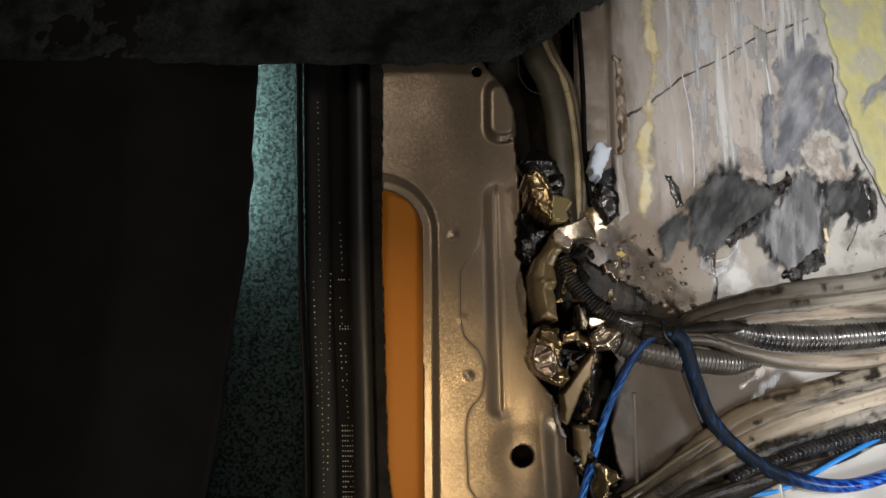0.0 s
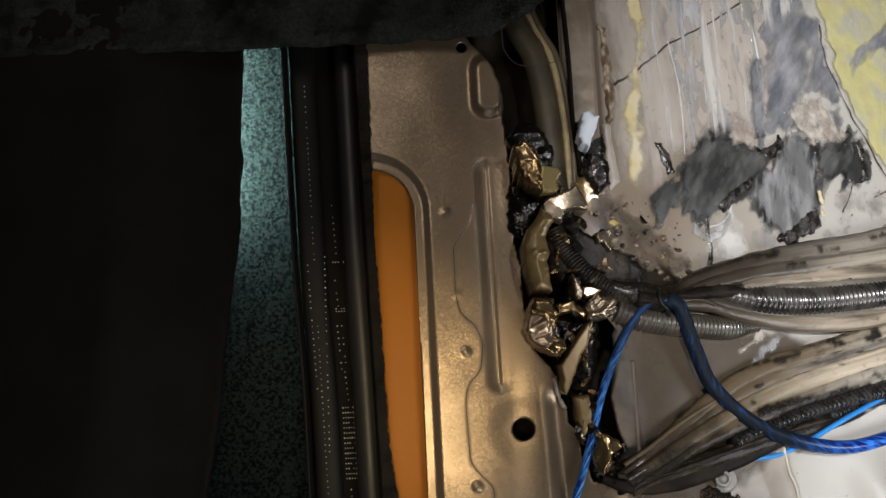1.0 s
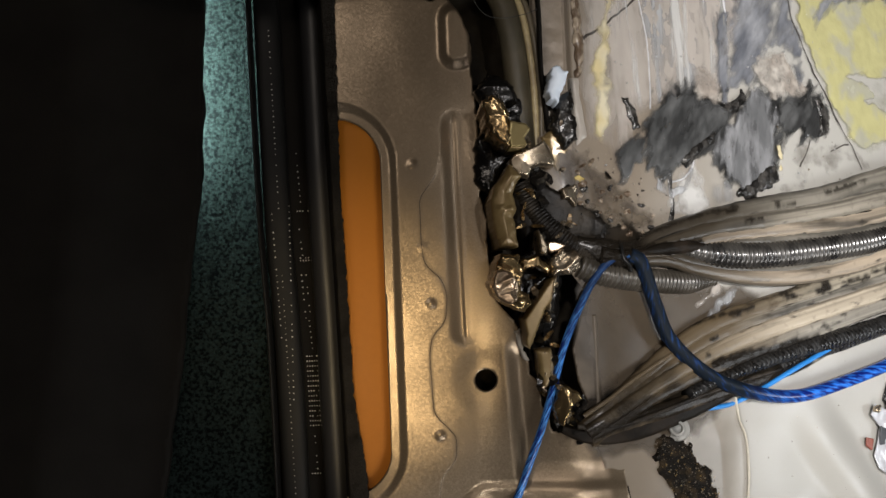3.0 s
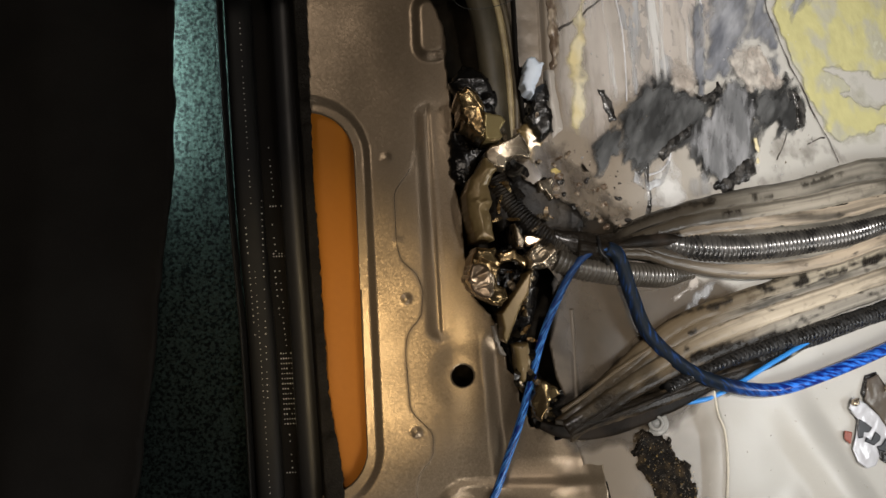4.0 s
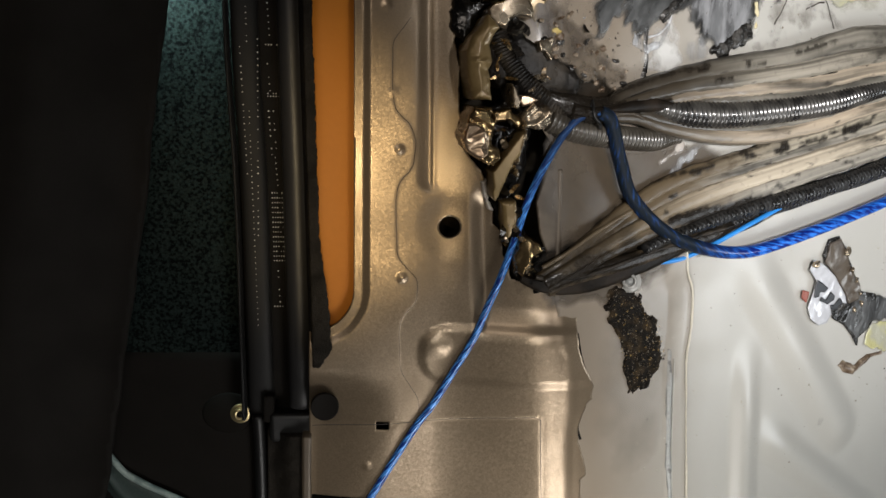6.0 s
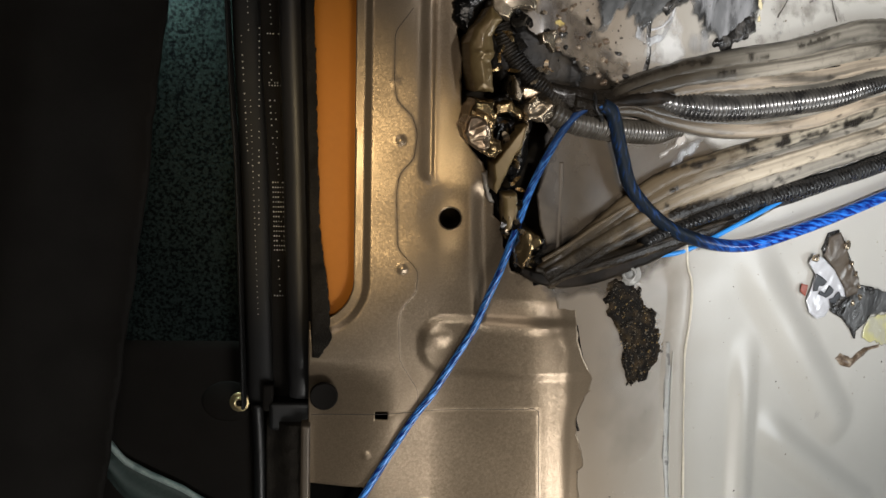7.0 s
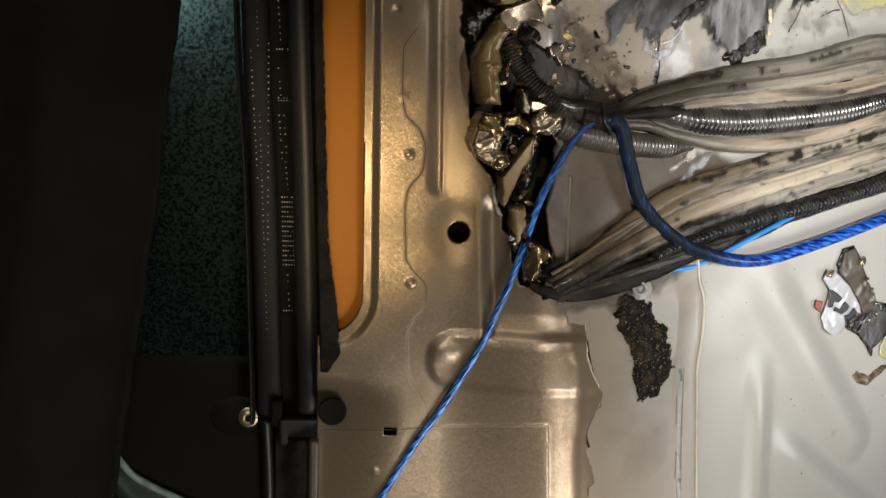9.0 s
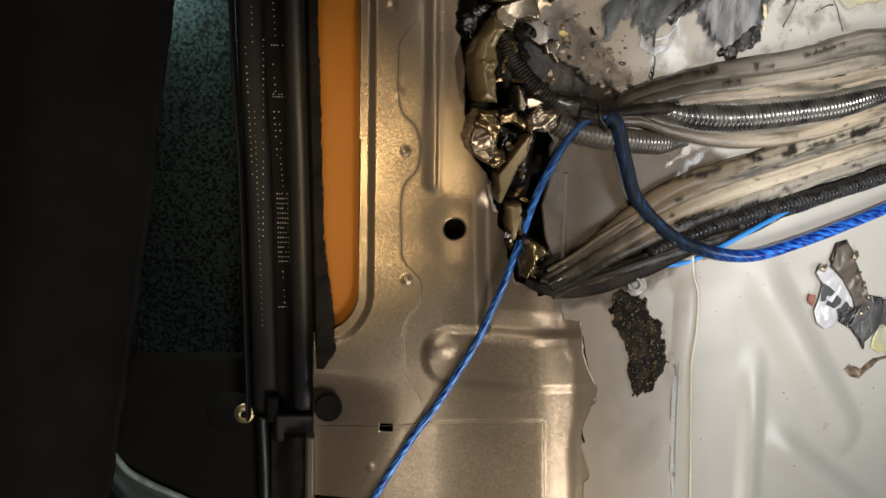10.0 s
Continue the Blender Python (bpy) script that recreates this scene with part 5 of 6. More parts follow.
patch("pale_glue_patch", [(0.4715, -0.231), (0.4375, -0.227), (0.4225, -0.228), (0.4165, -0.239), (0.4115, -0.249), (0.4415, -0.258), (0.4765, -0.262)], 0.0006, YELLOW, "pale greenish glue stain on the floor", "glue", 0.002, 120, 0.0004, 0.0005, 0.001, 19)
patch("tar_ring", [(0.3845, -0.26), (0.3905, -0.257), (0.4035, -0.263), (0.4105, -0.26), (0.4215, -0.256), (0.4385, -0.257), (0.4385, -0.258), (0.4245, -0.26), (0.4105, -0.266), (0.4035, -0.27), (0.3905, -0.266)], 0.002, RUST, "curled brown sealant shred on the floor", "sealant", 0.0008, 160, 0.0008, 0.0005, 0.0008, 20)
patch("dull_film", [(0.146, -0.162), (0.215, -0.150), (0.228, -0.165), (0.222, -0.235), (0.205, -0.30), (0.150, -0.31), (0.146, -0.25)], 0.0001, GRIMY, "dull grimy film on the floor round the stud", "grime", 0.003, 80, 0.0002, 0.0003, 0.0014, 50, feather=0.030, grow=0.004)
patch("grey_stain", [(0.345, -0.298), (0.355, -0.294), (0.370, -0.298), (0.366, -0.306), (0.350, -0.306)], 0.0002, PALE_SMEAR, "faint grey smudge on the floor paint", "stain", 0.002, 160, 0.0002, 0.0003, 0.001, 21)
patch("amber_glue", [(0.107, -0.0053), (0.112, -0.0029), (0.1169, -0.0055), (0.1177, -0.0105), (0.1142, -0.0146), (0.1105, -0.0124), (0.108, -0.0091)], 0.0010, AMBER, "amber yellow glue blob by the oily loom", "glue", 0.0018, 200, 0.0012, 0.0006, 0.0008, 71, feather=0.004)
patch("clear_residue", [(0.196, -0.097), (0.206, -0.086), (0.222, -0.076), (0.232, -0.074), (0.226, -0.083), (0.212, -0.093), (0.202, -0.100)], 0.0008, PALE_SMEAR, "clear crinkled sealant crumbs by the wiring", "residue", 0.002, 220, 0.0010, 0.0005, 0.0009, 22)


rnd = random.Random(21)
for k in range(30):
    cx, cy, r = rnd.uniform(0.100, 0.164), 0, rnd.uniform(0.0012, 0.0034)
    cy = -0.022 - 0.28 * (cx - 0.10) + rnd.uniform(-0.012, 0.020)
    ring = [(cx + r * rnd.uniform(0.5, 1.3) * math.cos(a), cy + r * rnd.uniform(0.4, 1.0) * math.sin(a)) for a in np.linspace(0, 5.3, 7)]
    patch("residue_crumb", ring, 0.0022, (RUST, TAR, RUST)[k % 3], ("brown crusted sealant crumb beside the wiring", "black sticky tar crumb beside the wiring", "brown crusted sealant crumb beside the wiring")[k % 3], "crumb", 0.0010, 300, 0.0030, 0.0008, 0.0007, 40 + k, "crumbs beside the wiring", 0.0015)


def crack(name, pts, wide, mat, label, category, lift=0.0006):
    fine = [(p[0], p[1]) for p in spline([(x, y, 0) for x, y in pts], 36)]
    fine = [(x + 0.0007 * float(rough(x, y, 140, 31)), y + 0.0007 * float(rough(y, x, 140, 32))) for x, y in fine] if mat is CRACK else pts
    ob = sweep(name, [(x, y, float(floor_height(np.array(x), np.array(y))) + lift) for x, y in fine], wide, mat, tall=min(wide, 0.0005), n=90, sides=6, lump=0.35, seed=len(pts))
    return tagged(ob, label, category)


crack("paint_crack", [(0.118, 0.083), (0.131, 0.092), (0.145, 0.104), (0.168, 0.122), (0.196, 0.138), (0.226, 0.159), (0.27, 0.18)], 0.0007, CRACK, "dark line where two sealant sheets meet", "seam", 0.0009)
crack("glue_crack", [(0.289, 0.150), (0.291, 0.125), (0.299, 0.104), (0.309, 0.080), (0.318, 0.065), (0.330, 0.045), (0.345, 0.022), (0.352, 0.008)], 0.00036, CRACK, "dark ragged seam beside the yellow glue", "seam", 0.0018)
crack("glue_arc", [(0.196, 0.009), (0.194, 0.003), (0.187, -0.004), (0.177, -0.007)], 0.0007, WHITE_FILM, "white curl of dried glue below the butyl", "glue", 0.0006)
crack("glue_drip", [(0.159, 0.118), (0.164, 0.089), (0.165, 0.061), (0.164, 0.041)], 0.0005, WHITE_FILM, "thin glossy glue drip down the floor", "glue", 0.0010)
crack("glue_drip", [(0.225, 0.150), (0.229, 0.130), (0.231, 0.109)], 0.0010, WHITE_FILM, "thick glossy glue drip down the floor", "glue", 0.0016)
crack("tar_thread", [(0.176, 0.001), (0.1755, -0.010), (0.177, -0.022), (0.174, -0.034)], 0.0018, TAR, "thin tar thread running down from the butyl", "tar", 0.0003)
crack("tar_thread", [(0.301, 0.028), (0.297, 0.018), (0.290, 0.008)], 0.0006, CRACK, "fine dark scratch below the butyl", "scratch", 0.0006)
crack("tar_thread", [(0.322, 0.020), (0.332, 0.025), (0.340, 0.027)], 0.0007, CRACK, "fine dark scratch beside the yellow glue", "scratch", 0.0006)
crack("seam_bead", [(0.2165, -0.150), (0.2187, -0.165), (0.2238, -0.178), (0.2242, -0.202), (0.2213, -0.226), (0.2228, -0.255), (0.2241, -0.276), (0.2281, -0.337), (0.235, -0.45)], 0.0008, SEALER, "cream seam sealer bead along the floor seam", "sealant", 0.0004)
crack("seam_strip", [(0.207, -0.218), (0.2085, -0.24), (0.209, -0.258), (0.211, -0.299), (0.2145, -0.335), (0.22, -0.45)], 0.0021, GREY_SEALER, "grey cracked sealer strip beside the floor seam", "sealant", 0.0003)
crack("seam_edge", [(0.2115, -0.225), (0.2120, -0.25), (0.2125, -0.27), (0.2145, -0.31), (0.2175, -0.345), (0.2235, -0.45)], 0.0006, PRINT, "whitish flaking edge of the sealer strip", "sealant", 0.0006)
crack("lap_gap", [(0.134, -0.198), (0.136, -0.208), (0.139, -0.219), (0.142, -0.226)], 0.0006, BLACK, "dark gap under the lapped sill edge", "gap", 0.0010)
crack("lap_gap", [(0.1395, -0.246), (0.137, -0.253), (0.1365, -0.262), (0.139, -0.270)], 0.0008, BLACK, "dark gap under the lapped sill edge", "gap", 0.0012)
crack("lap_gap", [(0.1395, -0.299), (0.139, -0.308), (0.1415, -0.320), (0.143, -0.332)], 0.0007, BLACK, "dark gap under the lapped sill edge", "gap", 0.0012)


# ---- scraps in the trough ----
def scrap(name, pts, level, mat, label, category, amp=0.004, cell=0.0011, seed=0, group="", tilt=(0, 0), parent=None, thick=0.0006, wrinkle=95, tuck=0.004, turn=None, rim=0.0045, torn=0.0010, fold=None):
    """A crumpled piece of foil or film: creased ridges along one direction, torn outline, rims rolled down over a width; fold is a line of small pleats."""
    cx, cy = sum(p[0] for p in pts) / len(pts), sum(p[1] for p in pts) / len(pts)
    turn = 0.7 + seed * 1.3 if turn is None else turn
    c, s_ = math.cos(turn), math.sin(turn)

    def keep(x, y):
        return -poly_sdf(x, y, pts) + torn * rough(x, y, 260, seed)

    def high(x, y):
        k = keep(x, y)
        u, v = c * x + s_ * y, c * y - s_ * x
        crease = 0.95 * facet(u, v * 0.35, wrinkle * 0.6, seed) + 0.20 * facet(u * 0.7 + v * 0.3, v * 0.6, wrinkle * 1.7, seed + 7) + 0.4 * wobble(x, y, 60, seed + 3)
        round_off = 1 - np.sqrt(np.clip(1 - (1 - np.clip(k / rim, 0, 1)) ** 2, 0, 1))
        if fold:
            crease = crease + fold[2] / amp * np.exp(-(seg_dist(x, y, fold[0], fold[1])[0] / 0.0022) ** 2) * (1 + facet(x, y * 0.8, 420, seed + 5))
        return level + amp * 0.5 * crease - (tuck + 0.001) * round_off + tilt[0] * (x - cx) + tilt[1] * (y - cy)
    xs, ys = [p[0] for p in pts], [p[1] for p in pts]
    ob = sheet(name, (min(xs) - 0.003, max(xs) + 0.003), (min(ys) - 0.003, max(ys) + 0.003), cell, high, mat, keep, thick)
    return tagged(ob, label, category, group) if parent is None else under(parent, ob)


def column(name, pts, level, foot, mat, label, category, seed=0, amp=0.004, wrinkle=95, tuck=0.004, tilt=(0, 0), **shape):
    """A scrap that stands up out of the trough on its own folds."""
    return scrap(name, pts, level, mat, label, category, amp, 0.0005, seed, "scraps in the trough", tilt, None, level - tuck - 0.001 - foot, wrinkle, tuck, **shape)


column("foil_scrap", [(0.0486, 0.0380), (0.0547, 0.0412), (0.0613, 0.0368), (0.0639, 0.0303), (0.0649, 0.0248), (0.0656, 0.0183), (0.0641, 0.0101), (0.0586, 0.0118), (0.0543, 0.0184), (0.0500, 0.0239)], 0.057, -0.012, FOIL, "finely pleated gold insulation foil standing out of the trough", "foil", 1, 0.0055, 210, 0.003, turn=0.15, rim=0.003)
column("foil_scrap", [(0.0642, 0.0260), (0.0690, 0.0251), (0.0743, 0.0242), (0.0770, 0.0213), (0.0756, 0.0190), (0.0732, 0.0161), (0.0746, 0.0117), (0.0704, 0.0102), (0.0643, 0.0100), (0.0636, 0.0175)], 0.055, 0.0, FLAT_FOIL, "smooth gold foil flag with a torn corner", "foil", 23, 0.0016, 60, 0.001, rim=0.001, torn=0.0003, tilt=(-0.25, 0.1))
column("foil_scrap", [(0.0641, 0.0014), (0.0605, -0.0047), (0.0543, -0.0118), (0.0517, -0.0205), (0.0533, -0.0338), (0.0567, -0.0485), (0.0678, -0.0484), (0.0670, -0.0385), (0.0658, -0.0307), (0.0677, -0.0252), (0.0659, -0.0163), (0.0679, -0.0108), (0.0713, -0.0064), (0.0689, -0.0031)], 0.052, -0.012, TAN_FOIL, "smooth tan film wrapped round a post beside the sill", "film", 2, 0.0016, 40, 0.005, rim=0.011, torn=0.0004, fold=((0.0524, -0.025), (0.0672, -0.0263), 0.0016))
column("foil_scrap", [(0.0559, -0.0530), (0.0620, -0.0526), (0.0676, -0.0521), (0.0680, -0.0574), (0.0691, -0.0618), (0.0684, -0.0696), (0.0697, -0.0752), (0.0728, -0.0774), (0.0740, -0.0825), (0.0701, -0.0865), (0.0657, -0.0855), (0.0593, -0.0827), (0.0527, -0.0761), (0.0504, -0.0703), (0.0532, -0.0637)], 0.056, -0.012, FOIL, "wrinkled gold foil bunched beside the sill", "foil", 3, 0.0075, 190, 0.004, turn=1.1, rim=0.003)
column("foil_scrap", [(0.0523, -0.0626), (0.0570, -0.0605), (0.0630, -0.0650), (0.0651, -0.0728), (0.0646, -0.0805), (0.0610, -0.0826), (0.0566, -0.0803), (0.0523, -0.0758), (0.0502, -0.0702)], 0.06, 0.02, PINK_FOIL, "creased pale pinkish foil beside the sill", "foil", 4, 0.006, 230, 0.002, turn=2.2, rim=0.002)
column("foil_scrap", [(0.0697, -0.0564), (0.0769, -0.0547), (0.0810, -0.0539), (0.0838, -0.0565), (0.0878, -0.0588), (0.0889, -0.0629), (0.0865, -0.0663), (0.0837, -0.0633), (0.0791, -0.0610), (0.0745, -0.0609), (0.0710, -0.0631)], 0.038, -0.012, FOIL, "narrow gold foil fold bridging the trough", "foil", 18, 0.0055, 200, 0.003, rim=0.002)
column("foil_scrap", [(0.0651, 0.0044), (0.0695, 0.0085), (0.0778, 0.0114), (0.0838, 0.0138), (0.0868, 0.0160), (0.0906, 0.0103), (0.0937, 0.0037), (0.0923, 0.0001), (0.0847, 0.0016), (0.0789, -0.0008), (0.0773, -0.0062), (0.0741, -0.0053), (0.0707, -0.0039), (0.0657, -0.0005)], 0.039, -0.012, SILVER, "folded silver foil flap over the tubes", "foil", 5, 0.0034, 75, 0.0015, rim=0.0015, torn=0.0004, tilt=(-0.2, 0.15))
column("foil_scrap", [(0.0905, -0.0534), (0.0956, -0.0511), (0.1032, -0.0511), (0.1073, -0.0557), (0.1056, -0.0621), (0.0994, -0.0658), (0.0936, -0.0643), (0.0901, -0.0660), (0.0881, -0.0611), (0.0867, -0.0577)], 0.038, -0.012, SILVER, "shiny crushed silver foil by the wiring", "foil", 6, 0.0085, 230, 0.003, rim=0.002)
column("foil_scrap", [(0.0808, -0.0379), (0.0833, -0.0411), (0.0866, -0.0485), (0.0856, -0.0533), (0.0824, -0.0523), (0.0814, -0.0450)], 0.041, -0.012, SILVER, "narrow standing silver foil sliver", "foil", 20, 0.004, 120, 0.001, rim=0.001, torn=0.0004)
column("foil_scrap", [(0.0880, -0.0449), (0.0943, -0.0457), (0.1003, -0.0477), (0.0956, -0.0511), (0.0897, -0.0524), (0.0877, -0.0496)], 0.031, -0.012, PINK_FOIL, "small pale foil plate by the loom", "foil", 21, 0.0012, 60, 0.0008, rim=0.0008, torn=0.0003)
column("foil_scrap", [(0.0880, -0.0682), (0.0905, -0.0669), (0.0895, -0.0748), (0.0873, -0.0819), (0.0837, -0.0864), (0.0792, -0.0974), (0.0737, -0.1096), (0.0712, -0.1073), (0.0718, -0.1007), (0.0708, -0.0920), (0.0759, -0.0850), (0.0807, -0.0781)], 0.041, -0.012, TAN_FOIL, "flat tan strap bent across the trough", "strap", 7, 0.0008, 30, 0.001, rim=0.0012, torn=0.0003)
column("foil_scrap", [(0.0887, -0.0682), (0.0908, -0.0669), (0.0900, -0.0737), (0.0883, -0.0817), (0.0871, -0.0948), (0.0857, -0.0942), (0.0857, -0.0851), (0.0874, -0.0794)], 0.0405, -0.012, SILVER, "bright crinkled edge of a tan strap", "foil", 24, 0.0045, 220, 0.001, rim=0.001)
column("foil_scrap", [(0.0786, -0.1113), (0.0830, -0.1104), (0.0879, -0.1101), (0.0896, -0.1186), (0.0882, -0.1306), (0.0839, -0.1361), (0.0818, -0.1325), (0.0801, -0.1230)], 0.030, -0.012, TAN_FOIL, "dull tan foil piece in the trough", "foil", 8, 0.003, 70, 0.002, rim=0.003, torn=0.0004)
column("foil_scrap", [(0.0829, -0.1240), (0.0848, -0.1217), (0.0856, -0.1322), (0.0841, -0.1369), (0.0818, -0.1356)], 0.029, 0.0, SILVER, "small bright foil crease in the trough", "foil", 25, 0.004, 200, 0.001, rim=0.001)
column("foil_scrap", [(0.0929, -0.1326), (0.0974, -0.1341), (0.1035, -0.1381), (0.1059, -0.1417), (0.1014, -0.1446), (0.0974, -0.1501), (0.0937, -0.1582), (0.0894, -0.1539), (0.0880, -0.1445), (0.0905, -0.1375)], 0.033, -0.012, FOIL, "gold foil tuft at the trough's end", "foil", 9, 0.0085, 230, 0.003, turn=0.3, rim=0.002)
column("foil_scrap", [(0.0975, -0.0130), (0.1022, -0.0119), (0.1070, -0.0106), (0.1088, -0.0177), (0.1061, -0.0236), (0.1029, -0.0190), (0.0992, -0.0190)], 0.032, 0.0, SILVER, "small bright foil shard by the loom", "foil", 10, 0.007, 200, 0.001, rim=0.0015)
column("foil_scrap", [(0.110, -0.004), (0.116, -0.006), (0.120, -0.012), (0.113, -0.015)], 0.031, 0.01, CREAM, "small yellow foam crumb by the loom", "foam", 11, 0.003)
column("film_scrap", [(0.088, 0.021), (0.100, 0.027), (0.108, 0.014), (0.103, -0.002), (0.099, -0.010), (0.091, 0.004)], 0.025, -0.012, TAN_FOIL, "crumpled brown film beside the foil flap", "film", 12, 0.006, 70)
column("film_scrap", [(0.046, 0.050), (0.056, 0.062), (0.068, 0.057), (0.079, 0.040), (0.078, 0.026), (0.066, 0.024), (0.060, 0.036), (0.050, 0.042)], 0.026, -0.012, BLACK_FOIL, "crumpled shiny black film in the trough", "film", 13, 0.009)
column("film_scrap", [(0.046, 0.022), (0.056, 0.023), (0.062, 0.012), (0.070, 0.010), (0.061, -0.002), (0.056, -0.016), (0.046, -0.006)], 0.020, -0.012, BLACK_FOIL, "crumpled shiny black film under the gold foil", "film", 14, 0.010, 120)
column("film_scrap", [(0.068, -0.055), (0.084, -0.048), (0.100, -0.066), (0.097, -0.090), (0.090, -0.110), (0.098, -0.130), (0.108, -0.150), (0.092, -0.167), (0.078, -0.125), (0.068, -0.092)], 0.011, -0.012, BLACK_FOIL, "shiny black tarred film lining the trough", "film", 15, 0.007, 110)
column("film_scrap", [(0.098, 0.044), (0.107, 0.050), (0.110, 0.018), (0.101, 0.012), (0.093, 0.026)], 0.030, 0.0, BLACK_FOIL, "torn dark film below the pale tape", "film", 16, 0.005)
column("film_scrap", [(0.068, -0.010), (0.080, -0.004), (0.096, -0.012), (0.112, -0.022), (0.128, -0.034), (0.126, -0.046), (0.104, -0.044), (0.088, -0.034), (0.076, -0.042), (0.068, -0.030)], 0.022, -0.005, OILY, "oily black film and dirt heaped over the loom", "film", 19, 0.005, 120)
column("tape_scrap", [(0.093, 0.060), (0.096, 0.063), (0.099, 0.060), (0.103, 0.057), (0.100, 0.047), (0.096, 0.039), (0.091, 0.041), (0.090, 0.049)], 0.042, 0.02, PALE_TAPE, "torn pale blue tape scrap", "tape", 17, 0.0012, 40, 0.0006)
column("paint_flake", [(0.0672, -0.0999), (0.0707, -0.0982), (0.0722, -0.1071), (0.0760, -0.1177), (0.0719, -0.1159), (0.0690, -0.1070)], 0.0165, 0.008, TAN_PAINT, "torn pale paint flake on the sill edge", "paint flake", 22, 0.003, 150, 0.001)
for dx, w, m, what in ((0.0042, 0.0022, TUBE, "slim buff tube running along the trough"), (0.0082, 0.0019, DARK_TUBE, "slim dark olive tube running along the trough"), (-0.0060, 0.0080, OLIVE_TUBE, "wide dark olive duct in the trough")):
    tagged(sweep("drain_tube", [(0.057 + dx, 0.150, 0.004), (0.0655 + dx, 0.124, 0.010), (0.0735 + dx, 0.106, 0.014), (0.0778 + dx, 0.084, 0.016), (0.0808 + dx, 0.052, 0.016), (0.082 + dx * 0.8, 0.010, 0.015)], w, m, n=70, sides=18), what, "tube", "tubes in the trough")
tagged(sweep("trough_bar", [(0.0875, 0.16, 0.012), (0.0890, 0.10, 0.020), (0.0895, 0.06, 0.020), (0.094, 0.02, 0.016)], 0.0016, BLACK, tall=0.004, n=50, sides=10), "thin black strip beside the tubes", "strip")

# ---- wiring ----
def tar_stains(ob, marks, seed):
    """Soaks tar into a cable's wrapping along short strokes: (points, half width, fading, strength)."""
    co = np.empty(3 * len(ob.data.vertices))
    ob.data.vertices.foreach_get("co", co)
    x, y = co[0::3], co[1::3]
    soak = np.zeros(len(x))
    for pts, wide, fade, most in marks:
        d = np.full(len(x), 1e9)
        for a, b in zip(pts[:-1], pts[1:]):
            d = np.minimum(d, seg_dist(x, y, a, b)[0])
        edge = wide * (1 + 0.5 * wobble(x, y, 90, seed)) + 0.0011 * rough(x, y, 230, seed + 2) - d
        soak = np.maximum(soak, most * step(-fade, fade, edge))
    ob.data.attributes.new("tar", "FLOAT", "POINT").data.foreach_set("value", soak.astype(np.float32))
    return ob


UPPER_MARKS = (([(0.138, -0.0535), (0.150, -0.0515), (0.175, -0.0495), (0.193, -0.0485)], 0.0026, 0.0010, 0.97), ([(0.142, -0.0450), (0.165, -0.0375), (0.195, -0.0290), (0.225, -0.0235)], 0.0014, 0.0014, 0.75), ([(0.230, -0.0336), (0.245, -0.0315)], 0.0018, 0.0008, 0.95),
               ([(0.216, -0.0275), (0.223, -0.0253)], 0.0012, 0.0008, 0.9), ([(0.230, -0.0625), (0.270, -0.0625), (0.310, -0.0580), (0.350, -0.0520)], 0.0011, 0.0010, 0.85), ([(0.258, -0.0215), (0.275, -0.0190)], 0.0012, 0.0010, 0.85),
               ([(0.098, -0.042), (0.120, -0.052), (0.138, -0.056)], 0.013, 0.004, 0.93), ([(0.306, -0.0120), (0.335, -0.0050)], 0.0014, 0.0010, 0.8))
LOWER_MARKS = (([(0.098, -0.168), (0.118, -0.154), (0.142, -0.140), (0.160, -0.131)], 0.008, 0.007, 0.6), ([(0.166, -0.1025), (0.195, -0.0985), (0.233, -0.0894), (0.269, -0.081), (0.31, -0.0735)], 0.0009, 0.0010, 0.9), ([(0.2146, -0.0950), (0.2346, -0.0915)], 0.0019, 0.0009, 0.95), ([(0.2655, -0.0854), (0.274, -0.0850)], 0.0022, 0.0008, 0.97), ([(0.292, -0.0828), (0.305, -0.0800)], 0.0024, 0.0010, 0.97),
               ([(0.325, -0.0770), (0.345, -0.0735)], 0.0020, 0.0010, 0.97), ([(0.365, -0.0690), (0.395, -0.0630)], 0.0026, 0.0010, 0.95), ([(0.1976, -0.1107), (0.2028, -0.1100)], 0.0013, 0.0006, 0.95), ([(0.1938, -0.1199), (0.1948, -0.1197)], 0.0012, 0.0006, 0.95), ([(0.262, -0.0865), (0.263, -0.0862)], 0.0007, 0.0005, 0.9),
               ([(0.200, -0.1268), (0.212, -0.1258), (0.233, -0.1230), (0.263, -0.1190), (0.290, -0.1160)], 0.0042, 0.0009, 0.98), ([(0.130, -0.1500), (0.160, -0.1435), (0.192, -0.1385), (0.230, -0.1330)], 0.0052, 0.0030, 0.85),
               ([(0.095, -0.168), (0.120, -0.1600), (0.150, -0.1530), (0.190, -0.1470), (0.240, -0.1400), (0.280, -0.133)], 0.0064, 0.0035, 0.95), ([(0.108, -0.150), (0.130, -0.1320), (0.150, -0.1210)], 0.0010, 0.0016, 0.7), ([(0.118, -0.148), (0.150, -0.1330), (0.180, -0.1210)], 0.0008, 0.0012, 0.75))
harness = thing("upper_harness", (0.14, -0.056, 0.02), "dirty tape-wrapped wiring harness fanning out across the floor", "wiring harness")
lower = thing("lower_harness", (0.11, -0.165, 0.02), "soiled lower wiring harness with a braided sleeve", "wiring harness")
fan = lambda a, b: (lambda t: a + (b - a) * step(0.0, 0.35, t))
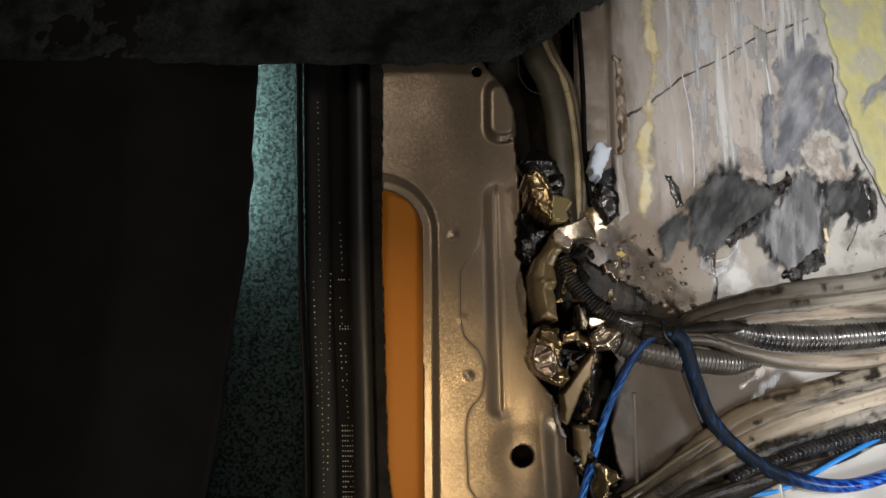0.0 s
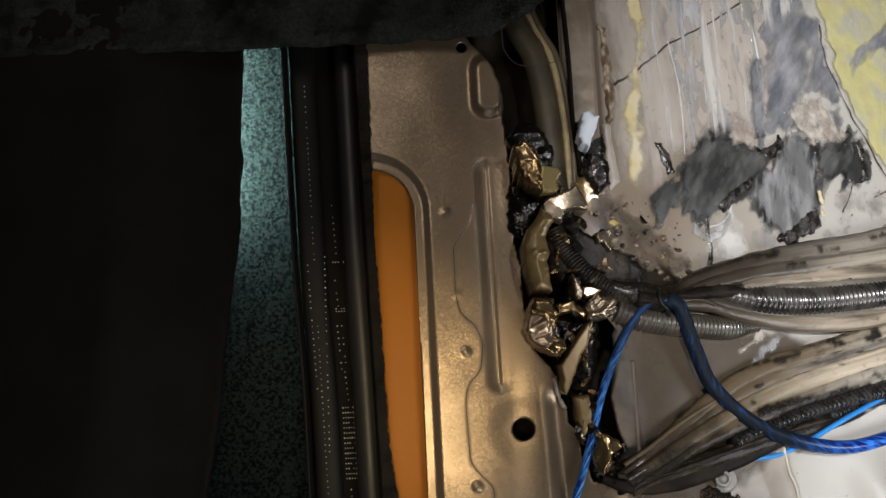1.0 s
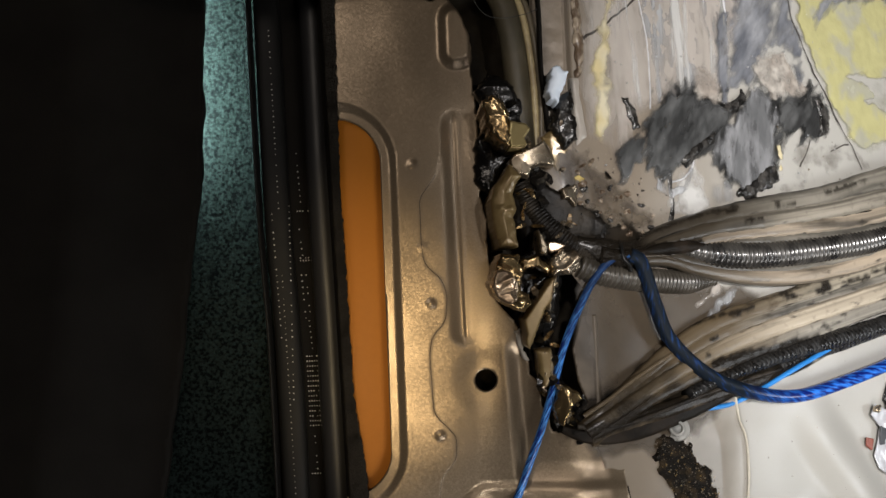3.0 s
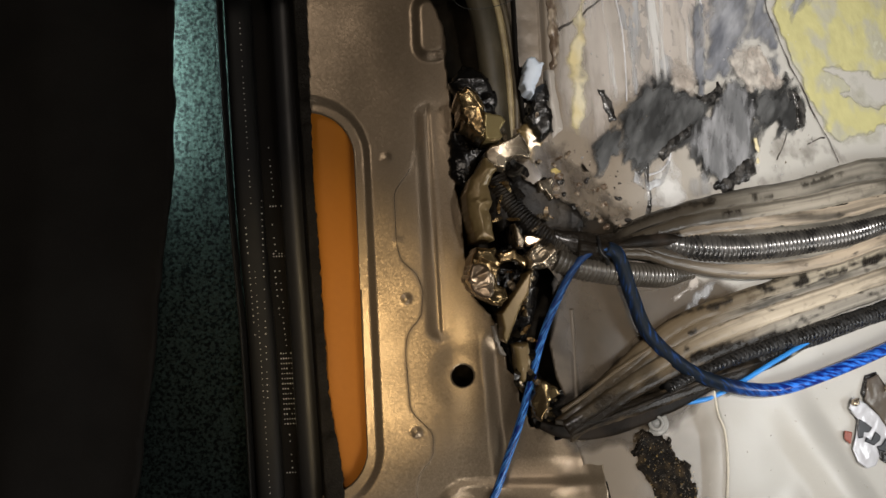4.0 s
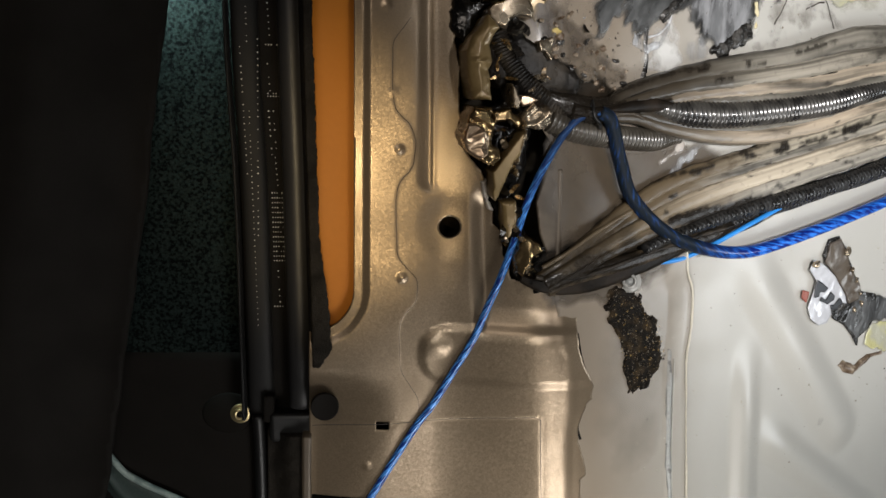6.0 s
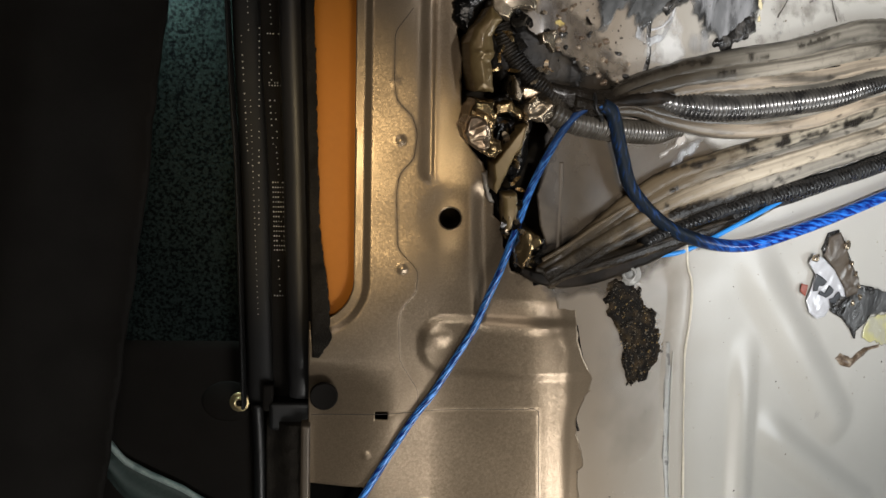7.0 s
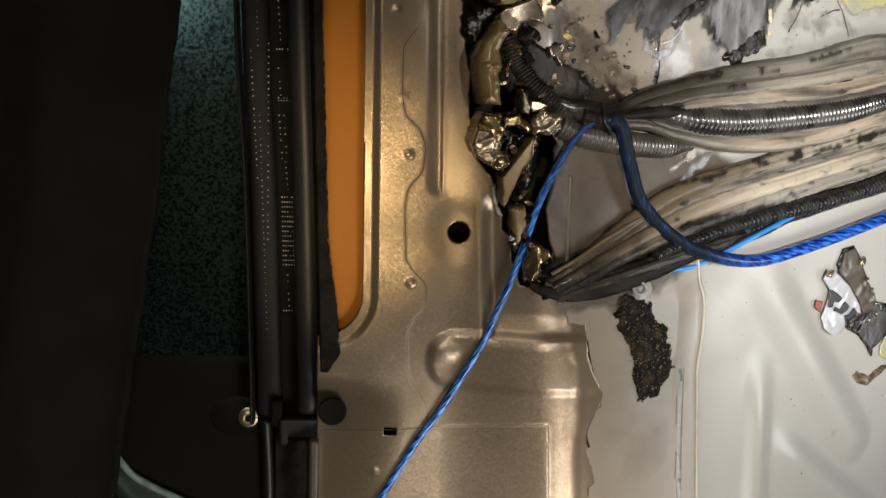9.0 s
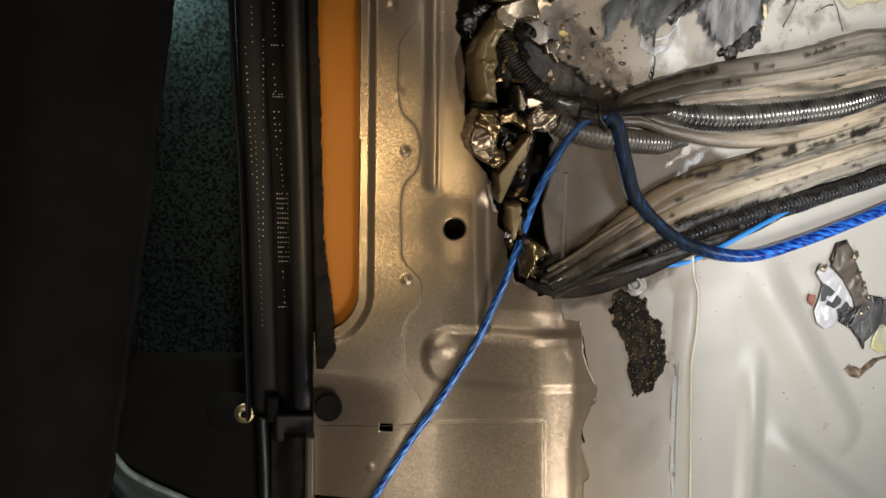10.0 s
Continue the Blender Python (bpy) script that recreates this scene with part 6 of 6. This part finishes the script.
for name, m, pts, lift, w, t in (
        ("taped_branch", GREY_TAPE, [(0.120, -0.052), (0.139, -0.054), (0.162, -0.043), (0.197, -0.0335), (0.246, -0.025), (0.311, -0.0145), (0.358, -0.002), (0.402, 0.004), (0.60, 0.02)], 0.008, fan(0.005, 0.0092), 0.0052),
        ("taped_branch", TAPE, [(0.120, -0.053), (0.139, -0.055), (0.170, -0.046), (0.207, -0.038), (0.262, -0.031), (0.312, -0.024), (0.404, -0.009), (0.60, 0.01)], 0.0105, fan(0.004, 0.0070), 0.005),
        ("taped_branch", BUFF, [(0.120, -0.054), (0.139, -0.056), (0.175, -0.049), (0.212, -0.043), (0.262, -0.038), (0.331, -0.032), (0.405, -0.020), (0.60, 0.0)], 0.0095, fan(0.004, 0.0068), 0.005),
        ("taped_branch", GREY_TAPE, [(0.120, -0.055), (0.139, -0.056), (0.175, -0.052), (0.212, -0.0475), (0.263, -0.0455), (0.331, -0.041), (0.405, -0.028), (0.60, -0.01)], 0.0085, fan(0.004, 0.0058), 0.005),
        ("taped_branch", GREY_TAPE, [(0.120, -0.056), (0.139, -0.057), (0.167, -0.0565), (0.190, -0.061), (0.229, -0.0655), (0.277, -0.0655), (0.334, -0.0585), (0.408, -0.043), (0.60, -0.01)], 0.008, fan(0.004, 0.0054), 0.004),
        ("taped_branch", BUFF, [(0.120, -0.057), (0.139, -0.058), (0.167, -0.059), (0.190, -0.065), (0.229, -0.071), (0.277, -0.0715), (0.334, -0.0645), (0.408, -0.0485), (0.60, -0.02)], 0.0085, fan(0.003, 0.0058), 0.0048),
        ("taped_trunk", GREY_TAPE, [(0.106, -0.046), (0.118, -0.050), (0.135, -0.054), (0.155, -0.052)], 0.006, lambda t: 0.0045 + 0.0040 * step(0.0, 0.4, t), lambda t: 0.004 + 0.003 * step(0.0, 0.4, t))):
    under(harness, tar_stains(sweep(name, over(pts, lift), w, m, tall=t, n=420, sides=24, lump=0.06, seed=int(lift * 1e4) + len(pts), power=2.6), UPPER_MARKS, 5))
rings = lambda depth, pitch: (lambda s: depth * math.sin(s * 2 * math.pi / pitch))
under(harness, sweep("split_loom", over([(0.150, -0.0535), (0.170, -0.0525), (0.184, -0.052), (0.208, -0.0555), (0.248, -0.0565), (0.302, -0.0525), (0.349, -0.047), (0.405, -0.036), (0.60, 0.0)], 0.0105), lambda t: 0.0022 + 0.0056 * step(0.04, 0.14, t) - 0.0022 * step(0.42, 0.60, t), LOOM, n=1500, sides=18, ridge=lambda s: 0.22 * (0.5 + 0.5 * math.cos(s * 2 * math.pi / 0.0045)) ** 0.6), )["label"] = "glossy black corrugated loom"
under(harness, sweep("split_loom", over([(0.074, -0.008), (0.080, -0.022), (0.092, -0.038), (0.108, -0.050), (0.130, -0.056)], 0.004), 0.0062, OILY, n=700, sides=14, ridge=rings(0.05, 0.0021)))["label"] = "oily black corrugated loom"
under(harness, sweep("split_loom", over([(0.108, -0.060), (0.120, -0.065), (0.140, -0.069), (0.162, -0.0715), (0.184, -0.073), (0.206, -0.0725)], 0.003), lambda t: 0.0075 - 0.004 * step(0.75, 1.0, t), DUSTY_LOOM, n=500, sides=14, ridge=rings(0.06, 0.0032)))["label"] = "dusty grey corrugated loom"
under(harness, sweep("cable_tie", [(0.1345, -0.046, 0.020), (0.1335, -0.050, 0.030), (0.1340, -0.057, 0.0335), (0.1385, -0.062, 0.030), (0.143, -0.068, 0.012)], 0.0011, SHEEN, n=50, sides=8))["label"] = "black plastic cable tie"
for k, (pts, lift, r) in enumerate((([(0.140, -0.054), (0.170, -0.0425), (0.207, -0.0345), (0.262, -0.0275), (0.330, -0.0185), (0.42, -0.004), (0.60, 0.016)], 0.0135, 0.0010), ([(0.140, -0.055), (0.175, -0.0475), (0.212, -0.0405), (0.262, -0.0345), (0.331, -0.0275), (0.42, -0.014), (0.60, 0.006)], 0.0132, 0.0009),
        ([(0.140, -0.0555), (0.180, -0.049), (0.240, -0.0425), (0.300, -0.0395), (0.40, -0.0245), (0.60, -0.004)], 0.0125, 0.0011), ([(0.190, -0.0585), (0.229, -0.0635), (0.277, -0.0630), (0.334, -0.0555), (0.408, -0.040), (0.60, -0.008)], 0.0115, 0.0012))):
    under(harness, sweep("dark_wire", over(pts, lift), r, OILY, n=120, sides=8, lump=0.1, seed=k))
under(harness, sweep("wire_stub", over([(0.150, -0.056), (0.162, -0.0555), (0.172, -0.0585)], 0.014), 0.0012, BUFF, n=24, sides=8))
under(harness, sweep("black_wire", over([(0.142, -0.054), (0.160, -0.0515), (0.180, -0.0500), (0.204, -0.0500)], 0.0145), lambda t: 0.0010 + 0.0030 * step(0.0, 0.3, t) * step(1.0, 0.6, t), STICKY, tall=lambda t: 0.0008 + 0.0016 * step(1.0, 0.6, t), n=60, sides=12, lump=0.15, seed=4))
for name, m, pts, lift, w, t in (
        ("taped_branch", LOW_TAPE, [(0.106, -0.160), (0.120, -0.150), (0.139, -0.135), (0.172, -0.114), (0.204, -0.1005), (0.254, -0.0895), (0.308, -0.079), (0.368, -0.067), (0.412, -0.056), (0.60, -0.02)], 0.005, fan(0.0045, 0.0064), 0.0034),
        ("taped_branch", LOW_GREY, [(0.107, -0.161), (0.125, -0.150), (0.150, -0.133), (0.186, -0.115), (0.225, -0.103), (0.30, -0.0885), (0.413, -0.067), (0.60, -0.03)], 0.0055, fan(0.004, 0.0056), 0.0034),
        ("taped_branch", LOW_BUFF, [(0.108, -0.162), (0.125, -0.152), (0.151, -0.138), (0.191, -0.122), (0.234, -0.110), (0.308, -0.0945), (0.413, -0.074), (0.60, -0.035)], 0.0075, fan(0.0045, 0.0068), 0.0042),
        ("taped_branch", LOW_GREY, [(0.110, -0.164), (0.130, -0.155), (0.152, -0.144), (0.197, -0.1295), (0.246, -0.1175), (0.299, -0.106), (0.416, -0.083), (0.60, -0.045)], 0.006, fan(0.0045, 0.0074), 0.004),
        ("taped_branch", LOW_GREY, [(0.110, -0.166), (0.130, -0.159), (0.162, -0.153), (0.209, -0.145), (0.259, -0.136), (0.292, -0.126)], 0.004, 0.0055, 0.004),
        ("braided_sleeve", BRAID, [(0.178, -0.1440), (0.197, -0.138), (0.215, -0.1340), (0.246, -0.1275), (0.300, -0.119), (0.341, -0.113), (0.417, -0.098), (0.60, -0.055)], 0.008, fan(0.004, 0.0068), 0.0052),
        ("braided_sleeve", BRAID, [(0.255, -0.133), (0.285, -0.127), (0.320, -0.121), (0.360, -0.113), (0.42, -0.102), (0.60, -0.06)], 0.006, 0.0045, 0.0042),
        ("tarred_end", STICKY, [(0.094, -0.160), (0.110, -0.165), (0.135, -0.164), (0.165, -0.158), (0.195, -0.151), (0.225, -0.145)], 0.0045, lambda u: 0.0062 * np.sin(np.pi * np.clip(0.12 + 0.85 * u, 0, 0.97)) ** 0.7, 0.003)):
    under(lower, tar_stains(sweep(name, over(pts, lift), w, m, tall=t, n=420, sides=24, lump=0.06, seed=int(lift * 1e4) + len(pts), power=2.6 if m is not BRAID else 2.0), LOWER_MARKS, 9))

for k, (pts, lift, r, m) in enumerate((([(0.102, -0.158), (0.122, -0.160), (0.150, -0.1545), (0.185, -0.1465), (0.225, -0.139), (0.262, -0.1335)], 0.0085, 0.0015, OILY), ([(0.106, -0.152), (0.122, -0.1425), (0.142, -0.1300), (0.170, -0.1165)], 0.0085, 0.0012, LOW_TAPE))):
    under(lower, sweep("dark_wire", over(pts, lift), r, m, n=90, sides=10, lump=0.18, seed=70 + k))

slim = [(-0.0300, -0.366, 0.0142), (-0.0037, -0.3188, 0.0142), (0.0145, -0.2868, 0.0142), (0.0289, -0.2629, 0.0145), (0.0414, -0.2450, 0.0150), (0.0537, -0.2233, 0.0160), (0.0656, -0.2015, 0.0180), (0.0737, -0.1801, 0.0200), (0.0810, -0.1609, 0.0220), (0.0891, -0.1345, 0.0250), (0.0965, -0.1088, 0.0270), (0.1059, -0.0872, 0.0280), (0.1171, -0.0675, 0.0290), (0.1272, -0.0575, 0.0290), (0.1385, -0.0555, 0.0265)]
tagged(sweep("slim_blue_cable", slim, 0.0024, BLUE_THIN, n=320, sides=16), "slim twisted blue cable looped over the sill", "cable")
thick = [(0.139, -0.055, 0.026), *over([(0.147, -0.060)], 0.014), *over([(0.156, -0.085), (0.168, -0.111), (0.203, -0.138), (0.257, -0.153), (0.312, -0.148), (0.417, -0.126), (0.56, -0.09)], 0.011)]
tagged(sweep("power_cable", thick, 0.0046, BLUE, n=320, sides=18), "translucent blue power cable, dusty near the cable tie", "cable")
thin = over([(0.150, -0.156), (0.1783, -0.1536), (0.1977, -0.1553), (0.2151, -0.154)], 0.004) + over([(0.237, -0.1473)], 0.006) + over([(0.2559, -0.1385), (0.2808, -0.1297)], 0.0125) + over([(0.345, -0.111), (0.412, -0.095), (0.55, -0.055)], 0.004)
tagged(sweep("thin_blue_wire", thin, lambda t: 0.0015 + 0.0008 * t, SKY_BLUE, n=120), "thin light blue wire under the braided sleeve", "wire")

# ---- small things on the floor ----
stud = thing("plastic_stud", (0.1718, -0.1668, float(floor_height(np.array(0.1718), np.array(-0.1668)))), "clear grey plastic nut on a floor stud", "nut")
for name, rings_, mat in (("collar", [(0.0078, -0.002), (0.0078, 0.0035), (0.0068, 0.0046)], CLEAR), ("sleeve", [(0.0050, 0.004), (0.0050, 0.0105), (0.0042, 0.0112), (0.0032, 0.0112), (0.0030, 0.008)], CLEAR), ("core", [(0.0028, 0.006), (0.0028, 0.0086)], GREY_SEALER)):
    o = lathe(name, rings_, mat, 22)
    o.parent = stud
stud.rotation_euler = (-0.20, -0.28, 0)


def flat(name, pts, lift, mat, parent, cell=0.0016, thick=0.0004, amp=0.0006, seed=0):
    keep = lambda x, y: -poly_sdf(x, y, pts)
    xs, ys = [p[0] for p in pts], [p[1] for p in pts]
    return under(parent, sheet(name, (min(xs) - 0.002, max(xs) + 0.002), (min(ys) - 0.002, max(ys) + 0.002), cell, lambda x, y: floor_height(x, y) + lift + amp * rough(x, y, 110, seed), mat, keep, thick))


label_at = float(floor_height(np.array(0.365), np.array(-0.18)))
sticker = thing("torn_sticker", (0.365, -0.18, label_at), "torn foil sticker with dark bars on the floor", "sticker")
flat("backing", [(0.352, -0.159), (0.357, -0.146), (0.37, -0.144), (0.386, -0.168), (0.402, -0.193), (0.42, -0.197), (0.42, -0.219), (0.414, -0.227), (0.402, -0.232), (0.402, -0.24), (0.395, -0.23), (0.384, -0.219), (0.369, -0.211), (0.364, -0.201), (0.381, -0.2), (0.368, -0.176)], 0.0016, TAR, sticker, 0.0012, 0.003, 0.0012, 1)
flat("brown_fold", [(0.354, -0.164), (0.358, -0.149), (0.37, -0.146), (0.383, -0.168), (0.398, -0.186), (0.399, -0.199), (0.386, -0.201), (0.381, -0.191), (0.368, -0.176)], 0.0040, BROWN_FOLD, sticker, 0.0012, 0.002, 0.0008, 2)
white_film = flat("white_film", [(0.342, -0.16), (0.354, -0.166), (0.368, -0.177), (0.381, -0.193), (0.383, -0.2), (0.373, -0.198), (0.364, -0.201), (0.366, -0.207), (0.361, -0.213), (0.352, -0.214), (0.343, -0.208), (0.339, -0.198), (0.344, -0.188), (0.347, -0.178), (0.338, -0.168)], 0.0042, STICKER_FILM, sticker, 0.001, 0.001, 0.0005, 3)
flat("dark_bar", [(0.347, -0.177), (0.353, -0.18), (0.36, -0.185), (0.356, -0.188), (0.351, -0.187), (0.35, -0.191), (0.345, -0.191), (0.345, -0.184)], 0.0054, INK, white_film, 0.0008, 0.0006, 0.0, 6)
flat("dark_bar", [(0.363, -0.188), (0.368, -0.192), (0.367, -0.195), (0.36, -0.198), (0.356, -0.196), (0.351, -0.194), (0.353, -0.191), (0.358, -0.194)], 0.0054, INK, white_film, 0.0008, 0.0006, 0.0, 6)
flat("dark_bar", [(0.374, -0.194), (0.378, -0.199), (0.373, -0.201), (0.371, -0.204), (0.364, -0.202), (0.363, -0.199), (0.368, -0.199)], 0.0054, INK, white_film, 0.0008, 0.0006, 0.0, 6)
flat("red_corner", [(0.333, -0.184), (0.34, -0.186), (0.338, -0.195), (0.332, -0.19)], 0.0036, RED, sticker, 0.001, 0.001, 0.0004, 7)
for k, (cx, cy, r) in enumerate(((0.378, -0.157, 0.0042), (0.386, -0.172, 0.0026), (0.390, -0.181, 0.0022), (0.395, -0.192, 0.0024), (0.389, -0.205, 0.0030), (0.398, -0.201, 0.0020), (0.343, -0.164, 0.0040))):
    scrap("foil_fleck", [(cx + r * math.cos(a + k) * (0.7 + 0.4 * ((a * 7) % 1)), cy + r * math.sin(a + k)) for a in (0, 1.2, 2.4, 3.7, 5.0)], float(base(cx, cy)) + 0.0062, SILVER, "", "", 0.004, 0.0009, 30 + k, parent=sticker, tilt=(-0.55, 0), thick=0.002, wrinkle=260, tuck=0.0006, rim=0.001)


sticker.location += Vector((0.0045, -0.008, -0.0019))


def flakes(name, count, box, size, mat, label, category, seed, where=None, lift=0.0006):
    """Loose crumbs strewn over a stretch of the floor: small tilted chips in one mesh."""
    rnd = random.Random(seed)
    verts, faces = [], []
    while len(verts) < 4 * count:
        x, y = rnd.uniform(box[0], box[1]), rnd.uniform(box[2], box[3])
        if where and not where(x, y):
            continue
        z = float(floor_height(np.array(x), np.array(y))) + lift
        a, r = rnd.uniform(0, 6.3), size * (0.35 + 1.5 * rnd.random() ** 3)
        k = len(verts)
        verts += [(x + r * math.cos(a), y + r * math.sin(a), z - 0.0004), (x + 0.6 * r * math.cos(a + 1.9), y + 0.6 * r * math.sin(a + 1.9), z - 0.0004), (x + 0.7 * r * math.cos(a + 4.0), y + 0.7 * r * math.sin(a + 4.0), z - 0.0004), (x, y, z + 0.5 * r)]
        faces += [(k, k + 1, k + 3), (k + 1, k + 2, k + 3), (k + 2, k, k + 3), (k + 2, k + 1, k)]
    return tagged(mesh_object(name, verts, faces, mat, smooth=False), label, category, kind="stuff")


patch("clear_film", [(0.1871, -0.0873), (0.195, -0.0815), (0.2022, -0.0746), (0.2112, -0.0713), (0.2137, -0.0766), (0.2058, -0.0853), (0.1993, -0.0905), (0.1896, -0.0924)], 0.0010, MILKY, "crumpled clear film scrap between the harnesses", "film", 0.0022, 150, 0.0016, 0.0008, 0.0008, 61, feather=0.006)
TAR_SPOT = [(0.155, -0.1701), (0.1766, -0.1741), (0.1878, -0.1889), (0.1976, -0.1962), (0.2025, -0.2201), (0.193, -0.2358), (0.1782, -0.2452), (0.17, -0.2268), (0.1627, -0.2039), (0.1548, -0.1832)]
flakes("pale_crumbs", 420, (0.153, 0.204, -0.248, -0.168), 0.0006, PALE_CHIP, "pale glittering flakes on the tar patch", "crumbs", 13, lambda x, y: poly_sdf(np.array([x]), np.array([y]), TAR_SPOT)[0] < 0.001, 0.0052)
flakes("gold_crumbs", 150, (0.153, 0.204, -0.248, -0.168), 0.0008, GOLD_CHIP, "gold flakes on the tar patch", "crumbs", 3, lambda x, y: poly_sdf(np.array([x]), np.array([y]), TAR_SPOT)[0] < 0, 0.0052)
# dust, and pale chips in place of the floor paint's small glints
flakes("dust_specks", 150, (0.215, 0.50, -0.36, -0.125), 0.0005, PALE_CHIP, "pale specks for dust and glints on the floor paint", "dust", 14, None, 0.0005)
flakes("tan_grit", 45, (0.15, 0.50, -0.36, -0.13), 0.0007, RUST, "brown grit on the floor paint", "grit", 15, None, 0.0005)
flakes("black_crumbs", 90, (0.10, 0.18, -0.05, 0.01), 0.0009, TAR, "black crumbs beside the wiring", "crumbs", 4)
flakes("tan_crumbs", 90, (0.095, 0.17, -0.05, 0.015), 0.0008, TAN_PAINT, "tan paint crumbs beside the wiring", "crumbs", 5)
# silver chips take the place of glints on the wet butyl
flakes("bright_crumbs", 60, (0.16, 0.33, -0.02, 0.06), 0.0009, SILVER, "silver specks added as wet glints on the butyl remnants", "crumbs", 6, None, 0.004)
# white chips imitate small glints of the wet sealant
flakes("glue_flecks", 170, (0.125, 0.335, -0.015, 0.19), 0.0009, WHITE_FILM, "white flecks added as wet glints on the smeared sealant", "crumbs", 9, None, 0.0024)
flakes("floor_specks", 150, (0.16, 0.46, -0.38, -0.16), 0.0006, SEALER, "pale specks on the floor paint", "crumbs", 7)
flakes("dark_specks", 26, (0.16, 0.46, -0.38, -0.16), 0.0007, CRACK, "dark specks on the floor paint", "crumbs", 8)


def shreds(name, count, line, spread, level, size, mat, label, category, seed):
    """Torn curled shreds of foil lying along a line, each a short bent strip."""
    rnd = random.Random(seed)
    verts, faces = [], []
    run = spline([(x, y, 0) for x, y in line], 200)
    for i in range(count):
        cx, cy, _ = run[rnd.randrange(200)]
        cx, cy = cx + rnd.gauss(0, spread), cy + rnd.gauss(0, spread)
        a, length, half = rnd.uniform(0, 6.3), size * rnd.uniform(0.5, 1.6), size * rnd.uniform(0.12, 0.4)
        z0, tip, roll = level + rnd.uniform(-0.006, 0.006), rnd.uniform(-0.7, 0.7), rnd.uniform(-0.8, 0.8)
        k = len(verts)
        for f in range(5):
            u = (f / 4 - 0.5) * length
            w = half * (1 - 0.5 * abs(f / 2 - 1) ** 2) * rnd.uniform(0.7, 1.2)
            px, py, pz = cx + u * math.cos(a), cy + u * math.sin(a), z0 + u * tip + 0.25 * length * math.sin(f * 1.7 + i)
            for sgn in (-1, 1):
                for dz in (0, -0.0003):
                    verts.append((px - sgn * w * math.sin(a), py + sgn * w * math.cos(a), pz + sgn * w * roll + dz))
        for f in range(4):
            p, q = k + 4 * f, k + 4 * f + 4
            faces += [(p, p + 2, q + 2, q), (p + 1, q + 1, q + 3, p + 3), (p, q, q + 1, p + 1), (p + 2, p + 3, q + 3, q + 2)]
        faces += [(k, k + 1, k + 3, k + 2), (k + 16, k + 18, k + 19, k + 17)]
    return tagged(mesh_object(name, verts, faces, mat, smooth=False), label, category, kind="stuff")


shreds("silver_shreds", 34, [(0.076, 0.008), (0.092, -0.004), (0.100, -0.030), (0.092, -0.055), (0.080, -0.080), (0.086, -0.120), (0.098, -0.150)], 0.005, 0.028, 0.0046, SILVER, "torn silver foil shreds along the trough", "foil", 51)
shreds("gold_shreds", 26, [(0.062, 0.030), (0.070, -0.010), (0.078, -0.050), (0.086, -0.100), (0.095, -0.140), (0.100, -0.155)], 0.004, 0.027, 0.0052, FOIL, "torn gold foil shreds along the trough", "foil", 52)
shreds("black_shreds", 60, [(0.066, 0.040), (0.080, -0.005), (0.090, -0.040), (0.082, -0.090), (0.096, -0.140), (0.112, -0.164)], 0.004, 0.024, 0.009, BLACK_FOIL, "tarred black film shreds along the trough", "film", 53)
shreds("tan_shreds", 12, [(0.090, 0.024), (0.108, 0.004), (0.124, -0.014), (0.140, -0.030)], 0.006, 0.024, 0.0036, RUST, "brown sealant shreds beside the wiring", "sealant", 54)

tagged(sweep("stray_fibre", [(0.0467, 0.1148, 0.036), (0.0481, 0.105, 0.03), (0.0549, 0.096, 0.03), (0.0652, 0.0937, 0.03), (0.0779, 0.0955, 0.03), (0.0869, 0.0987, 0.03)], 0.00022, PALE_FIBRE, n=50, sides=6), "thin pale carpet fibre hanging over the trough", "fibre", "stray fibres")
tagged(sweep("stray_fibre", [(0.0637, 0.121, 0.036), (0.0695, 0.1137, 0.03), (0.0732, 0.1048, 0.03)], 0.00022, PALE_FIBRE, n=50, sides=6), "thin pale carpet fibre hanging over the trough", "fibre", "stray fibres")
